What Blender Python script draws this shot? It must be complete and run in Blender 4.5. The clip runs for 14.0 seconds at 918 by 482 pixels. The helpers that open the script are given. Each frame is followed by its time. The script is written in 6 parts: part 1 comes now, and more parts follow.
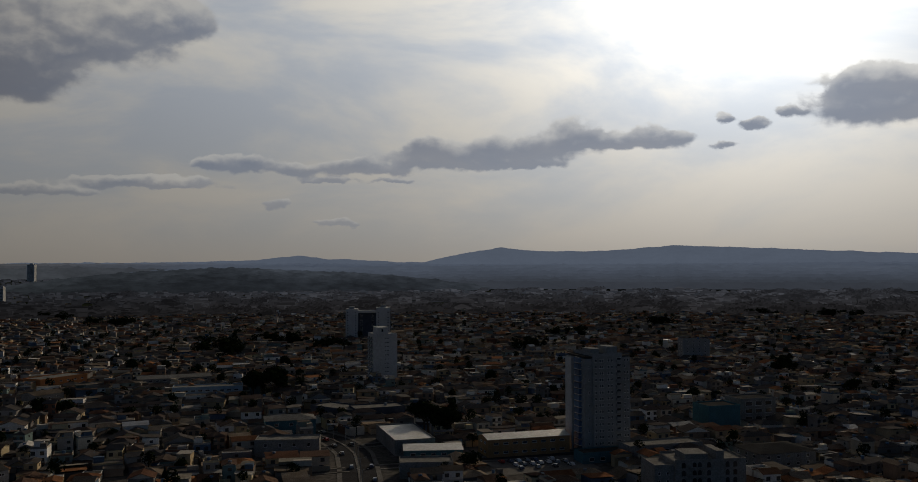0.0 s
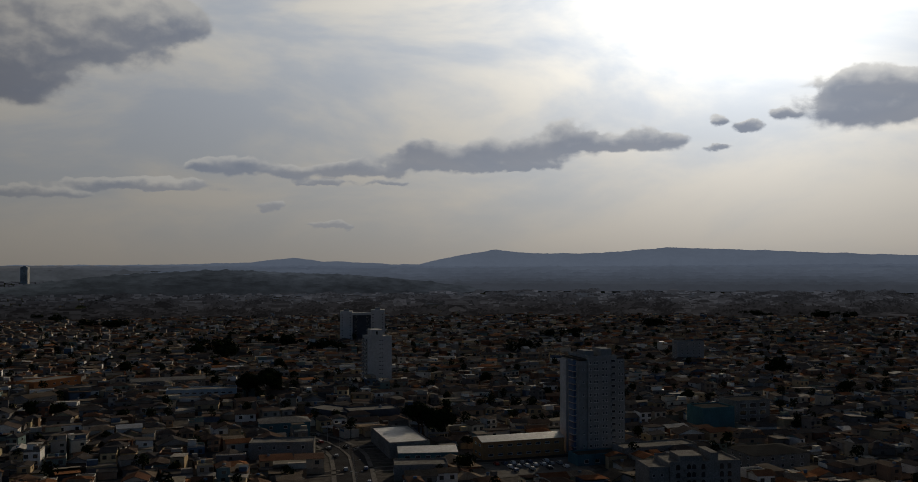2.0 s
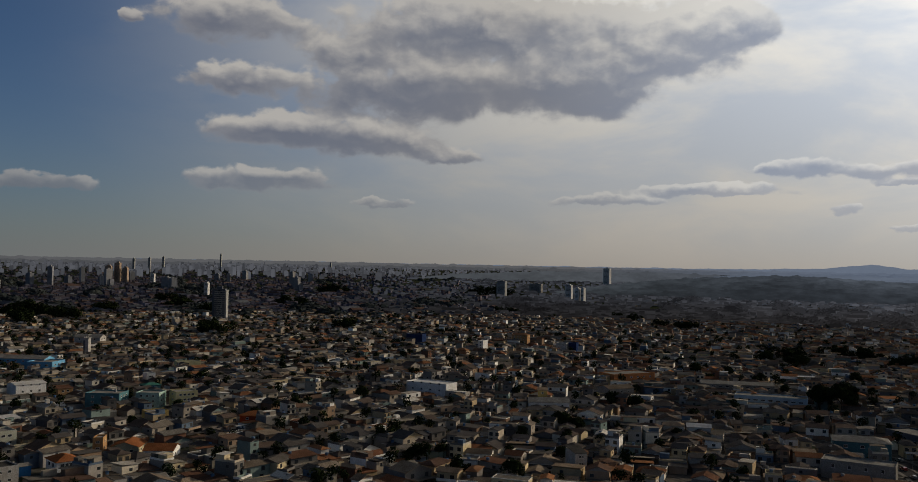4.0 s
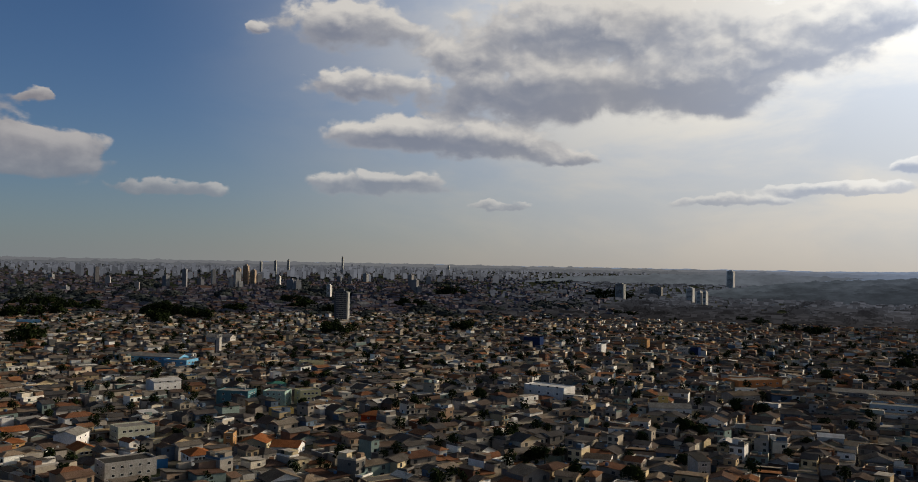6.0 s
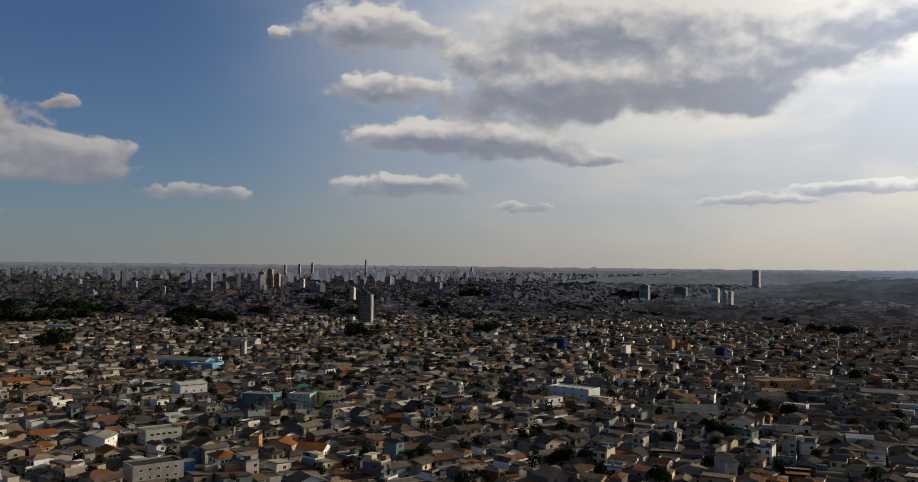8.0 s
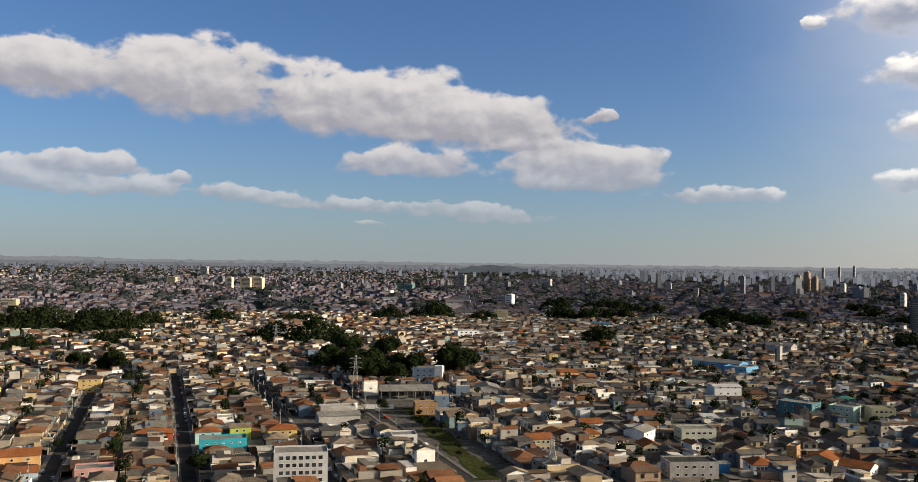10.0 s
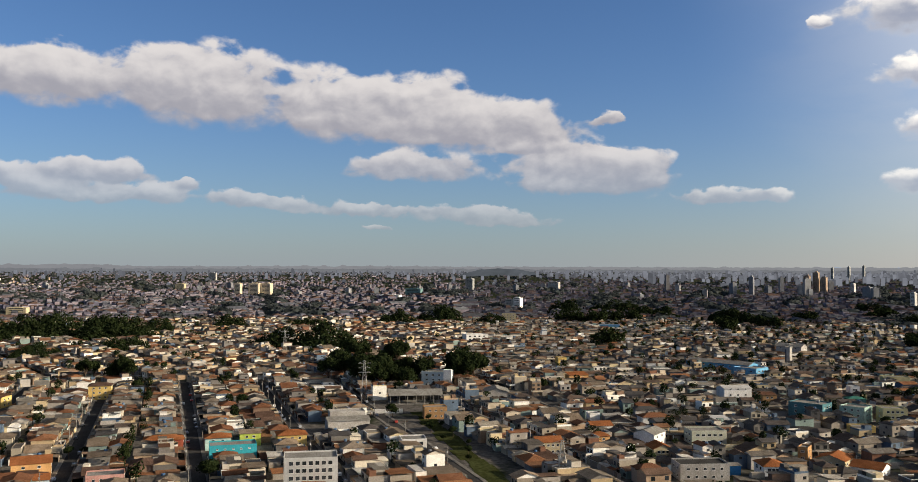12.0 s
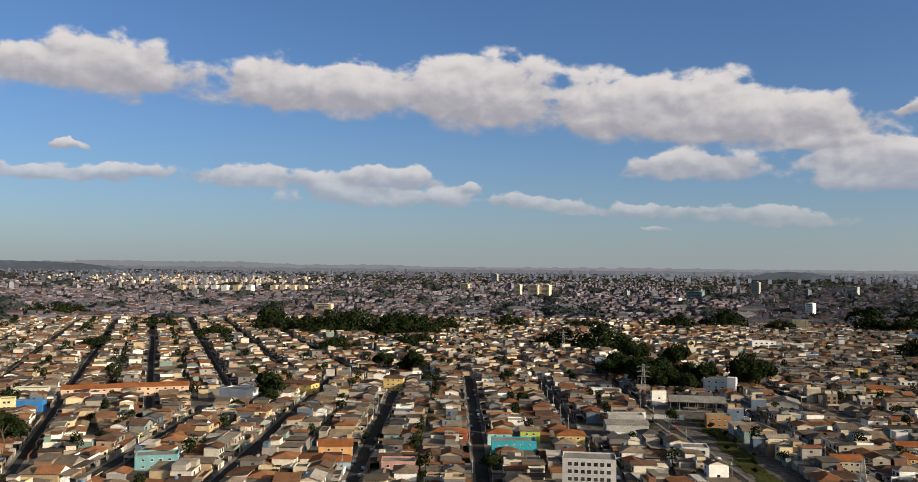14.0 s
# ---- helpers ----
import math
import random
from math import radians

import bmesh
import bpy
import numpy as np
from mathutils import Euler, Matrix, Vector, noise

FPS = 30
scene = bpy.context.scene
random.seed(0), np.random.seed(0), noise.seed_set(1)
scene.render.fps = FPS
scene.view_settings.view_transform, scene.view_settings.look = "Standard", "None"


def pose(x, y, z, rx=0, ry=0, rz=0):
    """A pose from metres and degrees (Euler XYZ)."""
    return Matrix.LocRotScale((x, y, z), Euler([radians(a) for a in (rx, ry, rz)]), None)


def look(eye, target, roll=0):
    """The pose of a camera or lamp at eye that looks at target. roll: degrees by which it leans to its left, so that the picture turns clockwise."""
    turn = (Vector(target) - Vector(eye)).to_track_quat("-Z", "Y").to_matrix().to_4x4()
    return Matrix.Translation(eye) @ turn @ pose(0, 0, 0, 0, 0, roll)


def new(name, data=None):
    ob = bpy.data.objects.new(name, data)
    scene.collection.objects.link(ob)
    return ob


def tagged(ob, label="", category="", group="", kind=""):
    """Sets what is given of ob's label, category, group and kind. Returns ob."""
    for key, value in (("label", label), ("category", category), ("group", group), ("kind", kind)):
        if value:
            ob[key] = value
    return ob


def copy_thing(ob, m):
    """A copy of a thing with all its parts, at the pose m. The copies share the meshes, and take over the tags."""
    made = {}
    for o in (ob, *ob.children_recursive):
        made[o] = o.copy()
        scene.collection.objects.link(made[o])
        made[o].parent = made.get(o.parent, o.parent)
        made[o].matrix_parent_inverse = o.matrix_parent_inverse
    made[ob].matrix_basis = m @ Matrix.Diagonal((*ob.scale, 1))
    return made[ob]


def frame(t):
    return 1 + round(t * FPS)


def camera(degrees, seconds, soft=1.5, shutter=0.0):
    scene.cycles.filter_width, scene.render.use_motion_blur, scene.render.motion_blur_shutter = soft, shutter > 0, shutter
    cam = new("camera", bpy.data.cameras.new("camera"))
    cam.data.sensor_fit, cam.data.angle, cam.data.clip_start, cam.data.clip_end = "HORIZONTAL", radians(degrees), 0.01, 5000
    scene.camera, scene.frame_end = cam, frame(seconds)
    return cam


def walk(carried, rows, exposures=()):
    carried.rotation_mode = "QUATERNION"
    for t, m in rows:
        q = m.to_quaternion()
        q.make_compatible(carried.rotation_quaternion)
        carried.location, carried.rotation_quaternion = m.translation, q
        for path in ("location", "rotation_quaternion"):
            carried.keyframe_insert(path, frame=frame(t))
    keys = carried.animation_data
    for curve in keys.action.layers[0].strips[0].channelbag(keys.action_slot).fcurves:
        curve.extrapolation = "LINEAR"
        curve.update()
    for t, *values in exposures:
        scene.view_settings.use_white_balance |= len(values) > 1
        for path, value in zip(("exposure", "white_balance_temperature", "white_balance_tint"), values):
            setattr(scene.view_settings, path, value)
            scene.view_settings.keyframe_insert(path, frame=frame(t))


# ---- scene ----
# ---- camera: hovers at one place and turns to the left ----
HEIGHT = 88.0
cam = camera(54.7, 14.0, soft=0.75)
# seconds, yaw, pitch, roll
TURN = [
    (0.0, 0.0, 1.42, 0.16), (0.5, -0.24, 1.51, 0.12), (1.0, 0.18, 1.60, 0.07), (1.5, -0.06, 1.51, 0.23),
    (2.0, -0.35, 1.56, 0.18), (2.5, 0.90, 1.60, 0.0), (2.7, 7.9, 1.60, -0.4), (2.8, 13.4, 1.62, -0.6),
    (3.0, 23.7, 1.64, -0.9), (3.1, 26.6, 1.65, -0.95), (3.2, 28.0, 1.66, -1.0), (4.3, 37.5, 1.5, -1.05), (5.3, 42.85, 1.45, -1.08),
    (5.5, 42.78, 1.56, -1.14), (6.0, 42.73, 1.61, -1.06), (6.5, 43.21, 1.71, -0.94), (7.0, 43.48, 1.68, -0.67),
    (7.2, 43.55, 1.67, -0.55), (8.4, 45.5, 1.75, -0.75), (9.0, 51.5, 1.85, -0.9), (9.3, 58.8, 1.89, -0.92), (9.5, 65.9, 1.67, -0.87),
    (9.8, 77.06, 1.39, -0.97), (10.0, 77.61, 1.47, -0.79), (10.5, 77.16, 1.52, -0.65), (11.0, 77.29, 1.62, -0.56),
    (11.5, 77.73, 1.70, -0.35), (12.0, 78.11, 1.71, -0.20), (12.5, 78.20, 1.85, -0.15), (13.0, 78.85, 1.80, -0.08),
    (13.5, 81.0, 1.86, -0.13), (13.6, 84.2, 1.72, -0.4), (13.8, 89.6, 1.74, -0.40), (14.0, 95.9, 1.71, -0.60),
]
EXPOSURE = [(0.0, -1.50), (2.5, -1.50), (2.8, -1.56), (3.0, -1.54), (3.2, -1.40), (5.3, -0.27), (7.2, -0.22), (9.3, -0.02), (9.5, 0.08), (9.8, 0.4), (10.0, 0.56), (13.0, 0.54), (14.0, 0.50)]
walk(cam, [(t, pose(0, 0, HEIGHT, 90 + p, r, y)) for t, y, p, r in TURN], EXPOSURE)

# ---- sun, sky and clouds ----
SUN_AZ, SUN_EL = -19.0, 17.5      # degrees to the left of +y, degrees up
sun_way = Vector((-math.sin(radians(SUN_AZ)) * math.cos(radians(SUN_EL)), math.cos(radians(SUN_AZ)) * math.cos(radians(SUN_EL)), math.sin(radians(SUN_EL))))
sun = new("sun", bpy.data.lights.new("sun", "SUN"))
sun.data.energy, sun.data.angle, sun.data.color = 5.3, radians(0.6), (1.0, 0.84, 0.62)
sun.matrix_world = look(sun_way * 900, (0, 0, 0))

# each bank: azimuth and elevation of a cloud's middle, its half width and half height, in degrees
BACKLIT = [(13.9, 6.25, 2.88, 0.61), (10.3, 5.95, 1.77, 0.48), (6.2, 6.12, 3.23, 0.5), (2.2, 7.45, 1.31, 0.57), (0.5, 6.92, 4.35, 0.83), (-4, 7.42, 4.12, 0.83), (-7.6, 8.17, 2.23, 1.1),
           (-10.4, 7.66, 2.53, 0.53), (-12.9, 7.99, 1.99, 0.8), (-2.9, 6.49, 4.99, 0.37), (18.8, 4.97, 4.48, 0.35), (24.6, 4.35, 3.6, 0.37), (8.4, 5.31, 1.79, 0.24), (4.7, 5.34, 1.72, 0.24),
           (11.7, 3.72, 0.84, 0.41), (7.5, 2.55, 1.71, 0.24), (-25.4, 9.36, 4.2, 1.47), (-24.6, 10.5, 2.35, 0.96), (-26.9, 10.46, 1.56, 1.01), (-16.8, 8.87, 0.6, 0.35), (-18.5, 8.5, 0.86, 0.31),
           (-16.8, 7.34, 1.03, 0.23), (-20.4, 9.03, 0.77, 0.39)]
HEAPED = [(18.3, 14.98, 2.95, 1.65), (22.7, 14.01, 5.53, 2.35), (27.5, 12.18, 4.28, 2.45), (34.5, 15.39, 8.97, 2.3), (36.3, 11.28, 10.23, 2.04), (42.8, 13.24, 2.72, 0.97), (49.9, 11.39, 2.79, 0.97),
          (50.4, 15.21, 4.43, 1.67), (55.9, 14.51, 0.52, 0.39), (46.1, 8.31, 5.81, 1.25), (40, 7.94, 4.37, 1.09), (36, 7.04, 1.85, 0.5), (47.9, 5.16, 4.74, 0.84), (40.3, 3.99, 1.87, 0.34),
          (19.4, 5.02, 4.04, 0.35), (26.4, 4.27, 2.49, 0.32), (16, 6.19, 1, 0.34), (68.8, 9.39, 0.81, 0.41), (26.2, 11.32, 2.7, 1.55)]
ROW = [(107.6, 11.4, 4.3, 1.7), (102.4, 11.18, 3.47, 1.84), (97.3, 11.44, 2.21, 1.76), (93.5, 11.17, 4.75, 2.54), (86.2, 10.24, 3.47, 2.17), (80.2, 10.19, 4.33, 2.19), (75.3, 9.48, 4.92, 1.49),
       (78.7, 8.73, 5.9, 0.78), (81.3, 6.49, 4.9, 0.87), (73.4, 7.73, 3.13, 0.47), (70.2, 6.96, 4.64, 1), (67.4, 6.19, 3.24, 1.14), (71.1, 5.55, 4.27, 0.74), (61, 4.51, 4.15, 0.5),
       (68, 9.55, 0.5, 0.28), (117.5, 11.81, 4.61, 1.98), (122.3, 11.57, 2.06, 1.05), (127, 10.87, 3.48, 1.67), (133.7, 9.67, 3.71, 1.87)]
LOW = [(103.4, 5.26, 2.95, 0.75), (101.8, 5.79, 1.33, 0.61), (99.1, 5.75, 1.9, 0.69), (99.9, 4.45, 7.39, 0.62), (95.3, 5.11, 1.03, 0.4), (90.6, 4.16, 3.97, 0.48), (84.3, 3.71, 4.7, 0.37),
       (77.5, 3.48, 3.41, 0.58), (74.5, 3.04, 2.94, 0.42), (83.4, 2.67, 0.8, 0.21), (116.6, 5.63, 3.38, 0.58), (120.6, 5.42, 3.56, 0.45), (120, 7.17, 1.28, 0.26), (126.8, 5.28, 4.69, 0.64),
       (109.1, 5.64, 3.66, 0.73), (99.5, 5.89, 1.58, 0.58), (102.5, 5.64, 1.8, 0.57)]


class Nodes:
    """A short hand for writing node arithmetic."""
    def __init__(self, tree):
        self.tree = tree

    def add(self, kind):
        return self.tree.nodes.new(kind)

    def put(self, socket, value):
        if isinstance(value, bpy.types.NodeSocket):
            self.tree.links.new(value, socket)
        else:
            socket.default_value = value

    def math(self, op, *args, clamp=False):
        n = self.add("ShaderNodeMath")
        n.operation, n.use_clamp = op, clamp
        for i, a in enumerate(args):
            self.put(n.inputs[i], a)
        return n.outputs[0]

    def vec(self, op, *args):
        n = self.add("ShaderNodeVectorMath")
        n.operation = op
        for i, a in enumerate(args):
            self.put(n.inputs[i], a)
        return n.outputs["Value"] if op in ("DOT_PRODUCT", "LENGTH", "DISTANCE") else n.outputs["Vector"]

    def noise(self, at, scale, detail=6.0, rough=0.55, warp=0.0):
        n = self.add("ShaderNodeTexNoise")
        self.put(n.inputs["Vector"], at)
        n.inputs["Scale"].default_value, n.inputs["Detail"].default_value = scale, detail
        n.inputs["Roughness"].default_value, n.inputs["Distortion"].default_value = rough, warp
        return n

    def step(self, value, lo, hi, a=0.0, b=1.0):
        n = self.add("ShaderNodeMapRange")
        n.interpolation_type = "SMOOTHSTEP"
        for i, v in enumerate((value, lo, hi, a, b)):
            self.put(n.inputs[i], v)
        return n.outputs[0]

    def mix(self, fac, a, b, blend="MIX"):
        n = self.add("ShaderNodeMix")
        n.data_type, n.blend_type = "RGBA", blend
        for i, v in ((0, fac), (6, a), (7, b)):
            self.put(n.inputs[i], (*v, 1) if isinstance(v, tuple) and len(v) == 3 else v)
        return n.outputs[2]


def cloud_field():
    """A node group: how thick the clouds stand at a place in the sky (azimuth, elevation), how high in its cloud the place lies (-1 to 1), and its relief."""
    tree = bpy.data.node_groups.new("cloud_field", "ShaderNodeTree")
    tree.interface.new_socket("Place", in_out="INPUT", socket_type="NodeSocketVector")
    for name in ("Density", "Height", "Relief"):
        tree.interface.new_socket(name, in_out="OUTPUT", socket_type="NodeSocketFloat")
    k = Nodes(tree)
    place = k.add("NodeGroupInput").outputs[0]
    big = k.noise(k.vec("MULTIPLY", place, (0.30, 0.50, 1)), 1.0, 3, 0.5).outputs["Color"]
    small = k.noise(k.vec("MULTIPLY", place, (0.9, 1.3, 1)), 1.0, 4, 0.5).outputs["Color"]
    warped = k.vec("ADD", place, k.vec("MULTIPLY", k.vec("SUBTRACT", big, (0.5, 0.5, 0.5)), (1.6, 0.6, 0)))
    warped = k.vec("ADD", warped, k.vec("MULTIPLY", k.vec("SUBTRACT", small, (0.5, 0.5, 0.5)), (1.1, 0.8, 0)))
    total, high = None, None
    for az, el, rx, ry in BACKLIT + HEAPED + ROW + LOW:
        v = k.vec("MULTIPLY", k.vec("SUBTRACT", warped, (az, el - .40 * ry, 0)), (0.86 / rx, 0.62 / ry, 0))
        up = k.vec("DOT_PRODUCT", v, (0, 1, 0))
        v = k.vec("MAXIMUM", v, k.vec("MULTIPLY", v, (-1, -2.1, 0)))          # flat beneath, heaped above
        one = k.math("POWER", 0.3679, k.vec("DOT_PRODUCT", v, v))
        one = k.math("POWER", one, 2.3)
        total = one if total is None else k.math("ADD", total, one)
        part_up = k.math("MULTIPLY", one, up)
        high = part_up if high is None else k.math("ADD", high, part_up)
    high = k.math("DIVIDE", high, k.math("ADD", total, 0.004))
    total = k.math("POWER", total, 0.4348)
    lump = lambda at: k.noise(k.vec("MULTIPLY", at, (0.46, 0.66, 1)), 1.0, 7, 0.5, 0.2).outputs["Fac"]
    billow = lump(place)
    relief = k.math("SUBTRACT", billow, lump(k.vec("ADD", place, (-0.35, 0.6, 0))))
    shaped = k.math("MULTIPLY", k.math("SUBTRACT", billow, 0.5), k.step(total, 0.15, 0.6))
    out = k.add("NodeGroupOutput")
    k.put(out.inputs[0], k.math("ADD", total, k.math("MULTIPLY", shaped, k.step(k.vec("DOT_PRODUCT", place, (0, 1, 0)), 4.5, 8.0, 1.7, 1.2))))
    k.put(out.inputs[1], high)
    k.put(out.inputs[2], relief)
    return tree


world = bpy.data.worlds.new("world")
scene.world = world
world.use_nodes = True
world.node_tree.nodes.clear()
k = Nodes(world.node_tree)
way = k.vec("NORMALIZE", k.add("ShaderNodeTexCoord").outputs["Generated"])
xyz = k.add("ShaderNodeSeparateXYZ")
k.put(xyz.inputs[0], way)
az = k.math("MULTIPLY", k.math("ARCTAN2", k.math("MULTIPLY", xyz.outputs[0], -1), xyz.outputs[1]), 57.2958)
el = k.math("MULTIPLY", k.math("ARCSINE", xyz.outputs[2]), 57.2958)
join = k.add("ShaderNodeCombineXYZ")
k.put(join.inputs[0], az), k.put(join.inputs[1], el)
place = join.outputs[0]
sky = k.add("ShaderNodeTexSky")
sky.sky_type, sky.sun_disc = "NISHITA", False
sky.sun_elevation, sky.sun_rotation = radians(SUN_EL), radians(-SUN_AZ)
sky.altitude, sky.air_density, sky.dust_density, sky.ozone_density = 750.0, 1.0, 0.6, 2.5
clear = k.mix(1.0, sky.outputs[0], (0.070, 0.090, 0.119), "MULTIPLY")
toward = k.math("MULTIPLY", k.math("ARCCOSINE", k.vec("DOT_PRODUCT", way, tuple(sun_way))), 57.2958)      # degrees from the sun
# thin high veil, thicker towards the sun, in long streaks
streak = k.noise(k.vec("MULTIPLY", place, (0.065, 0.17, 1)), 1.0, 6, 0.55, 0.35).outputs["Fac"]
veil = k.math("MULTIPLY", k.step(streak, 0.36, 0.62, 0.72, 1.0), k.step(toward, 42.0, 80.0, 0.97, 0.0))
glow = k.math("POWER", 0.3679, k.math("DIVIDE", toward, 7.5))
wide = k.math("POWER", 0.3679, k.math("DIVIDE", toward, 22.0))
aureole = k.math("ADD", k.math("ADD", 1.10, k.math("MULTIPLY", wide, 4.2)), k.math("MULTIPLY", glow, 4.6))
veil_colour = k.mix(1.0, k.mix(k.step(streak, 0.36, 0.6), (0.86, 0.92, 0.99), (1.0, 0.965, 0.885)), k.math("MULTIPLY", aureole, k.step(el, 5.0, 17.0, 0.94, 1.2)), "MULTIPLY")
sky_colour = k.mix(veil, clear, veil_colour)
# dull warm haze along the horizon, brighter below the sun
low = k.math("POWER", 0.3679, k.math("DIVIDE", k.math("MAXIMUM", el, 0.0), k.step(toward, 35.0, 90.0, 8.0, 3.8)))
warm = k.step(toward, 48.0, 98.0, 1.0, 0.0)
dust = k.mix(1.0, (1.0, 0.90, 0.79), k.math("ADD", 0.56, k.math("MULTIPLY", wide, 1.85)), "MULTIPLY")
sky_colour = k.mix(k.math("MULTIPLY", low, 0.88), sky_colour, k.mix(warm, (0.345, 0.382, 0.408), dust))
# clouds: bright heads and grey bases away from the sun, dark bodies with bright rims towards it
field = k.add("ShaderNodeGroup")
field.node_tree = cloud_field()
k.put(field.inputs[0], place)
here, high, relief = field.outputs
cover = k.step(here, 0.40, k.step(high, -0.4, 0.35, 0.92, 0.60))
head = k.math("ADD", high, k.math("MULTIPLY", relief, 1.35))
for a0, e0, rx, ry in ((35.5, 10.9, 9.0, 1.3), (45.5, 7.6, 5.5, .7), (47.6, 5.0, 4.0, .5)):      # the dark bellies of the large clouds
    v = k.vec("MULTIPLY", k.vec("SUBTRACT", place, (a0, e0, 0)), (1 / rx, 1 / ry, 0))
    head = k.math("SUBTRACT", head, k.math("MULTIPLY", k.math("POWER", 0.3679, k.vec("DOT_PRODUCT", v, v)), 0.55))
lit = k.step(head, -0.35, 0.95)
thin = k.step(here, 0.45, 1.05, 1.0, 0.0)
backlit = k.step(az, 14.0, 34.0, 1.0, 0.0)
middle = k.step(az, 50.0, 68.0, 1.0, 0.0)
rim = k.math("ADD", k.math("MULTIPLY", k.step(head, 0.15, 0.9), 0.45), k.math("MULTIPLY", k.math("MULTIPLY", thin, k.step(high, -0.1, 0.6)), 0.45), clamp=True)
lit = k.mix(k.step(az, 13.0, 19.0, 1.0, 0.0), k.mix(middle, lit, k.math("ADD", k.math("MULTIPLY", k.step(head, -0.12, 0.8), 0.95), k.math("MULTIPLY", thin, 0.30), clamp=True)), rim)
near_sun = k.math("ADD", 0.66, k.math("MULTIPLY", wide, 1.3))
shade_colour = k.mix(backlit, k.mix(middle, (0.40, 0.39, 0.435), (0.36, 0.39, 0.49)), k.mix(1.0, (0.62, 0.73, 0.98), k.math("ADD", 0.85, k.math("MULTIPLY", wide, 0.4)), "MULTIPLY"))
bright_colour = k.mix(backlit, k.mix(middle, (0.80, 0.755, 0.735), (1.16, 1.10, 1.02)), k.mix(1.0, (2.0, 1.96, 1.86), near_sun, "MULTIPLY"))
cloud_colour = k.mix(lit, shade_colour, bright_colour)
fade = k.math("MULTIPLY", k.step(el, 1.8, 9.0, 0.42, 0.97), k.step(az, 20.0, 70.0, 0.88, 1.0))
sky_colour = k.mix(k.math("MULTIPLY", cover, fade), sky_colour, cloud_colour)
# unseen broken grey cloud above, added to dim the sky's fill light
roof_at = k.vec("DIVIDE", way, k.math("MAXIMUM", xyz.outputs[2], 0.12))
dimming_cloud = k.step(k.noise(roof_at, 0.9, 7, 0.55, 0.2).outputs["Fac"], 0.34, 0.47)
dimming_cloud = k.math("MULTIPLY", dimming_cloud, k.step(el, 20.0, 38.0, 0.0, 0.92))
sky_colour = k.mix(dimming_cloud, sky_colour, (0.095, 0.112, 0.135))
back = k.add("ShaderNodeBackground")
k.put(back.inputs[0], sky_colour)
back.inputs[1].default_value = 0.65
k.put(k.add("ShaderNodeOutputWorld").inputs[0], back.outputs[0])

# ---- materials ----
def material(name, colours, rough=0.85, pick="island", grain=1.6, stain=0.18, depth=0.35, bump=0.25, metal=0.0, spec=0.0):
    """A weathered surface. colours: the paints it comes in, one picked at random for each piece; grain and stain: cells in a metre."""
    m = bpy.data.materials.new(name)
    m.use_nodes = True
    k = Nodes(m.node_tree)
    b = m.node_tree.nodes["Principled BSDF"]
    geo = k.add("ShaderNodeNewGeometry")
    at = geo.outputs["Position"]
    if len(colours) > 1:
        ramp = k.add("ShaderNodeValToRGB")
        ramp.color_ramp.interpolation = "CONSTANT"
        while len(ramp.color_ramp.elements) < len(colours):
            ramp.color_ramp.elements.new(0.5)
        for i, c in enumerate(colours):
            ramp.color_ramp.elements[i].position = i / len(colours)
            ramp.color_ramp.elements[i].color = (*c, 1)
        k.put(ramp.inputs[0], geo.outputs["Random Per Island"] if pick == "island" else k.add("ShaderNodeObjectInfo").outputs["Random"])
        base = ramp.outputs[0]
    else:
        base = (*colours[0], 1)
    fine = k.noise(at, grain, 5, 0.65).outputs["Fac"]
    wide = k.noise(at, stain, 4, 0.6).outputs["Fac"]
    dirt = k.math("MULTIPLY", k.step(fine, 0.25, 0.75, 1 - depth, 1 + depth * 0.35), k.step(wide, 0.3, 0.7, 1 - depth * 0.6, 1.08))
    grey = k.add("ShaderNodeCombineXYZ")
    for i in range(3):
        k.put(grey.inputs[i], k.math("POWER", dirt, (0.92, 1.0, 1.10)[i]))
    k.put(b.inputs["Base Color"], k.mix(1.0, base, grey.outputs[0], "MULTIPLY"))
    k.put(b.inputs["Roughness"], k.step(fine, 0.2, 0.8, max(rough - 0.1, 0.05), min(rough + 0.08, 1.0)))
    b.inputs["Metallic"].default_value, b.inputs["Specular IOR Level"].default_value = metal, spec
    if bump:
        n = k.add("ShaderNodeBump")
        n.inputs["Strength"].default_value, n.inputs["Distance"].default_value = bump, 0.05
        k.put(n.inputs["Height"], k.noise(at, grain * 4, 4, 0.6).outputs["Fac"])
        k.put(b.inputs["Normal"], n.outputs[0])
    return m


PLASTER = [(0.314, 0.277, 0.221), (0.494, 0.451, 0.386), (0.165, 0.15, 0.139), (0.371, 0.289, 0.178), (0.195, 0.13, 0.094), (0.73, 0.709, 0.666), (0.15, 0.142, 0.131), (0.287, 0.25, 0.204),
           (0.451, 0.387, 0.3), (0.426, 0.328, 0.204), (0.258, 0.231, 0.198), (0.172, 0.09, 0.06), (0.78, 0.773, 0.72), (0.173, 0.165, 0.157), (0.333, 0.24, 0.166), (0.175, 0.231, 0.217),
           (0.296, 0.273, 0.245), (0.59, 0.537, 0.44), (0.12, 0.112, 0.105), (0.644, 0.612, 0.559), (0.324, 0.304, 0.281), (0.559, 0.461, 0.29), (0.097, 0.134, 0.187), (0.232, 0.162, 0.112)]
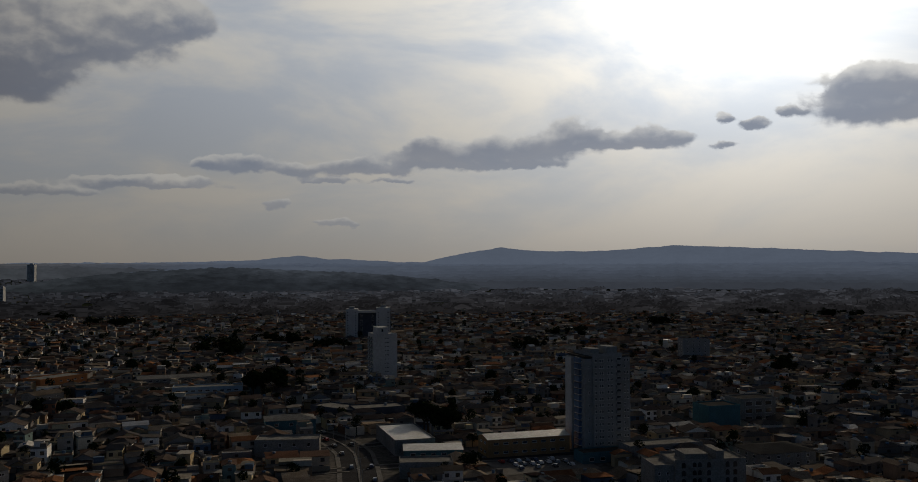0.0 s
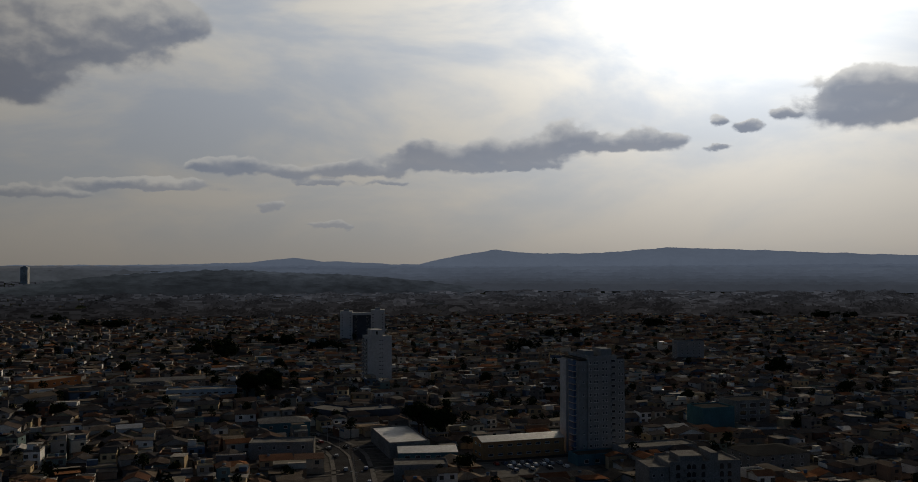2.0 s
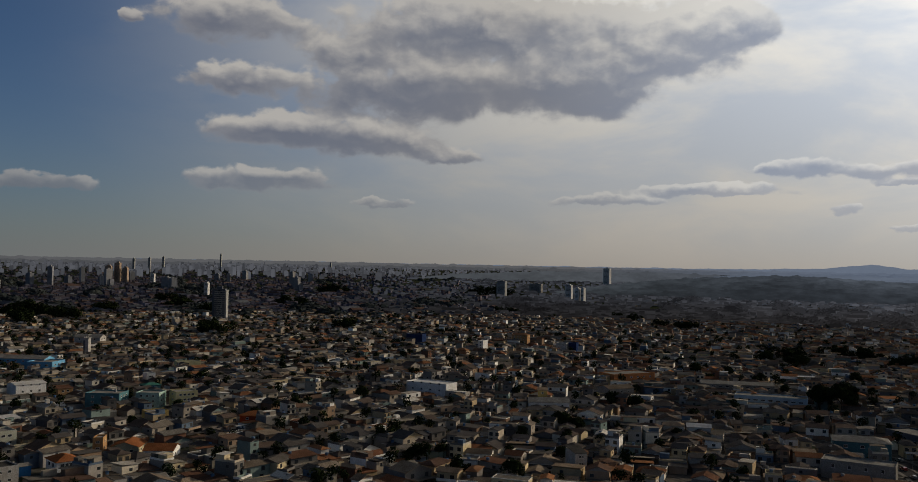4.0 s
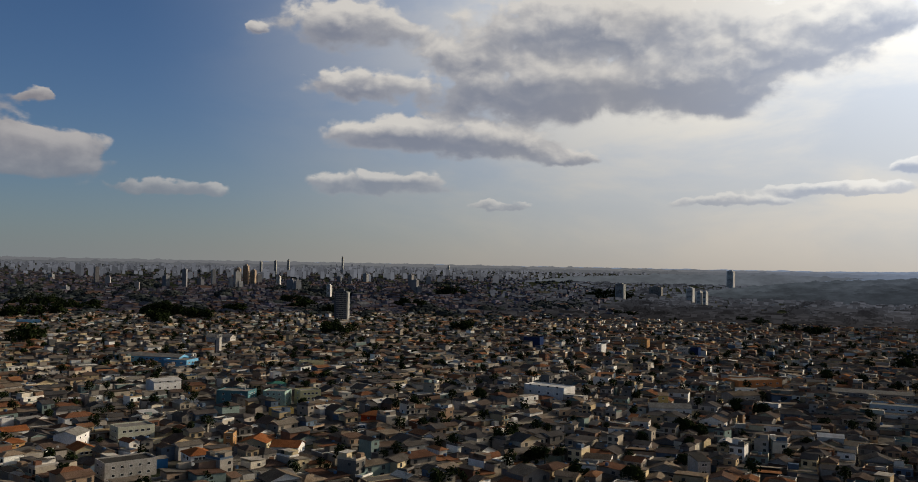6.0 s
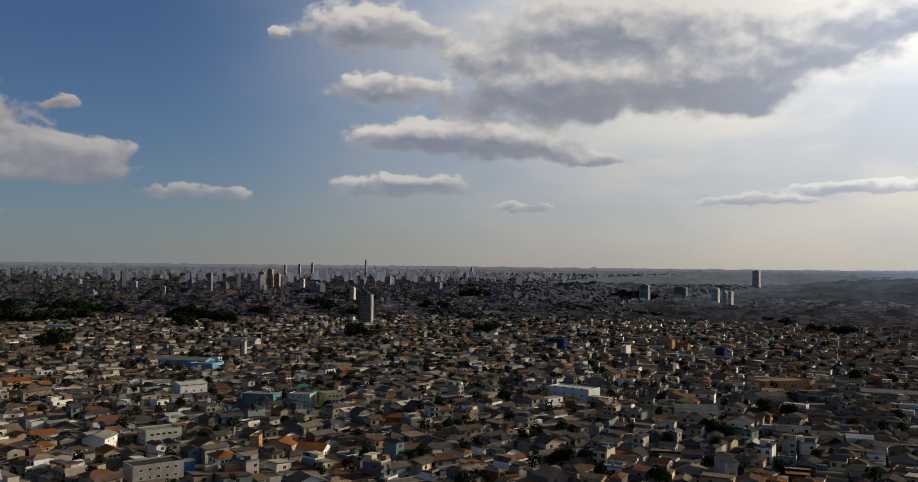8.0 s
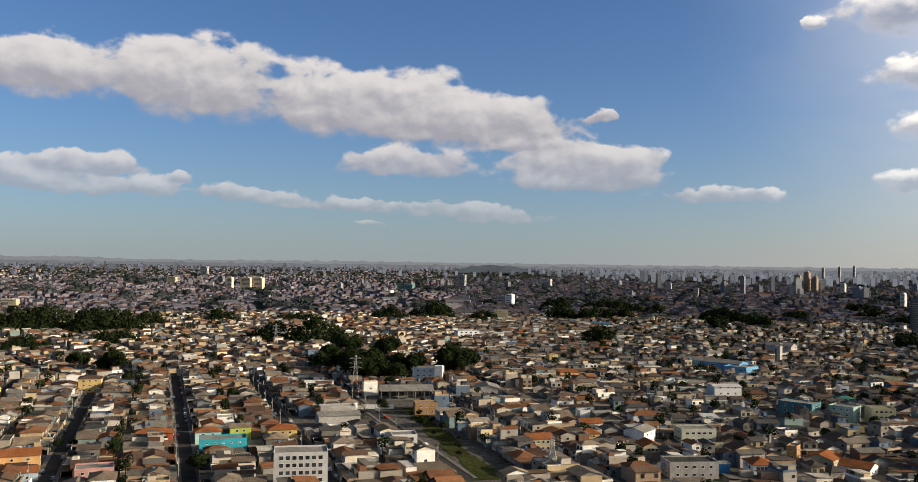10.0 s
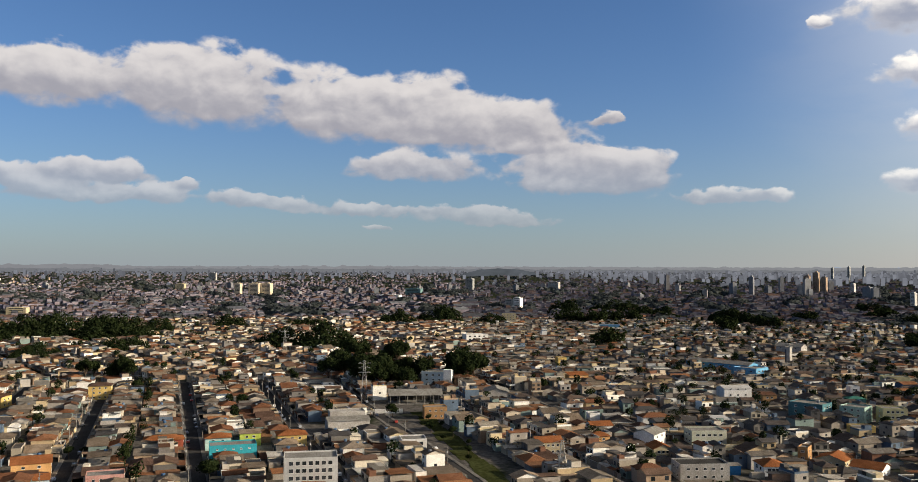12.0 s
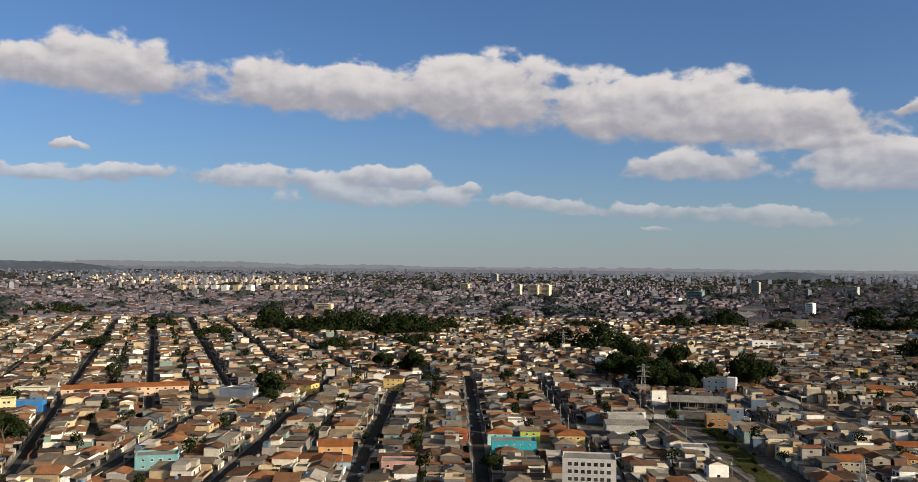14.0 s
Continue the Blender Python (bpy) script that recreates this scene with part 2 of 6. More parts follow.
TILES = [(.175, .085, .050), (.128, .070, .048), (.215, .105, .058), (.19, .15, .115), (.190, .090, .052), (.102, .066, .052), (.155, .125, .098), (.195, .105, .062), (.23, .19, .15), (.122, .080, .062), (.150, .100, .075), (.27, .21, .155), (.135, .112, .09), (.28, .135, .07), (.20, .17, .14)]
SHEETS = [(0.151, 0.140, 0.127), (0.122, 0.112, 0.101), (0.180, 0.168, 0.148), (0.099, 0.090, 0.081), (0.220, 0.202, 0.180), (0.139, 0.123, 0.106), (0.168, 0.146, 0.122), (0.087, 0.080, 0.075), (0.348, 0.325, 0.292), (0.260, 0.235, 0.195), (0.50, 0.48, 0.44)]
plaster = material("painted_plaster", PLASTER, 0.9, "island", depth=0.22)
plaster_house = material("painted_house_plaster", PLASTER, 0.9, "object", depth=0.22)
tiles = material("clay_roof_tiles", TILES, 0.82, "island", grain=2.4, depth=0.5, bump=0.6)
tiles_house = material("clay_house_tiles", TILES, 0.82, "object", grain=2.4, depth=0.5, bump=0.6)
sheets = material("cement_roof_sheets", SHEETS, 0.7, "island", grain=1.2, depth=0.4)
sheets_house = material("cement_house_sheets", SHEETS, 0.8, "object", grain=1.2, depth=0.4)
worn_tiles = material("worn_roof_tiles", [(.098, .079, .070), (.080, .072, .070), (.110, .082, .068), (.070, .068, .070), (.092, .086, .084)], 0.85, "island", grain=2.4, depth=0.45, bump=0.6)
bare_sheets = material("bare_metal_sheets", [(.42, .43, .45), (.34, .35, .37), (.50, .50, .50)], 0.6, "island", grain=0.8, depth=0.3, metal=0.3)
glass = material("dark_window_glass", [(.025, .03, .035), (.04, .045, .05), (.015, .018, .02)], 0.18, "object", depth=0.1, bump=0, spec=0.5)
glass_many = material("dark_house_glass", [(.025, .03, .035), (.05, .05, .05), (.015, .018, .02)], 0.22, "island", depth=0.1, bump=0, spec=0.5)
gate_paint = material("painted_sheet_steel", [(.09, .08, .075), (.16, .15, .14), (.30, .29, .27), (.12, .07, .05), (.22, .20, .17)], 0.6, "island", depth=0.25)
gate_house = material("painted_gate_steel", [(.09, .08, .075), (.16, .15, .14), (.30, .29, .27), (.12, .07, .05), (.22, .20, .17)], 0.6, "object", depth=0.25)
tank_blue = material("blue_plastic_tank", [(.07, .13, .23), (.11, .17, .26), (.24, .25, .26)], 0.45, "island", depth=0.2, bump=0)
tank_house = material("blue_house_tank", [(.07, .13, .23), (.11, .17, .26), (.24, .25, .26)], 0.45, "object", depth=0.2, bump=0)
concrete = material("weathered_concrete", [(.244, .237, .222)], 0.9, depth=0.4)
pale_concrete = material("pale_concrete", [(.385, .370, .348)], 0.9, depth=0.35)
tower_grey = material("grey_tower_render", [(.27, .275, .27)], 0.88, grain=0.7, stain=0.06, depth=0.22)
tower_white = material("white_tower_render", [(.488, .481, .466)], 0.88, grain=0.7, stain=0.06, depth=0.22)
tower_dark = material("dark_tower_cladding", [(.089, .096, .111)], 0.6, depth=0.25)
frame_white = material("white_window_frame", [(.62, .61, .59)], 0.6, depth=0.15, bump=0)
blue_glazing = material("blue_balcony_glazing", [(.07, .12, .20), (.05, .09, .15), (.10, .16, .25)], 0.2, "object", depth=0.1, bump=0, spec=0.5)
white_paint = material("white_wall_paint", [(.651, .642, .625)], 0.85, depth=0.25)
cream_paint = material("cream_wall_paint", [(.429, .370, .244)], 0.85, depth=0.25)
ochre_paint = material("ochre_wall_paint", [(.36, .215, .105)], 0.85, depth=0.3)
yellow_paint = material("yellow_wall_paint", [(.50, .36, .13)], 0.85, depth=0.22)
orange_paint = material("orange_wall_paint", [(.459, .185, .074)], 0.85, depth=0.22)
turquoise_paint = material("turquoise_wall_paint", [(.043, .306, .374)], 0.8, depth=0.2)
teal_paint = material("teal_wall_paint", [(.074, .163, .185)], 0.85, depth=0.25)
blue_paint = material("blue_wall_paint", [(.13, .32, .50)], 0.8, depth=0.25)
sky_paint = material("pale_blue_wall_paint", [(.311, .385, .444)], 0.85, depth=0.2)
navy_paint = material("navy_wall_paint", [(.02, .035, .09)], 0.7, depth=0.25)
lime_paint = material("lime_wall_paint", [(.370, .444, .089)], 0.85, depth=0.2)
pink_paint = material("pink_wall_paint", [(.444, .252, .222)], 0.85, depth=0.25)
red_paint = material("red_wall_paint", [(.355, .067, .030)], 0.8, depth=0.25)
sage_paint = material("sage_wall_paint", [(.46, .46, .37)], 0.85, depth=0.25)
butter_paint = material("butter_wall_paint", [(.56, .49, .27)], 0.85, depth=0.2)
apricot_paint = material("apricot_wall_paint", [(.52, .30, .13)], 0.85, depth=0.22)
peach_paint = material("peach_wall_paint", [(.52, .36, .25)], 0.85, depth=0.22)
brick_paint = material("brick_red_paint", [(.30, .085, .055)], 0.85, depth=0.3)
bright_blue = material("bright_blue_paint", [(.04, .17, .42)], 0.75, depth=0.2)
teal_light = material("pale_teal_paint", [(.16, .32, .34)], 0.85, depth=0.25)
green_roof = material("green_metal_roof", [(.05, .16, .13)], 0.6, depth=0.3, grain=0.8)
white_roof = material("pale_metal_roof", [(.462, .448, .420)], 0.5, spec=0.35, depth=0.35, grain=0.8)
grey_roof = material("grey_metal_roof", [(.222, .215, .200)], 0.6, depth=0.4, grain=0.8)
dark_roof = material("dark_tarred_roof", [(.059, .058, .056)], 0.85, depth=0.4)
red_tiles = material("red_clay_tiles", [(.266, .104, .044)], 0.82, grain=2.4, depth=0.45, bump=0.6)
asphalt = material("worn_asphalt", [(.055, .054, .055)], 0.88, grain=1.1, stain=0.12, depth=0.35, bump=0.2)
paving = material("cement_pavement", [(.178, .170, .159)], 0.9, grain=1.4, stain=0.2, depth=0.35)
grass_green = material("rough_grass", [(.050, .058, .022)], 0.95, grain=0.5, stain=0.06, depth=0.55, bump=0.6)
bark = material("grey_brown_bark", [(.10, .075, .055)], 0.95, grain=6, stain=1, depth=0.5)
leaves = material("dark_green_leaves", [(.017, .026, .011), (.022, .032, .012), (.014, .022, .009), (.024, .033, .013), (.019, .027, .011)], 0.7, "island", grain=0.5, depth=0.5, bump=0)
# leaves far off: haze put into the colour, greyer and bluer than near ones
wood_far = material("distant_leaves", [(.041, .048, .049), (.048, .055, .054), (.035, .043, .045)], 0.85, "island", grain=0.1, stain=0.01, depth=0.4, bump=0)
steel = material("galvanised_steel", [(.36, .36, .36)], 0.5, metal=0.6, depth=0.2, bump=0)
tyre = material("black_rubber", [(.02, .02, .02)], 0.8, depth=0.2, bump=0)
car_paint = material("car_paint", [(.60, .60, .60), (.05, .05, .055), (.30, .31, .32), (.70, .70, .69), (.28, .04, .03), (.09, .11, .16), (.16, .16, .16)], 0.28, "object", depth=0.06, bump=0, spec=0.5)
# far town walls and roofs, with blue-grey haze put into the base colours
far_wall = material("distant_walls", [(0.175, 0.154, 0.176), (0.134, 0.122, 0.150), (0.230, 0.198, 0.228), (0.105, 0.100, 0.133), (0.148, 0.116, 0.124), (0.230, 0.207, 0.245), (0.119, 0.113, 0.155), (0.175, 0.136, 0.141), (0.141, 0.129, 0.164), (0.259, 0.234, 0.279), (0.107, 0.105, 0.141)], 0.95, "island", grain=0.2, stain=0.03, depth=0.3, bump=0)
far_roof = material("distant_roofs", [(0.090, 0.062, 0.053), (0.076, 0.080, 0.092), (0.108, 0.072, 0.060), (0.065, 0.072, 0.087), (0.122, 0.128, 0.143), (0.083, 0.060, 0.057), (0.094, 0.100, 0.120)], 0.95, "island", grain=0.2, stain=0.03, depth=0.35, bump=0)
hill_wall = material("hill_town_walls", [(.52, .45, .36), (.40, .31, .23), (.60, .55, .47), (.34, .25, .19), (.30, .27, .24)], 0.95, "island", grain=0.2, stain=0.03, depth=0.25, bump=0)
# far towers, their low contrast and blue tint painted in for haze
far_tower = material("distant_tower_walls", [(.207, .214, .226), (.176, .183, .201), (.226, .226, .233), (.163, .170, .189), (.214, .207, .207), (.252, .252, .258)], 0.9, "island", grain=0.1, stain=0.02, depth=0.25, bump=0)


def ground_material():
    """Bare yards, dust and patches of scrub, all over the town and the land behind it."""
    m = bpy.data.materials.new("town_ground")
    m.use_nodes = True
    k = Nodes(m.node_tree)
    b = m.node_tree.nodes["Principled BSDF"]
    at = k.add("ShaderNodeNewGeometry").outputs["Position"]
    patch = k.noise(at, 0.012, 6, 0.6).outputs["Fac"]
    fine = k.noise(at, 0.35, 6, 0.65).outputs["Fac"]
    away = k.vec("LENGTH", k.vec("MULTIPLY", at, (1, 1, 0)))
    patch = k.math("ADD", patch, k.step(away, 1450.0, 2400.0, 0.0, 0.16))
    town = k.mix(k.step(fine, 0.35, 0.65), (.06, .056, .052), (.12, .11, .10))
    scrub = k.mix(k.step(fine, 0.35, 0.65), (.018, .024, .015), (.034, .038, .024))
    k.put(b.inputs["Base Color"], k.mix(k.step(patch, 0.52, 0.62), town, scrub))
    b.inputs["Roughness"].default_value, b.inputs["Specular IOR Level"].default_value = 0.95, 0.0
    return m


# ---- shapes ----
class Shape:
    """Vertices and faces of one mesh, in numbers."""
    def __init__(self):
        self.v, self.f = [], []

    def put(self, verts, faces):
        n = len(self.v)
        self.v += [tuple(p) for p in verts]
        self.f += [tuple(i + n for i in q) for q in faces]
        return self

    def box(self, x0, x1, y0, y1, z0, z1):
        return self.put([(x0, y0, z0), (x1, y0, z0), (x1, y1, z0), (x0, y1, z0), (x0, y0, z1), (x1, y0, z1), (x1, y1, z1), (x0, y1, z1)],
                        [(3, 2, 1, 0), (4, 5, 6, 7), (0, 1, 5, 4), (1, 2, 6, 5), (2, 3, 7, 6), (3, 0, 4, 7)])

    def gable(self, x0, x1, y0, y1, z, rise, along="x", thick=0.14):
        """A roof with two slopes, its ridge along x or y, with overhanging eaves of some thickness."""
        if along == "x":
            ym = (y0 + y1) / 2
            end = lambda x: [(x, y0, z), (x, ym, z + rise), (x, y1, z), (x, y1, z + thick), (x, ym, z + rise + thick), (x, y0, z + thick)]
            a, b = end(x0), end(x1)
        else:
            xm = (x0 + x1) / 2
            end = lambda y: [(x1, y, z), (xm, y, z + rise), (x0, y, z), (x0, y, z + thick), (xm, y, z + rise + thick), (x1, y, z + thick)]
            a, b = end(y0), end(y1)
        sides = [(i, (i + 1) % 6, (i + 1) % 6 + 6, i + 6) for i in range(6)]
        return self.put(a + b, [q[::-1] for q in sides] + [(0, 1, 4, 5), (1, 2, 3, 4), (11, 10, 7, 6), (10, 9, 8, 7)])

    def hip(self, x0, x1, y0, y1, z, rise, thick=0.14):
        w, d = x1 - x0, y1 - y0
        s = min(w, d) / 2 * 0.92
        if w >= d:
            r = [(x0 + s, (y0 + y1) / 2, z + rise), (x1 - s, (y0 + y1) / 2, z + rise)]
            top = [(4, 5, 9, 8), (5, 6, 9), (6, 7, 8, 9), (7, 4, 8)]
        else:
            r = [((x0 + x1) / 2, y0 + s, z + rise), ((x0 + x1) / 2, y1 - s, z + rise)]
            top = [(4, 5, 8), (5, 6, 9, 8), (6, 7, 9), (7, 4, 8, 9)]
        v = [(x0, y0, z), (x1, y0, z), (x1, y1, z), (x0, y1, z)]
        v += [(a, b, c + thick) for a, b, c in v] + r
        return self.put(v, [(3, 2, 1, 0), (0, 1, 5, 4), (1, 2, 6, 5), (2, 3, 7, 6), (3, 0, 4, 7)] + top)

    def lean(self, x0, x1, y0, y1, z, rise, thick=0.12, way="y"):
        """A roof with one slope, that rises towards +y or +x."""
        zz = (lambda x, y: z + rise * ((y - y0) / (y1 - y0))) if way == "y" else (lambda x, y: z + rise * ((x - x0) / (x1 - x0)))
        c = [(x0, y0), (x1, y0), (x1, y1), (x0, y1)]
        v = [(x, y, zz(x, y)) for x, y in c]
        return self.put(v + [(x, y, q + thick) for x, y, q in v], [(3, 2, 1, 0), (4, 5, 6, 7), (0, 1, 5, 4), (1, 2, 6, 5), (2, 3, 7, 6), (3, 0, 4, 7)])

    def drum(self, x, y, z0, z1, r0, r1, n=8, cap=0.0):
        ring = lambda z, r: [(x + r * math.cos(2 * math.pi * i / n), y + r * math.sin(2 * math.pi * i / n), z) for i in range(n)]
        f = [(i, (i + 1) % n, (i + 1) % n + n, i + n) for i in range(n)] + [tuple(range(n - 1, -1, -1))]
        v = ring(z0, r0) + ring(z1, r1)
        if cap:
            return self.put(v + [(x, y, z1 + cap)], f + [(i + n, (i + 1) % n + n, 2 * n) for i in range(n)])
        return self.put(v, f + [tuple(range(n, 2 * n))])

    def bar(self, a, b, r, n=4):
        """A straight rod from a to b."""
        a, b = Vector(a), Vector(b)
        q = (b - a).to_track_quat("Z", "Y")
        ring = [q @ Vector((r * math.cos(2 * math.pi * (i + .5) / n), r * math.sin(2 * math.pi * (i + .5) / n), 0)) for i in range(n)]
        return self.put([a + p for p in ring] + [b + p for p in ring],
                        [(i, (i + 1) % n, (i + 1) % n + n, i + n) for i in range(n)] + [tuple(range(n - 1, -1, -1)), tuple(range(n, 2 * n))])

    def mesh(self, name, *mats):
        me = bpy.data.meshes.new(name)
        me.from_pydata(self.v, [], self.f)
        for m in mats:
            me.materials.append(m)
        return me


def part(name, shape, mat, parent, label="", at=None):
    """One mesh object under a thing or a part. shape: a Shape, or a mesh that alike parts share."""
    me = shape if isinstance(shape, bpy.types.Mesh) else shape.mesh(name, mat)
    ob = new(name, me)
    ob.parent = parent
    if at is not None:
        ob.matrix_basis = at
    return tagged(ob, label) if label else ob


def thing(name, label, category, m, group=""):
    ob = new(name)
    ob.empty_display_size = 0.5
    ob.matrix_world = m
    return tagged(ob, label, category, group)


def structure(name, shape, mat, label=""):
    return tagged(new(name, shape.mesh(name, mat)), label, kind="structure")


# ---- land: flat near by, rising slowly into the distance ----
NEAR, STRETCH = 1500.0, 1158.0


def seen_range(r):
    """How far off a place at r would lie if the land were flat all the way."""
    return r if r <= NEAR else NEAR * math.exp((r - NEAR) / STRETCH)


def land(r):
    return 0.0 if r <= NEAR else HEIGHT - r * HEIGHT / seen_range(r)


def spot(az_deg, r):
    a = radians(az_deg)
    return -math.sin(a) * r, math.cos(a) * r


def rolling(x, y):
    """Low hills, only far off."""
    r = math.hypot(x, y)
    k = min(max((r - 1500) / 1500, 0), 1)
    k *= min(max((math.degrees(math.atan2(-x, y)) - 27) / 9, 0), 1) if r > 2200 and y > 0 else 1
    return k * (noise.noise(Vector((x / 620, y / 620, 3.1))) * 9 + noise.noise(Vector((x / 210, y / 210, 7.7))) * 3)


def height(x, y):
    r = math.hypot(x, y)
    return land(r) + rolling(x, y)


ground = Shape()
radii = [0] + [120 * i for i in range(1, 13)] + [1500 + 95 * i for i in range(1, 36)]
spokes = 240
verts = [(0, 0, 0)]
for r in radii[1:]:
    for i in range(spokes):
        x, y = spot(i * 360 / spokes, r)
        verts.append((x, y, height(x, y)))
faces = [(0, 1 + i, 1 + (i + 1) % spokes) for i in range(spokes)]
for j in range(len(radii) - 2):
    a, b = 1 + j * spokes, 1 + (j + 1) * spokes
    faces += [(a + i, b + i, b + (i + 1) % spokes, a + (i + 1) % spokes) for i in range(spokes)]
ground.put(verts, faces)
structure("ground", ground, ground_material(), "dusty town ground with scrub, reaching the horizon")

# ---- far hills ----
def haze_glow_material(name, colour, varied=False, other=None, depth=0.1):
    """Distance whose haze is painted as an emitted colour. other: its colour away from the sun's side."""
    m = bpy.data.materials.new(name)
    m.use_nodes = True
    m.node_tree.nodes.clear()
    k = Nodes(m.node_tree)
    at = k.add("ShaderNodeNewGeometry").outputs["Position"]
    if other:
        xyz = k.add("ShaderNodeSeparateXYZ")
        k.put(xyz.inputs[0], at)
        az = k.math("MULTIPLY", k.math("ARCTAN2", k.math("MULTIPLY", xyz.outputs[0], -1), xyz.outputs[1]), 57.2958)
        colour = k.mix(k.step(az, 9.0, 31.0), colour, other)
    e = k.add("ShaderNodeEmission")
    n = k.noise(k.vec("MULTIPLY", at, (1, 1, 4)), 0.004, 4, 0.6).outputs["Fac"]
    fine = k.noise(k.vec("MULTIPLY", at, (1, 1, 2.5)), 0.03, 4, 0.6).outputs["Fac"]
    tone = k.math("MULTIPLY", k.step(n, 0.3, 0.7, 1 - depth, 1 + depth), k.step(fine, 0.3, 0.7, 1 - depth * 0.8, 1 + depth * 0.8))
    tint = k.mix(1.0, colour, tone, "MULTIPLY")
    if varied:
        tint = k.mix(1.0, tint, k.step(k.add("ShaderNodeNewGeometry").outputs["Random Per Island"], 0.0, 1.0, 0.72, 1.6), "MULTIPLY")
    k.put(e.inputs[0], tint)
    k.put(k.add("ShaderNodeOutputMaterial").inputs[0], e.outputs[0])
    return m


def haze_glow_town_material(name, strength):
    """Houses and trees with haze painted as emission: lighter and bluer the farther off, brighter towards the sun."""
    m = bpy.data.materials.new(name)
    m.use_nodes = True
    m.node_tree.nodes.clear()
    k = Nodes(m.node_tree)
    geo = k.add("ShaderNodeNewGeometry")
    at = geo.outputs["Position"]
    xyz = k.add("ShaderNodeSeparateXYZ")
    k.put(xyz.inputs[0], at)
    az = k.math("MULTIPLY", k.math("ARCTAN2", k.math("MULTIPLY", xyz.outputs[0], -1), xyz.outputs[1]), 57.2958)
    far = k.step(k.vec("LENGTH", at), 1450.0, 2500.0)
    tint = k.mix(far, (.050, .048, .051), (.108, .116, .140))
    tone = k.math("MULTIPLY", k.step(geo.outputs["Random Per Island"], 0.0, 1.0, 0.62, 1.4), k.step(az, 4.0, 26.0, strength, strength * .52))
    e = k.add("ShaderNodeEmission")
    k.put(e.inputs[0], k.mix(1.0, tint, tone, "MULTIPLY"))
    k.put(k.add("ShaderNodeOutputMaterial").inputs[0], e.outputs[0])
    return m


def ridge(name, r, ups, colour, label, rough, base=-1.2, trees=0.0, other=None, depth=0.06):
    """A line of far hills, glowing in its painted haze colour. ups: azimuth and elevation of the crest, in degrees;
    trees: how far single trees stand out.
    """
    s = Shape()
    a0, a1 = ups[0][0], ups[-1][0]
    n = int(abs(a1 - a0) * (34 if trees else 22))
    for i in range(n + 1):
        a = a0 + (a1 - a0) * i / n
        e = float(np.interp(a, [u[0] for u in ups], [u[1] for u in ups]))
        e += rough * 0.9 * max(0.0, noise.noise(Vector((a * 11.0, 2.0, r)))) + rough * (noise.noise(Vector((a * 0.9, 5.0, r))) + 0.5 * noise.noise(Vector((a * 2.7, 9.0, r))))
        e += trees * (max(0.0, noise.noise(Vector((a * 1.7, 1.0, r * 1.7)))) * (1.0 + 0.8 * noise.noise(Vector((a * 9.0, 4.0, r)))) + 0.3 * abs(noise.noise(Vector((a * 13.0, 8.0, r)))))
        x, y = spot(a, r)
        xb, yb = spot(a, r + 60)
        s.v += [(x, y, HEIGHT + r * math.tan(radians(base))), (x, y, HEIGHT + r * math.tan(radians(e))), (xb, yb, HEIGHT + r * math.tan(radians(base)))]
    for i in range(n):
        p, q = 3 * i, 3 * i + 3
        s.f += [(p, q, q + 1, p + 1), (p + 1, q + 1, q + 2, p + 2)]
    structure(name, s, haze_glow_material(name, colour, other=other, depth=depth), label)


# range, plain and woods emit the haze colour painted for their distance
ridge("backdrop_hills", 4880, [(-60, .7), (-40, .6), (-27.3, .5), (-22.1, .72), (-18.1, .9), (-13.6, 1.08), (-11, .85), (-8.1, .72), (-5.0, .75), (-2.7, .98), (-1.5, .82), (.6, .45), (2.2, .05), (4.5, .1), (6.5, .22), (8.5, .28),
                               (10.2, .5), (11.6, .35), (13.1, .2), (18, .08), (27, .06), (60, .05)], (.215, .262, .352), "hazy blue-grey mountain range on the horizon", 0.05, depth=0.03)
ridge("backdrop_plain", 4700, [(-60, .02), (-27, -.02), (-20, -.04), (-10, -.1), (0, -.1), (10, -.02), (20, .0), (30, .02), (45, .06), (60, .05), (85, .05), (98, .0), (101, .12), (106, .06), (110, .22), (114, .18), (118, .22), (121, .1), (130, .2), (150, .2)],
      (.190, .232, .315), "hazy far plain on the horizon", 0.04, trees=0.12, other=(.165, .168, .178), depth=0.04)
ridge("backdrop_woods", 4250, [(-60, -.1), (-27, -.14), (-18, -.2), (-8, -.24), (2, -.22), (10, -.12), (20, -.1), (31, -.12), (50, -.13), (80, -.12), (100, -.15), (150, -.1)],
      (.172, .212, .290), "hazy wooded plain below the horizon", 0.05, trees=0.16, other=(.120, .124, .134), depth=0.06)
# haze painted into the glow: each farther tree line is paler and bluer
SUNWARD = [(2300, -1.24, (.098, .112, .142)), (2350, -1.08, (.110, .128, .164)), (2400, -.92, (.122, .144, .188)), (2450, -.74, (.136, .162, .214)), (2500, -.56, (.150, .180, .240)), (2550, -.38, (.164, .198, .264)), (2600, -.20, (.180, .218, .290))]
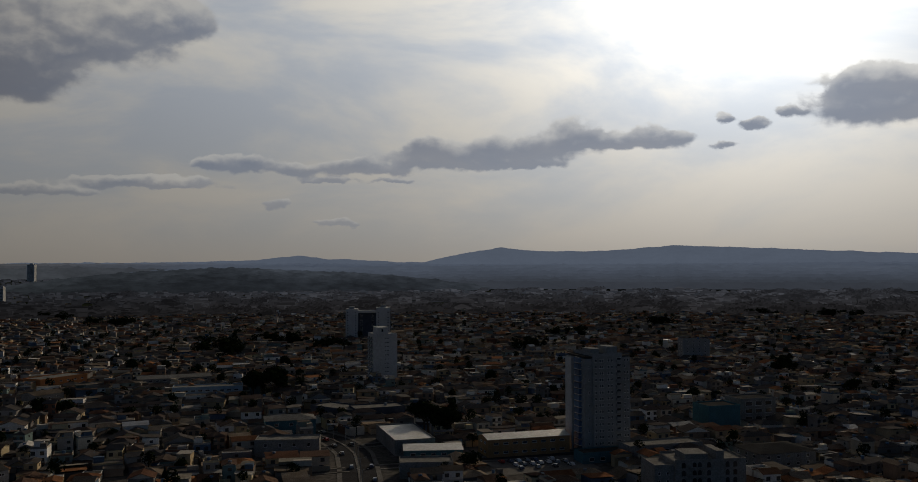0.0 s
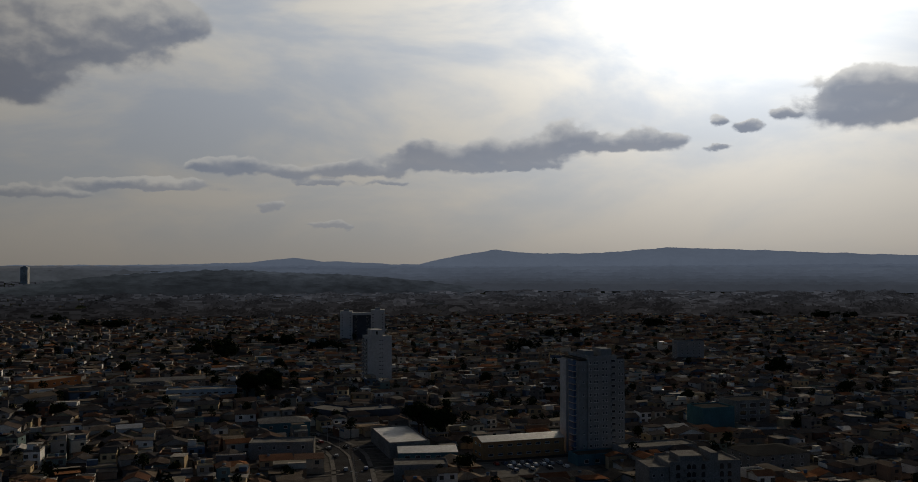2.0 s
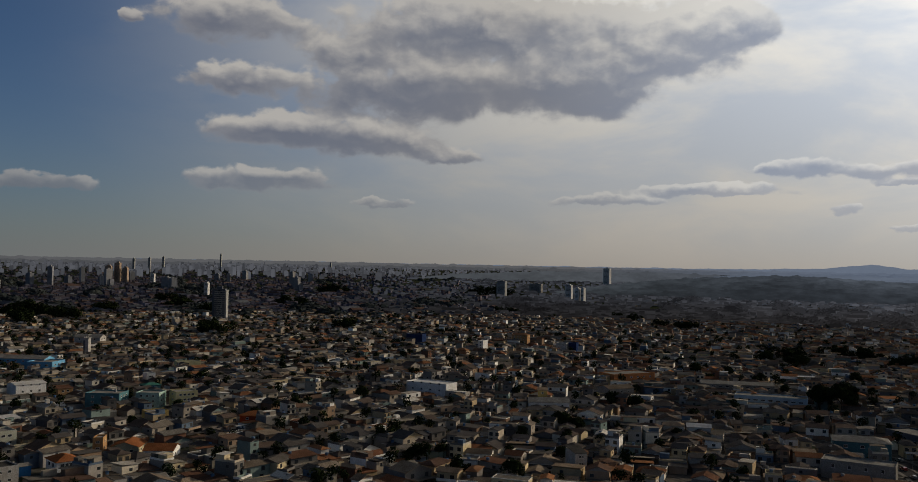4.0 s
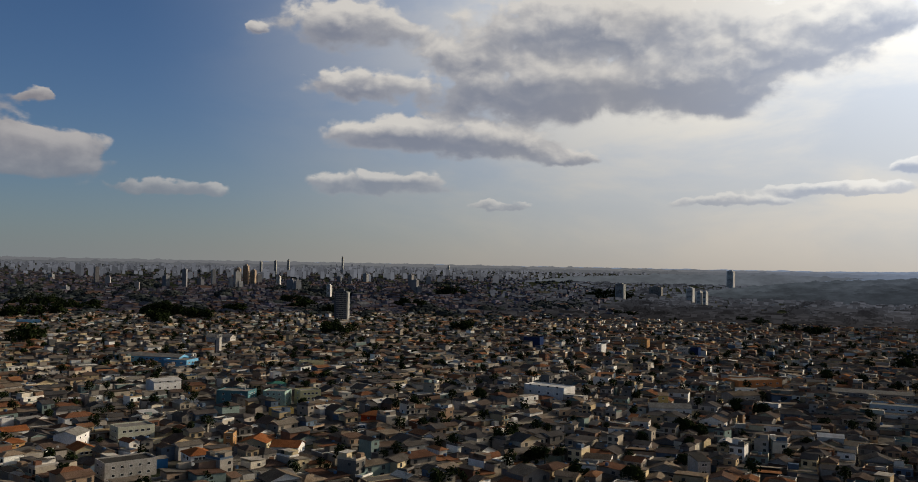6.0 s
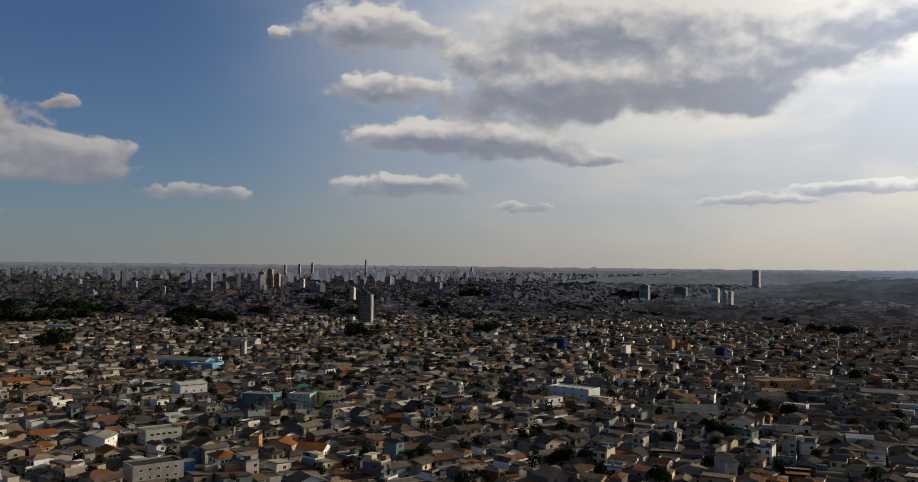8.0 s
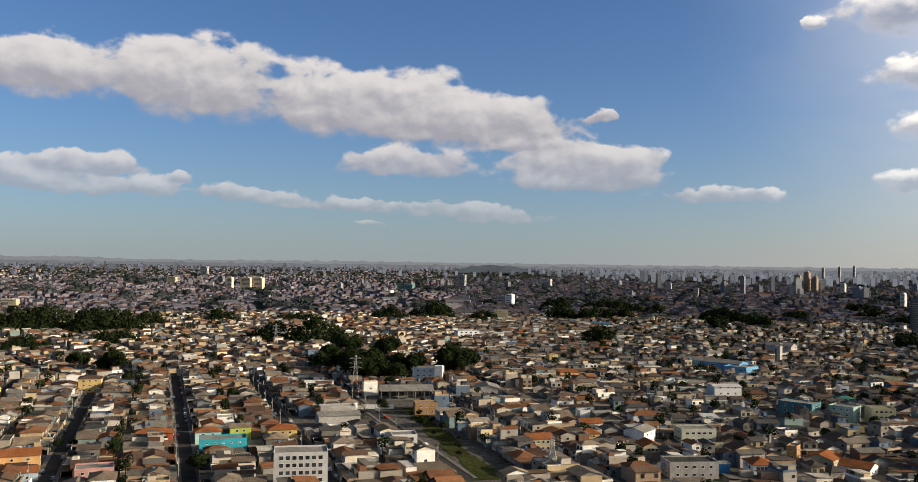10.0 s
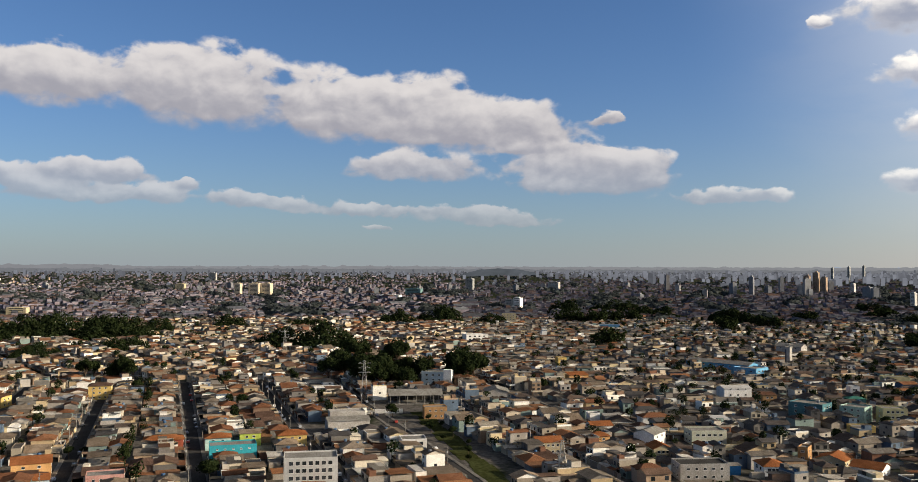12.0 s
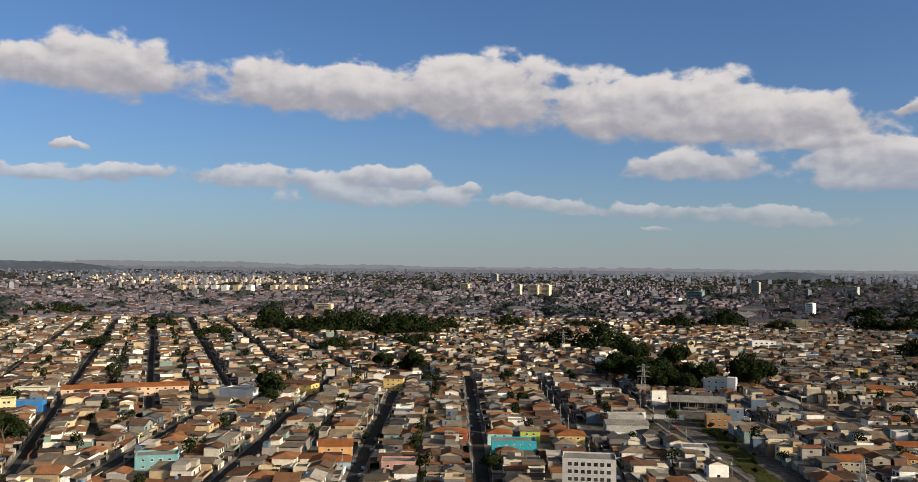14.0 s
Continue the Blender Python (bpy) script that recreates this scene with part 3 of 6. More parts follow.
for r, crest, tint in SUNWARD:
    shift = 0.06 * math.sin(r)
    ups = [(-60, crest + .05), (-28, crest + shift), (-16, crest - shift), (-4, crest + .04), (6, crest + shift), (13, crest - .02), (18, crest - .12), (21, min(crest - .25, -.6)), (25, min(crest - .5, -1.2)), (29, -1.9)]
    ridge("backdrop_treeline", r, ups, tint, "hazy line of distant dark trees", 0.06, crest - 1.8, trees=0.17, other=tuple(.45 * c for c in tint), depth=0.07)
# nearer tree lines glow too, with less painted haze
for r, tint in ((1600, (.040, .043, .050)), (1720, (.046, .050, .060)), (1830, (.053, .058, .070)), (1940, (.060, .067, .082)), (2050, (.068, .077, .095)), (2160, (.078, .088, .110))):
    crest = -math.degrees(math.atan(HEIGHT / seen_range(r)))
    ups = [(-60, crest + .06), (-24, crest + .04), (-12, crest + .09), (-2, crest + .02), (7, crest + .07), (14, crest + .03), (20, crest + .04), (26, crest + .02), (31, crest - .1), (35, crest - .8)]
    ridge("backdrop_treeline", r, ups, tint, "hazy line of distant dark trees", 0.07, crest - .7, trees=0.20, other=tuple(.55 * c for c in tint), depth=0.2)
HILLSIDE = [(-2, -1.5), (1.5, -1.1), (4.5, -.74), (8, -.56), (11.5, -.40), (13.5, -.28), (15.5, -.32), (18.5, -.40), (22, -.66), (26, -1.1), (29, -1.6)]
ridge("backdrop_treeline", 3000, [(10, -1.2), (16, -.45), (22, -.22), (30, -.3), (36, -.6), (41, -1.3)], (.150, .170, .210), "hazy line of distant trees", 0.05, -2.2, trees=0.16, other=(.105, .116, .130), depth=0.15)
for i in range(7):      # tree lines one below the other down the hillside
    # the higher the line, the more haze in its emitted colour
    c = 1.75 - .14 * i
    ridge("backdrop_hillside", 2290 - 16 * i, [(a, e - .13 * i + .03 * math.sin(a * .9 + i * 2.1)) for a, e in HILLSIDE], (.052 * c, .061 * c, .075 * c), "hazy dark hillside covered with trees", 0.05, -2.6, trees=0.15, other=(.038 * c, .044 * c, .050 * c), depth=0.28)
# hill and ridge glow in a darker painted haze colour
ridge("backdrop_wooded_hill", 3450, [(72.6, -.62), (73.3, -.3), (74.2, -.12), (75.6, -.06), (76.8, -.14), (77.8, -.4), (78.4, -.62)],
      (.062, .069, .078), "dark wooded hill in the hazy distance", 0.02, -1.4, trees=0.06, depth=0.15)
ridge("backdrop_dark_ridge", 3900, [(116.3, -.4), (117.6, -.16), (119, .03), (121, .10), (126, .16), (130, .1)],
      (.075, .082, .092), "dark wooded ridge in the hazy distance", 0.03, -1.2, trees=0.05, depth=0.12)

# ---- large single buildings ----
taken = []       # footprints: x, y, half width, half depth, turn in degrees


def take(x, y, w, d, rot):
    taken.append((x, y, w / 2, d / 2, math.cos(radians(rot)), math.sin(radians(rot))))


def is_free(x, y, r):
    for cx, cy, hw, hd, c, s in taken:
        dx, dy = x - cx, y - cy
        if abs(dx * c + dy * s) < hw + r and abs(-dx * s + dy * c) < hd + r:
            return False
    return True


window_meshes = {}


def window_mesh(w, h, piece="frame"):
    """A window: a proud frame with its sill, and a pane set back in it."""
    key = (w, h, piece)
    if key not in window_meshes:
        s = Shape()
        t = 0.09
        if piece == "pane":
            s.box(-w / 2 + t, w / 2 - t, -.03, .02, t, h - t)
        else:
            s.box(-w / 2, -w / 2 + t, -.07, 0, t, h).box(w / 2 - t, w / 2, -.07, 0, t, h).box(-w / 2 + t, w / 2 - t, -.07, 0, h - t, h)
            s.box(-w / 2 - .06, w / 2 + .06, -.13, 0, -.08, t)
            if piece == "whole":
                n = len(s.f)
                s.box(-w / 2 + t, w / 2 - t, -.03, .02, t, h - t)
        me = s.mesh("window" if piece != "pane" else "pane", glass if piece == "pane" else frame_white, glass)
        if piece == "whole":
            me.polygons.foreach_set("material_index", [0] * n + [1] * (len(s.f) - n))
        window_meshes[key] = me
    return window_meshes[key]


def window(name, w, h, parent, m, split=False):
    """One window as a part, with its pane as a piece of its own where it is large in view."""
    if not split:
        return part(name, window_mesh(w, h, "whole"), None, parent, at=m)
    ob = part(name, window_mesh(w, h), None, parent, at=m)
    part("pane", window_mesh(w, h, "pane"), None, ob)
    return ob


def facade(parent, face, length, depth, floors, fh, z0, cols, size=(1.2, 1.2), sill=1.0, skip=None, split=False):
    """Windows in rows on one face ('front', 'back', 'left', 'right') of a building whose footprint is length x depth about its middle."""
    for f in range(floors):
        for c in cols:
            if skip and skip(f, c):
                continue
            z = z0 + f * fh + sill
            m = {"front": pose(c, -depth / 2, z), "back": pose(-c, depth / 2, z, 0, 0, 180),
                 "left": pose(-length / 2, -c, z, 0, 0, -90), "right": pose(length / 2, c, z, 0, 0, 90)}[face]
            window("window", *size, parent, m, split)


def spread(n, length, margin=1.6):
    return [(-length / 2 + margin) + (length - 2 * margin) * (i + .5) / n for i in range(n)]


def parapet(w, d, z, h=0.7, t=0.22):
    s = Shape()
    return s.box(-w / 2, w / 2, -d / 2, -d / 2 + t, z, z + h).box(-w / 2, w / 2, d / 2 - t, d / 2, z, z + h).box(-w / 2, -w / 2 + t, -d / 2 + t, d / 2 - t, z, z + h).box(w / 2 - t, w / 2, -d / 2 + t, d / 2 - t, z, z + h)


def block(name, label, category, x, y, rot, w, d, floors, fh=2.9, wall=white_paint, roof=concrete, cols=(0, 0, 0, 0), size=(1.3, 1.2), sill=1.0, kind="flat", rise=1.6, group="", z=0.0, tank=False, split=False):
    """A plain building with its walls, roof and every window as parts. cols: how many windows in a row in front, right, back and left."""
    t = thing(name, label, category, pose(x, y, z, 0, 0, rot), group)
    take(x, y, w + 1, d + 1, rot)
    h = floors * fh
    part("wall", Shape().box(-w / 2, w / 2, -d / 2, d / 2, -1.5, h), wall, t)
    if kind == "flat":
        part("roof_slab", Shape().box(-w / 2 + .22, w / 2 - .22, -d / 2 + .22, d / 2 - .22, h, h + .12), roof, t)
        part("parapet", parapet(w, d, h), wall, t)
    elif kind == "gable":
        part("roof", Shape().gable(-w / 2 - .5, w / 2 + .5, -d / 2 - .5, d / 2 + .5, h, rise, "x" if w > d else "y"), roof, t)
        if w > d:
            for s in (-1, 1):
                part("gable_wall", Shape().put([(s * (w / 2 - .1), -d / 2, h), (s * (w / 2 - .1), d / 2, h), (s * (w / 2 - .1), 0, h + rise * .98), (s * w / 2, -d / 2, h), (s * w / 2, d / 2, h), (s * w / 2, 0, h + rise * .98)], [(0, 1, 2), (5, 4, 3), (0, 2, 5, 3), (1, 4, 5, 2)]), wall, t)
        else:
            for s in (-1, 1):
                part("gable_wall", Shape().put([(-w / 2, s * (d / 2 - .1), h), (w / 2, s * (d / 2 - .1), h), (0, s * (d / 2 - .1), h + rise * .98), (-w / 2, s * d / 2, h), (w / 2, s * d / 2, h), (0, s * d / 2, h + rise * .98)], [(0, 1, 2), (5, 4, 3), (0, 2, 5, 3), (1, 4, 5, 2)]), wall, t)
    elif kind == "hip":
        part("roof", Shape().hip(-w / 2 - .6, w / 2 + .6, -d / 2 - .6, d / 2 + .6, h, rise), roof, t)
    else:
        part("roof", Shape().lean(-w / 2 - .4, w / 2 + .4, -d / 2 - .4, d / 2 + .4, h + .02, rise), roof, t)
    for face, n, along in (("front", cols[0], w), ("right", cols[1], d), ("back", cols[2], w), ("left", cols[3], d)):
        if n:
            facade(t, face, w, d, floors, fh, 0, spread(n, along), size, sill, split=split)
    if tank:
        part("water_tank", Shape().drum(w * .2, d * .15, h + .1, h + 1.5, 1.0, .85, 10, .35), tank_house, t)
    return t


TURN_EAST = 17.0      # the street grid ahead of the first view

# the pale apartment tower
t = thing("apartment_tower", "tall pale grey apartment tower with blue glazed balconies", "tower", pose(65.7, 422.3, 0, 0, 0, TURN_EAST))
take(65.7, 422.3, 27, 27, TURN_EAST)
W, D, N, FH = 23.0, 22.0, 15, 2.92
H = N * FH + 1.2
part("core_wall", Shape().box(-7.6, W / 2 - 4.4, -D / 2, D / 2, -1, H), tower_grey, t)
part("side_wing", Shape().box(W / 2 - 4.4, W / 2, -D / 2 + .7, D / 2 - .7, -1, H - 1.0), tower_grey, t)
part("corner_wing", Shape().box(-W / 2, -7.6, -D / 2 + 1.0, D / 2 - 1.0, -1, H - 1.4), tower_grey, t)
part("roof_slab", Shape().box(-W / 2 + .3, W / 2 - .3, -D / 2 + 1.3, D / 2 - 1.3, H - 1.0, H - .3).box(-7.3, 6.8, -D / 2 + .3, D / 2 - .3, H, H + .15), dark_roof, t)
part("parapet", Shape().box(-7.6, 7.1, -D / 2, -D / 2 + .25, H, H + 1).box(-7.6, 7.1, D / 2 - .25, D / 2, H, H + 1).box(-7.6, -7.35, -D / 2 + .25, D / 2 - .25, H, H + 1).box(6.85, 7.1, -D / 2 + .25, D / 2 - .25, H, H + 1), tower_grey, t)
part("lift_house", Shape().box(-5.6, -1.2, -4, 5, H + .15, H + 2.6).box(1.8, 7.0, -6, 3, H + .15, H + 3.6), tower_grey, t)
for f in range(N):
    part("balcony", Shape().box(4.0, 6.6, -D / 2 - .9, -D / 2 + .0, f * FH + 1.0, f * FH + 2.0), tower_grey, t)
    window("balcony_door", 2.2, 2.0, t, pose(5.3, -D / 2, f * FH + 1.05), True)
facade(t, "front", W, D, N, FH, .3, [-6.3, -4.1, -2.9, .1, 1.8], (.95, 1.25), .9, split=True)
facade(t, "front", W, D - 2.0, N, FH, .3, [-9.3], (.8, 1.1), .9, skip=lambda f, c: f % 2 == 0, split=True)
facade(t, "front", W, D - 1.4, N, FH, .3, [8.8, 10.3], (.85, 1.25), .9, skip=lambda f, c: c > 10 and f % 3 == 1, split=True)
for f in range(N):
    part("glazed_balcony", Shape().box(-W / 2 - 1.3, -W / 2, -6.5, -1.0, f * FH + .8, f * FH + 3.1), blue_glazing, t, "blue glazed balcony")
    part("balcony_slab", Shape().box(-W / 2 - 1.4, -W / 2, -6.7, -.8, f * FH + .5, f * FH + .8), tower_white, t)
part("fin_wall", Shape().box(-W / 2 - 1.5, -W / 2, 1.5, 8.5, -1, H - 1.6), tower_white, t)
facade(t, "left", W, D - 2, N, FH, .3, [6.8], (.7, 1.0), 1.0, split=True)
facade(t, "right", W, D - 1.4, N, FH, .3, [-7, -3, 3, 7], (.8, 1.0), 1.0)

# the podium and car park at its foot
block("podium", "low dark podium beside the tower", "annex", 64, 398, TURN_EAST, 24, 10, 1, 4.2, teal_paint, dark_roof, (4, 0, 0, 0), (2.2, 1.6))

# the second tower
t = thing("apartment_tower", "slim white apartment tower with a raised lift house", "tower", pose(-55.5, 643.5, 0, 0, 0, 19))
take(-55.5, 643.5, 23, 23, 19)
W, D, N, FH = 17.5, 16.5, 12, 2.95
H = N * FH + 1.5
part("wall", Shape().box(-W / 2, W / 2, -D / 2, D / 2, -1, H), tower_white, t)
part("lift_house", Shape().box(-W / 2 + 3.0, -W / 2 + 11, -D / 2 + .6, D / 2 - 3, H, H + 5.2), tower_white, t)
part("parapet", parapet(W, D, H), tower_white, t)
facade(t, "front", W, D, N, FH, .3, [.2, 1.9], (1.3, .8), 1.1, split=True)
window("lift_window", 1.5, 2.6, t, pose(-2.0, -D / 2 + .6, H + 1.6), False)
for f in range(N):
    part("balcony", Shape().box(-W / 2 - 1.2, -W / 2, -6.8, -1.0, f * FH + .6, f * FH + 1.7).box(-W / 2 - 1.2, -W / 2, 1.4, 7.0, f * FH + .6, f * FH + 1.7), tower_grey, t)
    window("balcony_door", 3.6, 2.0, t, pose(-W / 2, -3.9, f * FH + .9, 0, 0, -90), False)
    window("balcony_door", 3.6, 2.0, t, pose(-W / 2, 4.2, f * FH + .9, 0, 0, -90), False)
facade(t, "right", W, D, N, FH, .3, [-4, 4], (1.2, 1.0), 1.0)

# twin blocks behind it, joined by a top gallery
t = thing("twin_tower", "pair of grey apartment blocks joined by a top gallery", "tower", pose(-105, 1030, 0, 0, 0, 5))
take(-105, 1030, 56, 26, 5)
part("west_block", Shape().box(-26, -12, -9, 9, -1, 35.5), tower_white, t)
part("east_block", Shape().box(9, 25, -9, 9, -1, 37.0), tower_white, t)
part("link_block", Shape().box(-12, 9, -1, 9, -1, 33.5), tower_dark, t)
part("gallery", Shape().box(-12, 9, -8, -1, 31.0, 33.8), tower_white, t)
part("roof_box", Shape().box(-22, -16, -4, 4, 35.5, 38).box(14, 20, -4, 4, 37, 39.6), tower_grey, t)
facade(t, "front", 52, 18, 11, 2.95, .3, [-23.5, -14.5, 11.5, 22.5], (1.6, 1.1), 1.0)
for f in range(11):
    window("stair_window", 2.4, 1.4, t, pose(-8, -1, f * 2.95 + 1.2), False)
    window("stair_window", 2.4, 1.4, t, pose(5, -1, f * 2.95 + 1.2), False)

block("apartment_block", "plain grey six-storey apartment block", "building", 206, 782, TURN_EAST - 12, 24, 14, 7, 2.9, tower_grey, dark_roof, (4, 2, 0, 2), (1.2, 1.1), tank=True)

# the five-storey building with arched windows
t = thing("apartment_building", "cream five-storey building with arched windows and balconies", "building", pose(88, 337, 0, 0, 0, 8))
take(88, 337, 38, 22, 8)
W, D, H = 35.0, 16.0, 14.6
part("main_wall", Shape().box(-10, W / 2, -D / 2, D / 2, -1, H), concrete, t)
part("low_wing", Shape().box(-W / 2, -10, -D / 2 + 1, D / 2, -1, H - 1.8), concrete, t)
part("roof_slab", Shape().box(-W / 2 + .3, -10, -D / 2 + 1.3, D / 2 - .3, H - 1.8, H - 1.6).box(-9.7, W / 2 - .3, -D / 2 + .3, D / 2 - .3, H, H + .15), grey_roof, t)
part("parapet", Shape().box(-10, W / 2, -D / 2, -D / 2 + .25, H, H + .8).box(W / 2 - .25, W / 2, -D / 2 + .25, D / 2, H, H + .8).box(-10, W / 2 - .25, D / 2 - .25, D / 2, H, H + .8).box(-W / 2, -10, -D / 2 + 1, -D / 2 + 1.25, H - 1.8, H - 1.0).box(-W / 2, -W / 2 + .25, -D / 2 + 1.25, D / 2, H - 1.8, H - 1.0), concrete, t)
part("roof_house", Shape().box(-5, 4, -5, 5, H + .15, H + 2.2).box(6.5, 9.5, -6.5, 5, H + .15, H + 3.4), concrete, t)
arch = Shape()
ring = [(-.75, 0, 0), (.75, 0, 0)] + [(.75 * math.cos(a * math.pi / 6), 0, 1.3 + .75 * math.sin(a * math.pi / 6)) for a in range(7)]
arch.put([(x, -.05, z) for x, _, z in ring] + [(x, .05, z) for x, _, z in ring], [tuple(range(9))] + [((i + 1) % 9, i, i + 9, (i + 1) % 9 + 9) for i in range(9)])
arch_mesh = arch.mesh("arched_window", glass)
for f in range(5):
    for cx in (-6.8, -2.6, -.6, 3.0, 10.2, 13.2):
        part("arched_window", arch_mesh, glass, t, at=pose(cx, -D / 2, f * 2.9 + .7))
    part("balcony", Shape().box(-4.6, 1.2, -D / 2 - 1.0, -D / 2, f * 2.9 + .2, f * 2.9 + 1.0), concrete, t)
    if f < 4:
        for cx in (-15.8, -12.6):
            window("window", 1.0, 1.1, t, pose(cx, -D / 2 + 1, f * 2.9 + 1.2), False)

# halls, shops and sheds
block("market_hall", "large low hall with a pale flat roof", "hall", -26.5, 430, TURN_EAST, 19, 42, 1, 6.5, concrete, white_roof, (0, 0, 0, 0))
block("front_hall", "low teal hall with a pale roof along the car park", "hall", -12, 401, TURN_EAST - 12, 26, 11, 1, 5.0, teal_paint, white_roof, (5, 0, 0, 0), (2.2, 1.2), 2.6, "lean", .8)
block("yellow_hall", "long ochre yellow two-storey hall with a pale metal roof", "hall", 30, 415, TURN_EAST, 40, 14, 2, 4.0, ochre_paint, white_roof, (8, 2, 0, 2), (2.4, 1.0), 1.6, "gable", 1.4)
block("blue_block", "blue three-storey commercial block", "building", 138, 479, TURN_EAST, 19, 16, 3, 3.9, teal_paint, dark_roof, (0, 3, 0, 0), (1.6, 1.4))
block("modern_block", "pale modern block with large dark openings", "building", 163, 500, TURN_EAST, 22, 16, 3, 4.1, concrete, dark_roof, (3, 2, 0, 0), (4.2, 2.4), .7)
block("shop_row", "dark low shop row with a flat roof", "shop", -68, 510, -36, 32, 16, 1, 6.0, tower_dark, grey_roof, (7, 0, 0, 0), (3.2, 2.2), 1.2)
block("shop_annex", "dark low shop building with rooftop tanks", "shop", -47, 507, 20, 29, 15, 1, 6.6, tower_dark, grey_roof, (6, 0, 0, 0), (2.6, 1.8), 1.2, tank=True)
block("workshop", "flat-roofed pale workshop by the avenue", "workshop", -14, 371, TURN_EAST - 12, 22, 12, 1, 6.0, concrete, grey_roof, (0, 0, 0, 2), (2.2, 1.4), 2.4)
block("long_annex", "long low building with a pale roof edge", "building", 90, 400, TURN_EAST, 36, 12, 2, 3.6, concrete, grey_roof, (7, 0, 0, 0), (2.2, 1.2))
block("grey_house", "large grey house with a slate-coloured roof", "house", 138, 392, TURN_EAST, 28, 20, 2, 3.2, concrete, dark_roof, (5, 3, 0, 3), (1.6, 1.3), 1.0, "hip", 2.2)
block("blue_shop", "teal-blue painted shop building", "shop", -88, 462, TURN_EAST, 25, 15, 2, 4.0, teal_paint, grey_roof, (3, 2, 0, 2), (1.8, 1.4), 1.2, "hip", 2.0)
block("white_shop", "long pale grey shop building with square windows", "shop", -79, 412, TURN_EAST - 12, 29, 12, 2, 3.6, concrete, grey_roof, (4, 0, 0, 2), (1.4, 1.6))
block("factory_hall", "long low factory hall with a pale eave", "hall", -205, 640, TURN_EAST + 6, 50, 16, 2, 3.4, concrete, grey_roof, (10, 0, 0, 0), (2.4, 1.1), 1.4, "gable", 1.6)
block("factory_office", "pale blue-grey office block with ribbon windows", "office", -165, 585, TURN_EAST - 4, 44, 14, 2, 3.8, sky_paint, grey_roof, (9, 2, 0, 2), (2.8, 1.1), 1.3)
block("brown_hall", "long brick-coloured hall under a flat roof", "hall", -290, 640, 64, 40, 18, 2, 3.6, orange_paint, grey_roof, (6, 3, 0, 0), (2.0, 1.0))
block("brown_hall", "old brown hall beside dark trees", "hall", -262, 560, 60, 20, 14, 2, 3.4, concrete, tiles_house, (3, 2, 0, 0), (1.6, 1.0), 1.0, "gable", 1.8)

# seen in the middle of the turn
block("blue_hall", "long blue two-storey hall with grey roofs", "hall", -690, 372, 32, 58, 16, 2, 4.4, blue_paint, grey_roof, (9, 2, 0, 2), (2.0, 1.0), 2.2, "gable", 2.2)
block("blue_annex", "blue annex with a pale awning band", "hall", -657, 380, 32, 20, 20, 2, 3.9, blue_paint, grey_roof, (3, 3, 0, 0), (2.2, 1.2), 1.4)
block("white_hall", "white warehouse with a pale flat roof", "warehouse", -362, 484, 6, 31, 15, 2, 4.2, white_paint, white_roof, (4, 0, 0, 0), (1.6, 1.2), 4.0)
block("white_gable_house", "white gabled house with a grey roof", "house", -266, 474, 36, 24, 12, 2, 3.4, white_paint, grey_roof, (4, 2, 0, 0), (1.4, 1.1), 1.0, "gable", 2.2)
block("yellow_house", "tall narrow yellow three-storey house", "house", -285, 500, 30, 6, 10, 3, 3.1, yellow_paint, tiles_house, (1, 2, 0, 0), (1.3, 1.2), 1.0, "lean", .8)
block("red_house", "bright red house with a clay tile roof", "house", -364, 330, 26, 14, 12, 2, 3.0, red_paint, red_tiles, (2, 2, 0, 0), (1.4, 1.1), 1.0, "hip", 2.0)
block("teal_house", "dark teal three-storey house with a roof terrace", "house", -470, 310, 34, 20, 14, 3, 3.1, teal_paint, concrete, (3, 3, 0, 0), (1.4, 1.2), tank=True)
block("green_house", "pale green house with a flat roof", "house", -456, 330, 34, 14, 12, 3, 2.9, material("pale_green_paint", [(.30, .42, .38)], 0.85), concrete, (3, 2, 0, 0), (1.4, 1.2))
block("navy_warehouse", "navy blue windowless warehouse box", "warehouse", -592, 762, 20, 18, 14, 3, 4.2, navy_paint, dark_roof, (0, 0, 0, 0))
block("apartment_block", "narrow white apartment slab with dark balconies", "building", -502, 757, 10, 5.5, 12, 4, 2.9, white_paint, dark_roof, (1, 0, 0, 0), (1.6, 1.5))
block("apartment_block", "white five-storey apartment block", "building", -430, 793, 14, 10, 10, 4, 2.9, pale_concrete, concrete, (3, 2, 0, 0), (1.2, 1.1))
block("navy_block", "dark blue block against the white one", "building", -421, 800, 14, 8, 10, 4, 3.0, navy_paint, dark_roof, (0, 0, 0, 0))
block("orange_house", "orange four-storey house with a tile roof", "house", -518, 858, 14, 18, 12, 4, 2.9, ochre_paint, tiles_house, (4, 2, 0, 0), (1.2, 1.1), 1.0, "hip", 2.0)
block("white_church", "off-white hall with a gabled grey roof", "church", -820, 520, 36, 26, 16, 2, 4.4, pale_concrete, grey_roof, (3, 2, 0, 0), (1.4, 1.6), 2.0, "gable", 3.0)

t = thing("bell_tower", "slender pale bell tower with dark slots", "tower", pose(-733, 462, 0, 0, 0, 30))
take(-733, 462, 8, 8, 58)
part("shaft", Shape().box(-2.3, 2.3, -2.3, 2.3, -1, 16.2), pale_concrete, t)
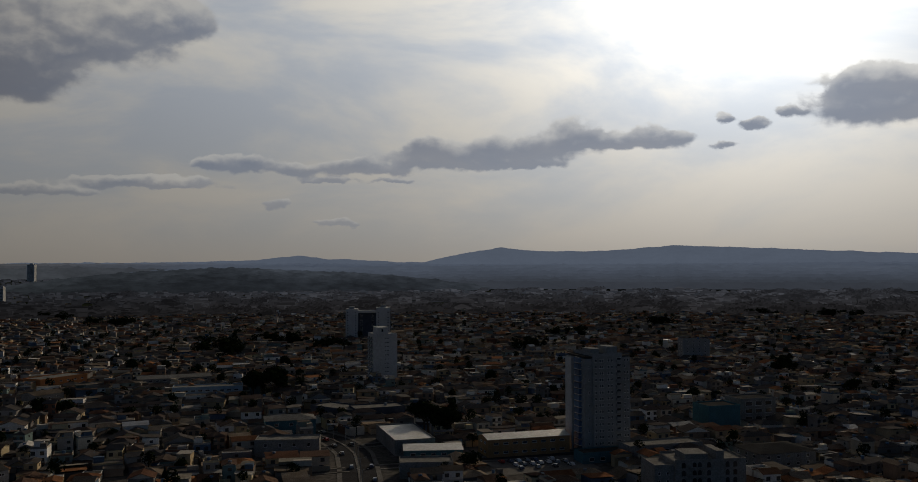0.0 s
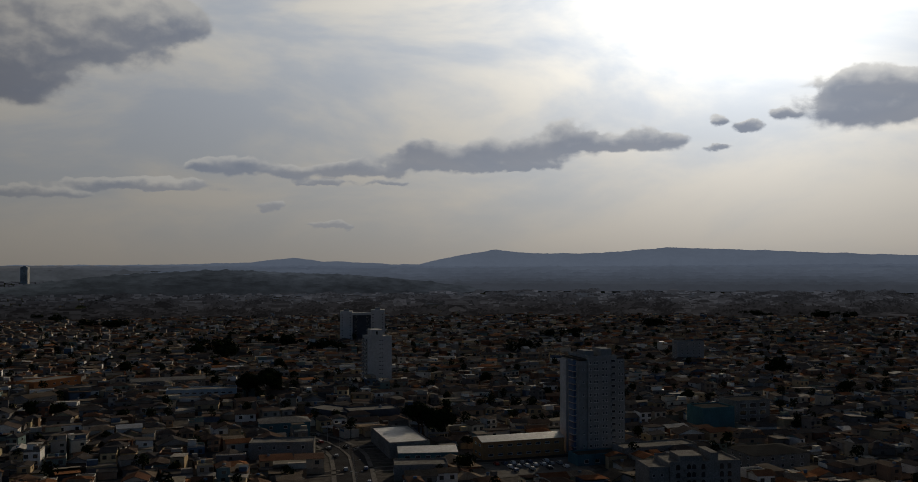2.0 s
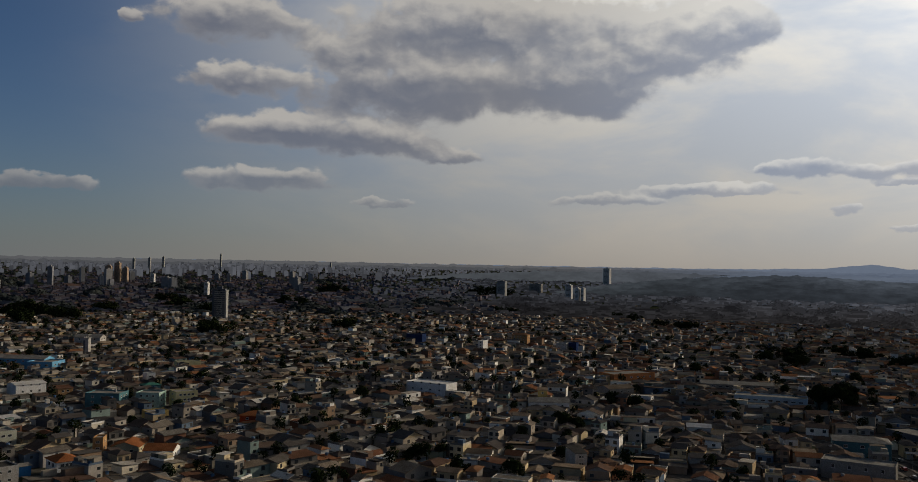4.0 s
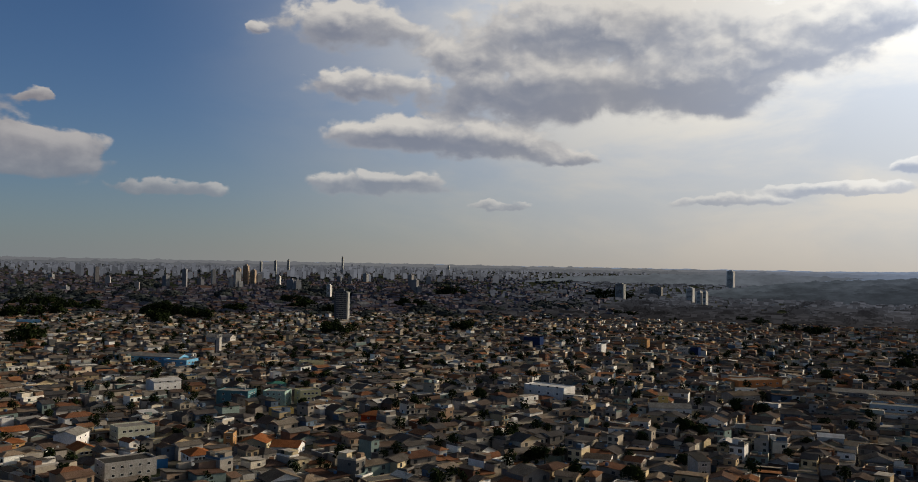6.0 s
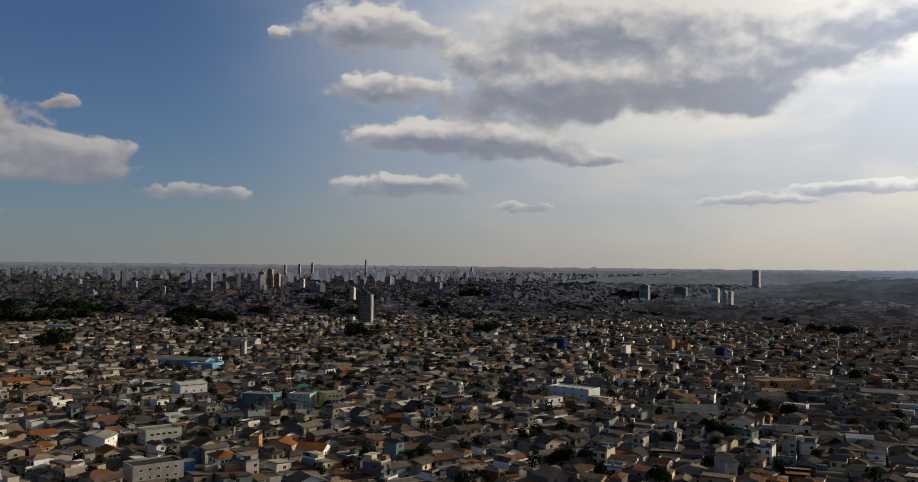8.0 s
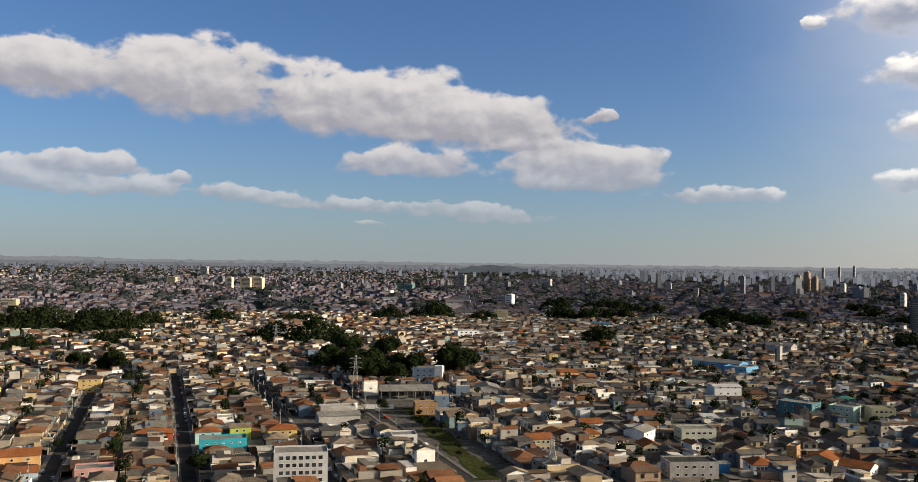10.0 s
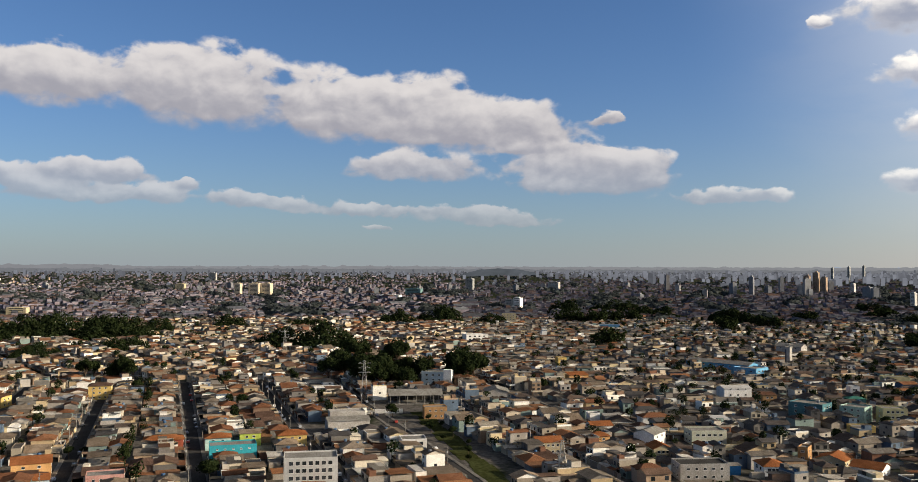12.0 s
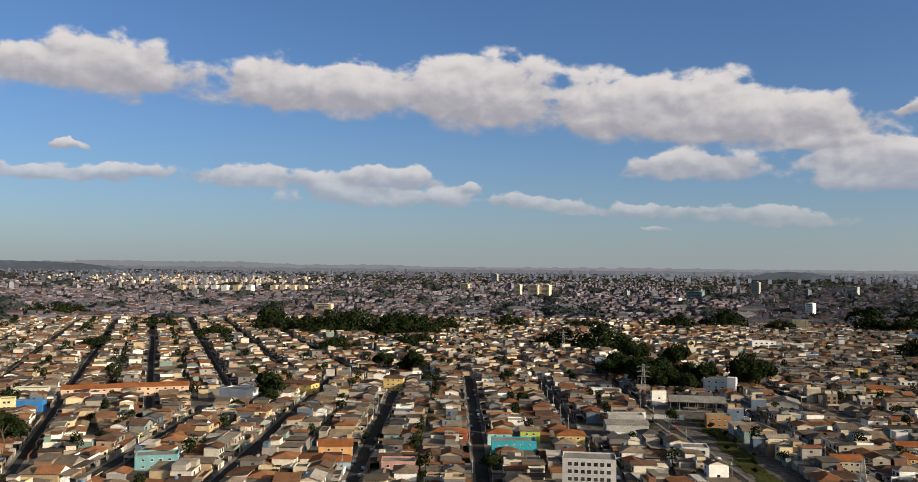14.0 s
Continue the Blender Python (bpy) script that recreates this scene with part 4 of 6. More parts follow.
part("slot_wall", Shape().box(-2.34, -.9, -2.42, -2.3, .5, 14.5), tower_dark, t, "dark side slot")
part("belfry", Shape().box(-2.6, 2.6, -2.6, 2.6, 16.2, 16.8).box(-2.3, -1.7, -2.3, -1.7, 16.8, 19).box(1.7, 2.3, -2.3, -1.7, 16.8, 19).box(-2.3, -1.7, 1.7, 2.3, 16.8, 19).box(1.7, 2.3, 1.7, 2.3, 16.8, 19), pale_concrete, t)
part("cap", Shape().hip(-2.7, 2.7, -2.7, 2.7, 19, 1.2), concrete, t)

# the banded tower
t = thing("apartment_tower", "dark tower with pale horizontal balcony bands", "tower", pose(-1040, 866, 0, 0, 0, 40))
take(-1040, 866, 26, 24, 62)
part("wall", Shape().box(-9, 9, -10, 10, -1, 47), tower_dark, t)
part("pale_edge", Shape().box(9, 11, -9, 9, -1, 45), tower_grey, t)
for f in range(15):
    part("balcony_band", Shape().box(-6, 9.6, -11.1, -10, f * 3.0 + .8, f * 3.0 + 1.9), concrete, t)
    window("window_band", 7.0, 1.4, t, pose(1.5, -10, f * 3.0 + 2.1), False)
part("lift_house", Shape().box(-4, 4, -4, 4, 47, 50.5), tower_dark, t)

# the school on the wooded slope, with its open shed and white wall
t = block("school", "pale blue and white school building", "school", -656, 122, 72, 22, 16, 3, 3.4, sky_paint, grey_roof, (4, 2, 0, 2), (1.8, 1.2))
part("white_stair_tower", Shape().box(5.5, 11.3, -8.6, -2, -1, 12.2), white_paint, t)
t = thing("open_shed", "open sports shed with a grey metal roof on posts", "shed", pose(-575, 92, 0, 0, 0, 86))
take(-562, 90, 40, 38, 86)
part("roof", Shape().gable(-17.5, 17.5, -9, 9, 5.6, 3.0, "x", .2), grey_roof, t)
for i in range(7):
    for s in (-1, 1):
        part("post", Shape().box(-16.6 + i * 5.5, -16.2 + i * 5.5, s * 8.4 - .2, s * 8.4 + .2, -1, 6.05), concrete, t)
part("floor_slab", Shape().box(-17.5, 17.5, -9, 9, -1, .15), concrete, t)
# dark roof colour on this wall stands in for the shed's inner shade
part("back_wall", Shape().box(-17, 17, 8.6, 8.9, .15, 4.6), dark_roof, t)
t = thing("boundary_wall", "long white boundary wall", "wall", pose(-535, 62, 0, 0, 0, 84))
take(-535, 62, 34, 3, 84)
part("wall_panel", Shape().box(-16, -5.4, -.12, .12, -1, 2.8), white_paint, t)
part("wall_panel", Shape().box(-5.2, 5.2, -.12, .12, -1, 2.7), white_paint, t)
part("wall_panel", Shape().box(5.4, 16, -.12, .12, -1, 2.8), white_paint, t)
block("barrel_hall", "small hall with a rounded grey roof", "hall", -588, 150, 80, 16, 20, 1, 4.6, pale_concrete, grey_roof, (2, 0, 0, 0), (1.4, 1.2), 1.4, "gable", 2.4)

# seen at the end of the turn
block("apartment_building", "white five-storey building with rows of square dark windows", "building", -353.5, 15.5, 88, 20.5, 13, 5, 2.85, tower_white, concrete, (7, 3, 0, 3), (1.75, 1.65), .6, split=True)
block("turquoise_house", "bright turquoise two-storey house", "house", -425, -17, 95, 21, 11, 2, 3.1, turquoise_paint, concrete, (5, 2, 0, 0), (1.0, .6), 1.6, split=True)
block("lime_house", "small lime green house with a sloping roof", "house", -455, -10, 95, 10, 9, 2, 3.0, lime_paint, tiles_house, (2, 0, 0, 0), (1.3, 1.1), 1.0, "lean", .6)
block("yellow_house", "yellow ochre house under a clay tile roof", "house", -448, 10, 95, 14, 11, 2, 3.0, yellow_paint, red_tiles, (3, 2, 0, 0), (1.4, 1.1), 1.0, "hip", 2.0)
block("mint_house", "pale mint house with a clay tile roof", "house", -448, -25, 95, 12, 10, 2, 2.9, material("mint_paint", [(.42, .58, .54)], 0.85), red_tiles, (2, 0, 0, 0), (1.4, 1.1), 1.0, "hip", 1.8)
block("yellow_house", "large bright yellow two-storey house", "house", -606, -174, 76, 26, 12, 2, 3.3, yellow_paint, tiles_house, (4, 2, 0, 0), (1.5, 1.2), 1.0, "lean", 1.0)
block("yellow_house", "yellow house with a red tile roof and balcony", "house", -630, -111, 95, 14, 12, 3, 3.0, yellow_paint, tiles_house, (3, 2, 0, 0), (1.4, 1.2), 1.0, "hip", 2.0)
block("white_depot", "white box-shaped depot with a flat roof", "warehouse", -556, -199, 74, 20, 14, 2, 4.3, white_paint, pale_concrete, (0, 0, 0, 0))
block("white_terrace_house", "white two-storey house with open verandas", "house", -424, 67, 88, 12, 11, 2, 3.0, white_paint, grey_roof, (4, 2, 0, 0), (2.0, 1.9), .5, split=True)
block("grey_depot", "grey gabled depot with a metal roof", "warehouse", -478, 40, 95, 22, 12, 2, 3.5, pale_concrete, grey_roof, (0, 0, 0, 0), kind="gable", rise=1.6)
block("white_block", "white six-storey block among roofs", "building", -1340, 362, 76, 22, 14, 5, 3.2, cream_paint, concrete, (4, 2, 0, 0), (1.4, 1.2))
block("pale_hall", "pale community hall among trees", "hall", -1010, 232, 95, 26, 16, 3, 3.4, white_paint, grey_roof, (4, 2, 0, 0), (2.6, 1.6))
block("blue_hall", "small blue hall with a grey roof", "hall", -1180, 465, 70, 28, 16, 2, 4.0, blue_paint, grey_roof, (0, 0, 0, 0))
# houses that stand out among the roofs
block("apartment_building", "pale green building with rows of ribbon windows", "building", -416, 215, 83, 17.9, 12, 2, 3.2, sage_paint, grey_roof, (5, 2, 0, 2), (1.9, 1.2), 1)
block("low_house", "low beige flat-roofed building", "house", -391, 210, 82, 19.0, 5, 1, 3, cream_paint, concrete, (2, 0, 0, 0), (1.2, 1.0), 1.2)
block("workshop", "beige two-storey workshop with a dark flat roof", "workshop", -347, 177, 83, 21.0, 12, 2, 3.2, pale_concrete, dark_roof, (5, 2, 0, 2), (1.4, 1.1), 1.2)
block("blue_shed", "small bright blue shed beside a workshop", "shed", -350, 194, 81, 5.0, 4, 1, 4, bright_blue, grey_roof, (0, 0, 0, 0), (1, 1), 1, "lean", 0.4)
block("white_house", "white house with small dark windows under a brown roof", "house", -423, 275, 77, 14.4, 10, 1, 3.4, white_paint, dark_roof, (5, 1, 0, 0), (1.3, 1.2), 1.2, "hip", 1.6)
block("yellow_house", "pale yellow house with four dark windows", "house", -424, 310, 74, 12.0, 9, 1, 3.6, yellow_paint, concrete, (4, 1, 0, 0), (1.5, 1.3), 1.2)
block("yellow_house", "cream yellow three-storey house with a terrace", "house", -445, 345, 72, 13.3, 11, 3, 3, butter_paint, concrete, (4, 2, 0, 1), (1.6, 1.2), 1)
block("white_house", "white cube-shaped house with four windows", "house", -543, 391, 74, 6.2, 8, 2, 3.6, white_paint, concrete, (2, 2, 0, 0), (1.6, 1.2), 1.3)
block("cream_hall", "cream windowless hall with a flat roof", "hall", -588, 459, 72, 19.3, 8, 2, 3.4, butter_paint, concrete, (0, 0, 0, 0), (1, 1), 1)
block("white_hall", "long white hall with a pale roof", "hall", -549, 305, 85, 18.9, 13, 2, 4, white_paint, white_roof, (3, 3, 0, 0), (1.4, 1.2), 3.2, "gable", 1.4)
block("ochre_house", "ochre two-storey house with a tile roof", "house", -523, 314, 79, 9.1, 9, 2, 3.4, ochre_paint, tiles_house, (2, 1, 0, 0), (1.6, 1.2), 1.2, "lean", 1)
block("ochre_house", "small ochre house with a grey roof", "house", -370, 241, 43, 4.5, 7, 2, 2.9, ochre_paint, grey_roof, (2, 1, 0, 0), (1.1, 1.0), 1)
block("tiled_house", "low house with a broad orange tile roof", "house", -358, 248, 39, 12.6, 13, 1, 3.2, cream_paint, red_tiles, (3, 2, 0, 1), (1.4, 1.2), 1, "gable", 2.2)
block("tiled_house", "cream house with a broad orange tile roof", "house", -339, 252, 37, 12.9, 12, 1, 3.4, white_paint, red_tiles, (3, 2, 0, 1), (1.4, 1.2), 1, "gable", 2.2)
block("veranda_house", "white house with verandas under a red hipped roof", "house", -341, 206, 79, 9.7, 12, 2, 3, white_paint, red_tiles, (4, 2, 0, 2), (2.0, 1.7), 0.6, "hip", 2.2)
block("teal_house", "teal house under a green roof", "house", -504, 364, 74, 10.6, 9, 2, 2.8, teal_paint, green_roof, (2, 1, 0, 0), (1.3, 1.1), 1, "hip", 1.4)
block("white_hall", "white gabled hall with a grey roof", "hall", -416, 185, 42, 10.8, 14, 2, 3.2, white_paint, grey_roof, (0, 2, 0, 0), (1.2, 1.0), 1.2, "gable", 2)
block("orange_house", "orange-yellow house with a clay tile roof", "house", -417, 158, 89, 9.2, 9, 2, 2.9, apricot_paint, red_tiles, (2, 1, 0, 0), (1.3, 1.1), 1, "hip", 1.8)
block("white_house", "white gabled house with a clay tile roof", "house", -444, 169, 89, 11.7, 9, 2, 2.9, white_paint, red_tiles, (2, 1, 0, 0), (1.3, 1.1), 1, "gable", 1.9)
block("white_house", "small white windowless house", "house", -477, 178, 90, 5.9, 6, 2, 3, white_paint, concrete, (0, 0, 0, 0), (1, 1), 1)
block("white_house", "white two-storey house under a brown hipped roof", "house", -464, 209, 86, 16.0, 10, 2, 2.9, white_paint, tiles_house, (4, 1, 0, 0), (1.6, 1.2), 1, "hip", 1.9)
block("tiled_house", "house with a steep orange tile roof", "house", -385, 176, 85, 9.2, 11, 2, 2.7, cream_paint, red_tiles, (3, 1, 0, 0), (1.4, 1.2), 0.9, "gable", 2.2)
block("tiled_house", "white house with an orange hipped roof and terrace", "house", -380, 187, 84, 9.5, 10, 1, 3.2, white_paint, red_tiles, (3, 1, 0, 0), (1.6, 1.3), 0.9, "hip", 1.9)
block("tiled_house", "long cream house with an orange tile roof", "house", -408, 129, 92, 12.7, 11, 2, 2.9, cream_paint, red_tiles, (4, 1, 0, 0), (1.4, 1.1), 1, "gable", 2)
block("orange_house", "orange house with a sloping tile roof", "house", -649, 229, 91, 15.3, 10, 2, 3.2, apricot_paint, red_tiles, (2, 1, 0, 0), (1.3, 1.1), 1, "lean", 1.6)
block("yellow_house", "small bright yellow three-storey house", "house", -747, 249, 92, 7.7, 8, 3, 3, yellow_paint, concrete, (2, 1, 0, 0), (1.3, 1.1), 1)
block("metal_roof_house", "low house with a pale metal roof", "house", -459, 246, 82, 8.5, 9, 1, 4, white_paint, white_roof, (0, 0, 0, 0), (1, 1), 1, "lean", 1)
block("ochre_house", "yellow ochre house with a flat roof", "house", -514, 94, 88, 13.3, 9, 2, 3.2, ochre_paint, concrete, (3, 1, 0, 0), (1.2, 1.0), 1.2)
block("grey_hall", "pale grey windowless hall with a flat roof", "hall", -508, 42, 93, 19.7, 10, 2, 3.2, pale_concrete, pale_concrete, (0, 0, 0, 0), (1, 1), 1)
block("white_awning_house", "house with a bright white awning roof", "house", -629, 39, 94, 20.2, 7, 1, 4.2, white_paint, white_roof, (5, 0, 0, 0), (1.6, 1.2), 1.2)
block("row_house", "long row house with orange tile roof and cream bays", "house", -571, -282, 116, 79.7, 11, 2, 3, peach_paint, red_tiles, (14, 1, 0, 1), (1.7, 1.3), 1, "gable", 2.2)
block("orange_house", "orange gabled house with a clay tile roof", "house", -404, -98, 102, 15.2, 11, 2, 3, apricot_paint, red_tiles, (2, 2, 0, 0), (1.4, 1.1), 1, "gable", 2.4)
block("blue_house", "pale blue gabled house with a clay tile roof", "house", -382, -92, 102, 11.6, 6, 1, 3.4, sky_paint, red_tiles, (2, 1, 0, 0), (1.3, 1.1), 1, "gable", 2)
block("pink_house", "pink house with an open roof terrace", "house", -376, -64, 98, 14.2, 10, 2, 2.8, pink_paint, concrete, (4, 2, 0, 0), (1.2, 1.1), 1)
block("red_house", "brick red house with a clay tile roof", "house", -448, -50, 94, 18.0, 9, 2, 2.8, brick_paint, red_tiles, (3, 1, 0, 0), (1.4, 1.1), 1, "hip", 1.8)
block("teal_house", "pale teal house with a flat grey roof", "house", -372, -169, 110, 17.6, 11, 2, 2.9, teal_light, concrete, (4, 2, 0, 0), (1.4, 1.1), 1)
block("teal_house", "small teal house beside others", "house", -362, -150, 109, 7.1, 6, 2, 2.7, teal_light, concrete, (1, 1, 0, 0), (1.2, 1.1), 1)
block("blue_wall_house", "low house with a deep blue wall", "house", -501, -308, 102, 17.9, 7, 1, 6, bright_blue, concrete, (0, 0, 0, 0), (1, 1), 1)
block("green_house", "pale green house with a row of windows", "house", -550, -336, 113, 20.6, 10, 2, 3.2, sage_paint, concrete, (6, 1, 0, 0), (1.3, 1.2), 1.2)
block("cream_house", "cream three-storey house with white balconies", "house", -485, -311, 115, 7.7, 9, 3, 3.2, butter_paint, concrete, (2, 2, 0, 0), (1.6, 1.4), 1)
block("grey_house", "grey house with one white side wall", "house", -180, 346, 47, 5.3, 13, 3, 3, pale_concrete, dark_roof, (2, 0, 0, 0), (1.2, 1.0), 1, "lean", 0.9)


# ---- single buildings in the distance, smaller as they stand nearer than they seem ----
def far_block(name, label, az_deg, seen, w, h, d, floors, wall, pale=None):
    r = seen if seen < NEAR else NEAR + STRETCH * math.log(seen / NEAR)
    q = r / seen
    x, y = spot(az_deg, r)
    w, h, d = w * q, h * q, d * q
    t = thing(name, label, "tower", pose(x, y, height(x, y) - 1, 0, 0, az_deg - 22))
    take(x, y, w + 2, d + 2, az_deg)
    part("wall", Shape().box(-w / 2, w / 2, -d / 2, d / 2, -2, h), wall, t)
    part("roof_box", Shape().box(-w / 5, w / 4, -d / 4, d / 4, h, h * 1.06), wall, t)
    fh = h / floors
    for f in range(floors):
        part("window_band", Shape().box(-w * .36, w * .36, -d / 2 - .05, -d / 2, (f + .35) * fh, (f + .7) * fh), glass, t)
    return t


apricot = material("apricot_tower_render", [(.55, .46, .34)], 0.88, depth=0.2)
gold = material("ochre_tower_render", [(.30, .228, .170)], 0.88, depth=0.2)
far_block("apartment_tower", "ochre apartment tower in the hazy distance", 56.7, 3560, 22, 66, 18, 18, gold)
far_block("apartment_tower", "ochre apartment tower in the hazy distance", 56.2, 3600, 20, 78, 18, 20, gold)
far_block("apartment_tower", "ochre apartment tower in the hazy distance", 55.75, 3580, 18, 60, 18, 17, gold)
far_block("apartment_tower", "pale tower in the hazy distance", 54.2, 3616, 16, 38, 16, 12, tower_white)
far_block("apartment_tower", "slim white tower in the distance", 51.0, 2202, 9, 36, 14, 12, tower_white)
far_block("apartment_tower", "white twin tower in the distance", 28.1, 2360, 17, 42, 14, 13, tower_white)
far_block("apartment_tower", "white twin tower in the distance", 27.55, 2215, 10, 38, 14, 12, tower_white)
far_block("apartment_tower", "white twin tower in the distance", 27.2, 2215, 8, 38, 14, 12, tower_white)
# white render on a grey tower: haze put into its colour
far_block("apartment_tower", "tall grey tower standing alone in the haze", 25.7, 4680, 34, 88, 26, 20, tower_white)
far_block("apartment_tower", "grey tower on a far ridge", 18.0, 5200, 30, 50, 30, 10, tower_dark)
far_block("apartment_tower", "grey tower in the distance", 32.4, 2600, 26, 46, 18, 14, tower_grey)
far_block("apartment_block", "brick apartment block in the distance", 30.2, 2900, 40, 34, 18, 12, concrete)
far_block("apartment_block", "cream apartment block with yellow ends", 92.05, 2813, 18, 40, 20, 10, apricot)
far_block("apartment_block", "cream apartment block with yellow ends", 91.05, 2816, 32, 40, 22, 10, apricot)
far_block("apartment_block", "cream apartment block with yellow ends", 90.3, 2820, 30, 40, 22, 10, apricot)
far_block("apartment_block", "white apartment block in the distance", 74.8, 1896, 16, 22, 16, 6, tower_grey)
far_block("apartment_block", "white apartment block in the distance", 74.3, 1890, 15, 26, 16, 7, white_paint)
far_block("apartment_block", "grey square block in the distance", 72.0, 3200, 40, 34, 20, 8, pale_concrete)
far_block("apartment_tower", "tall slim tower on the skyline", 50.2, 7200, 12, 132, 17, 40, tower_grey)
far_block("apartment_tower", "tall slim tower on the skyline", 43.4, 7458, 12, 95, 17, 30, tower_grey)
far_block("apartment_tower", "tall tower on the skyline", 54.4, 6300, 14, 98, 17, 30, tower_grey)
far_block("apartment_tower", "tall tower on the skyline", 55.3, 6400, 14, 92, 17, 30, tower_grey)
far_block("apartment_tower", "tall tower on the skyline", 53.6, 6500, 14, 105, 17, 30, tower_grey)
teal_block = material("teal_block_render", [(.12, .20, .20)], 0.85, depth=0.2)
far_block("office_block", "teal office block in the distance", 81.0, 2780, 51, 22, 20, 5, teal_block)
far_block("office_block", "long white works hall in the distance", 82.5, 2500, 58, 11, 24, 2, white_paint)
far_block("apartment_tower", "grey apartment tower in the distance", 77.4, 3500, 30, 46, 20, 14, tower_grey)
far_block("apartment_block", "pale apartment block in the distance", 93.6, 6000, 48, 52, 24, 12, pale_concrete)
far_block("apartment_block", "cream apartment block in the distance", 95.5, 3500, 34, 27, 20, 8, cream_paint)
far_block("apartment_block", "cream building on the green slope", 104.5, 1750, 34, 16, 16, 5, cream_paint)
for az_deg in (113.2, 112.5, 111.9, 111.2, 110.6, 109.9, 109.1, 107.6, 107.0, 106.4, 105.8):
    far_block("apartment_block", "pale housing-estate block on the far slope", az_deg, 3150, 20, 22, 30, 6, (pale_concrete, cream_paint, white_paint)[int(az_deg * 10) % 3] if az_deg > 108.5 else apricot)

# ---- streets ----
def polar(x, y):
    return math.degrees(math.atan2(-x, y)), math.hypot(x, y)


ZONES = [      # name, heading of its streets, a point on one of them, distance between streets, who belongs
    ("west", 186.3, (-440, -35), 54.0, lambda x, y, a, r: -700 < x and -222 < y < 178 and a > 66),
    ("far_west", 204.7, (-666, -310), 53.0, lambda x, y, a, r: (x <= -700 or y <= -222) and a > 78),
    ("north_west", 87.0, (-407, 158), 47.0, lambda x, y, a, r: 36 < a and (a <= 66 or (a <= 78 and x <= -700) or (y >= 178 and a < 78))),
    ("north", 17.0, (-199, 378), 44.0, lambda x, y, a, r: a <= 36),
]
WINDING = {"west": 0.0, "far_west": 1.2, "north_west": 34.0, "north": 34.0}      # how far the streets stray from straight lines


def in_zone(which, x, y):
    a, r = polar(x, y)
    return any(name == which and inside(x, y, a, r) for name, _, _, _, inside in ZONES)


def stray(x, y, much):
    p = Vector((x / 190, y / 190, 0.4))
    return x + much * noise.noise(p), y + much * noise.noise(p + Vector((7, 3, 0)))


AZ0, AZ1, R0, R1 = -31.0, 127.0, 322.0, 1500.0
AVENUE = [(-33, 318), (-37, 340), (-40, 360), (-43.5, 384), (-48.5, 412), (-55, 430), (-63, 445), (-74, 459), (-92, 473), (-118, 486), (-150, 498)]      # its middle line
for (ax, ay), (bx, by) in zip(AVENUE, AVENUE[1:]):
    take((ax + bx) / 2, (ay + by) / 2, math.hypot(bx - ax, by - ay) + 4, 19, math.degrees(math.atan2(by - ay, bx - ax)))
take(36, 388, 46, 30, TURN_EAST)            # the car park
take(-1262, -195, 84, 184, 0)
take(-445, 90, 190, 16, 181)                # the grass strip
# woods on the rises: azimuth, distance on level land, half width and height
RISES = [(101.3, 1160, 70, 30), (99.2, 1120, 40, 24), (103.6, 1150, 46, 28), (89.5, 957, 21, 25), (86.6, 938, 25, 28), (79.4, 1388, 31, 26), (82.0, 1360, 25, 21), (61.2, 1440, 30, 24), (92.6, 1312, 19, 18),
         (107.5, 1198, 24, 32), (105.6, 1210, 20, 20), (114.6, 1282, 27, 15), (120.4, 1633, 54, 22), (96.8, 1299, 17, 15), (103.5, 932, 20, 13), (98.7, 978, 22, 15), (71.3, 1722, 28, 24)]
RISES += [(68.1, 1791, 45, 24), (84.7, 945, 17, 13), (66.3, 1584, 70, 13), (60.0, 1404, 22, 20), (53.1, 1868, 31, 22), (76.0, 1355, 20, 17), (45.8, 1861, 34, 20), (43.2, 2638, 44, 28), (33.1, 2676, 71, 26), (88.0, 1330, 30, 12), (117.5, 1010, 22, 12), (111.2, 1120, 24, 13)]
for a, seen, half, tall in RISES:
    if seen < NEAR:
        x, y = spot(a, seen + tall * .35)
        take(x, y, half * 1.7, tall * .9, a)
roads, pavements = Shape(), Shape()
rng = random.Random(11)


def strip(s, x, y, head, u0, u1, v0, v1, z0, z1, much=0.0):
    c, n = math.cos(radians(head)), math.sin(radians(head))
    p = [(u0, v0), (u1, v0), (u1, v1), (u0, v1)]
    q = [stray(x + u * c - v * n, y + u * n + v * c, much) for u, v in p]
    s.put([(*a, z0) for a in q] + [(*a, z1) for a in q], [(4, 5, 6, 7), (0, 1, 5, 4), (1, 2, 6, 5), (2, 3, 7, 6), (3, 0, 4, 7)])


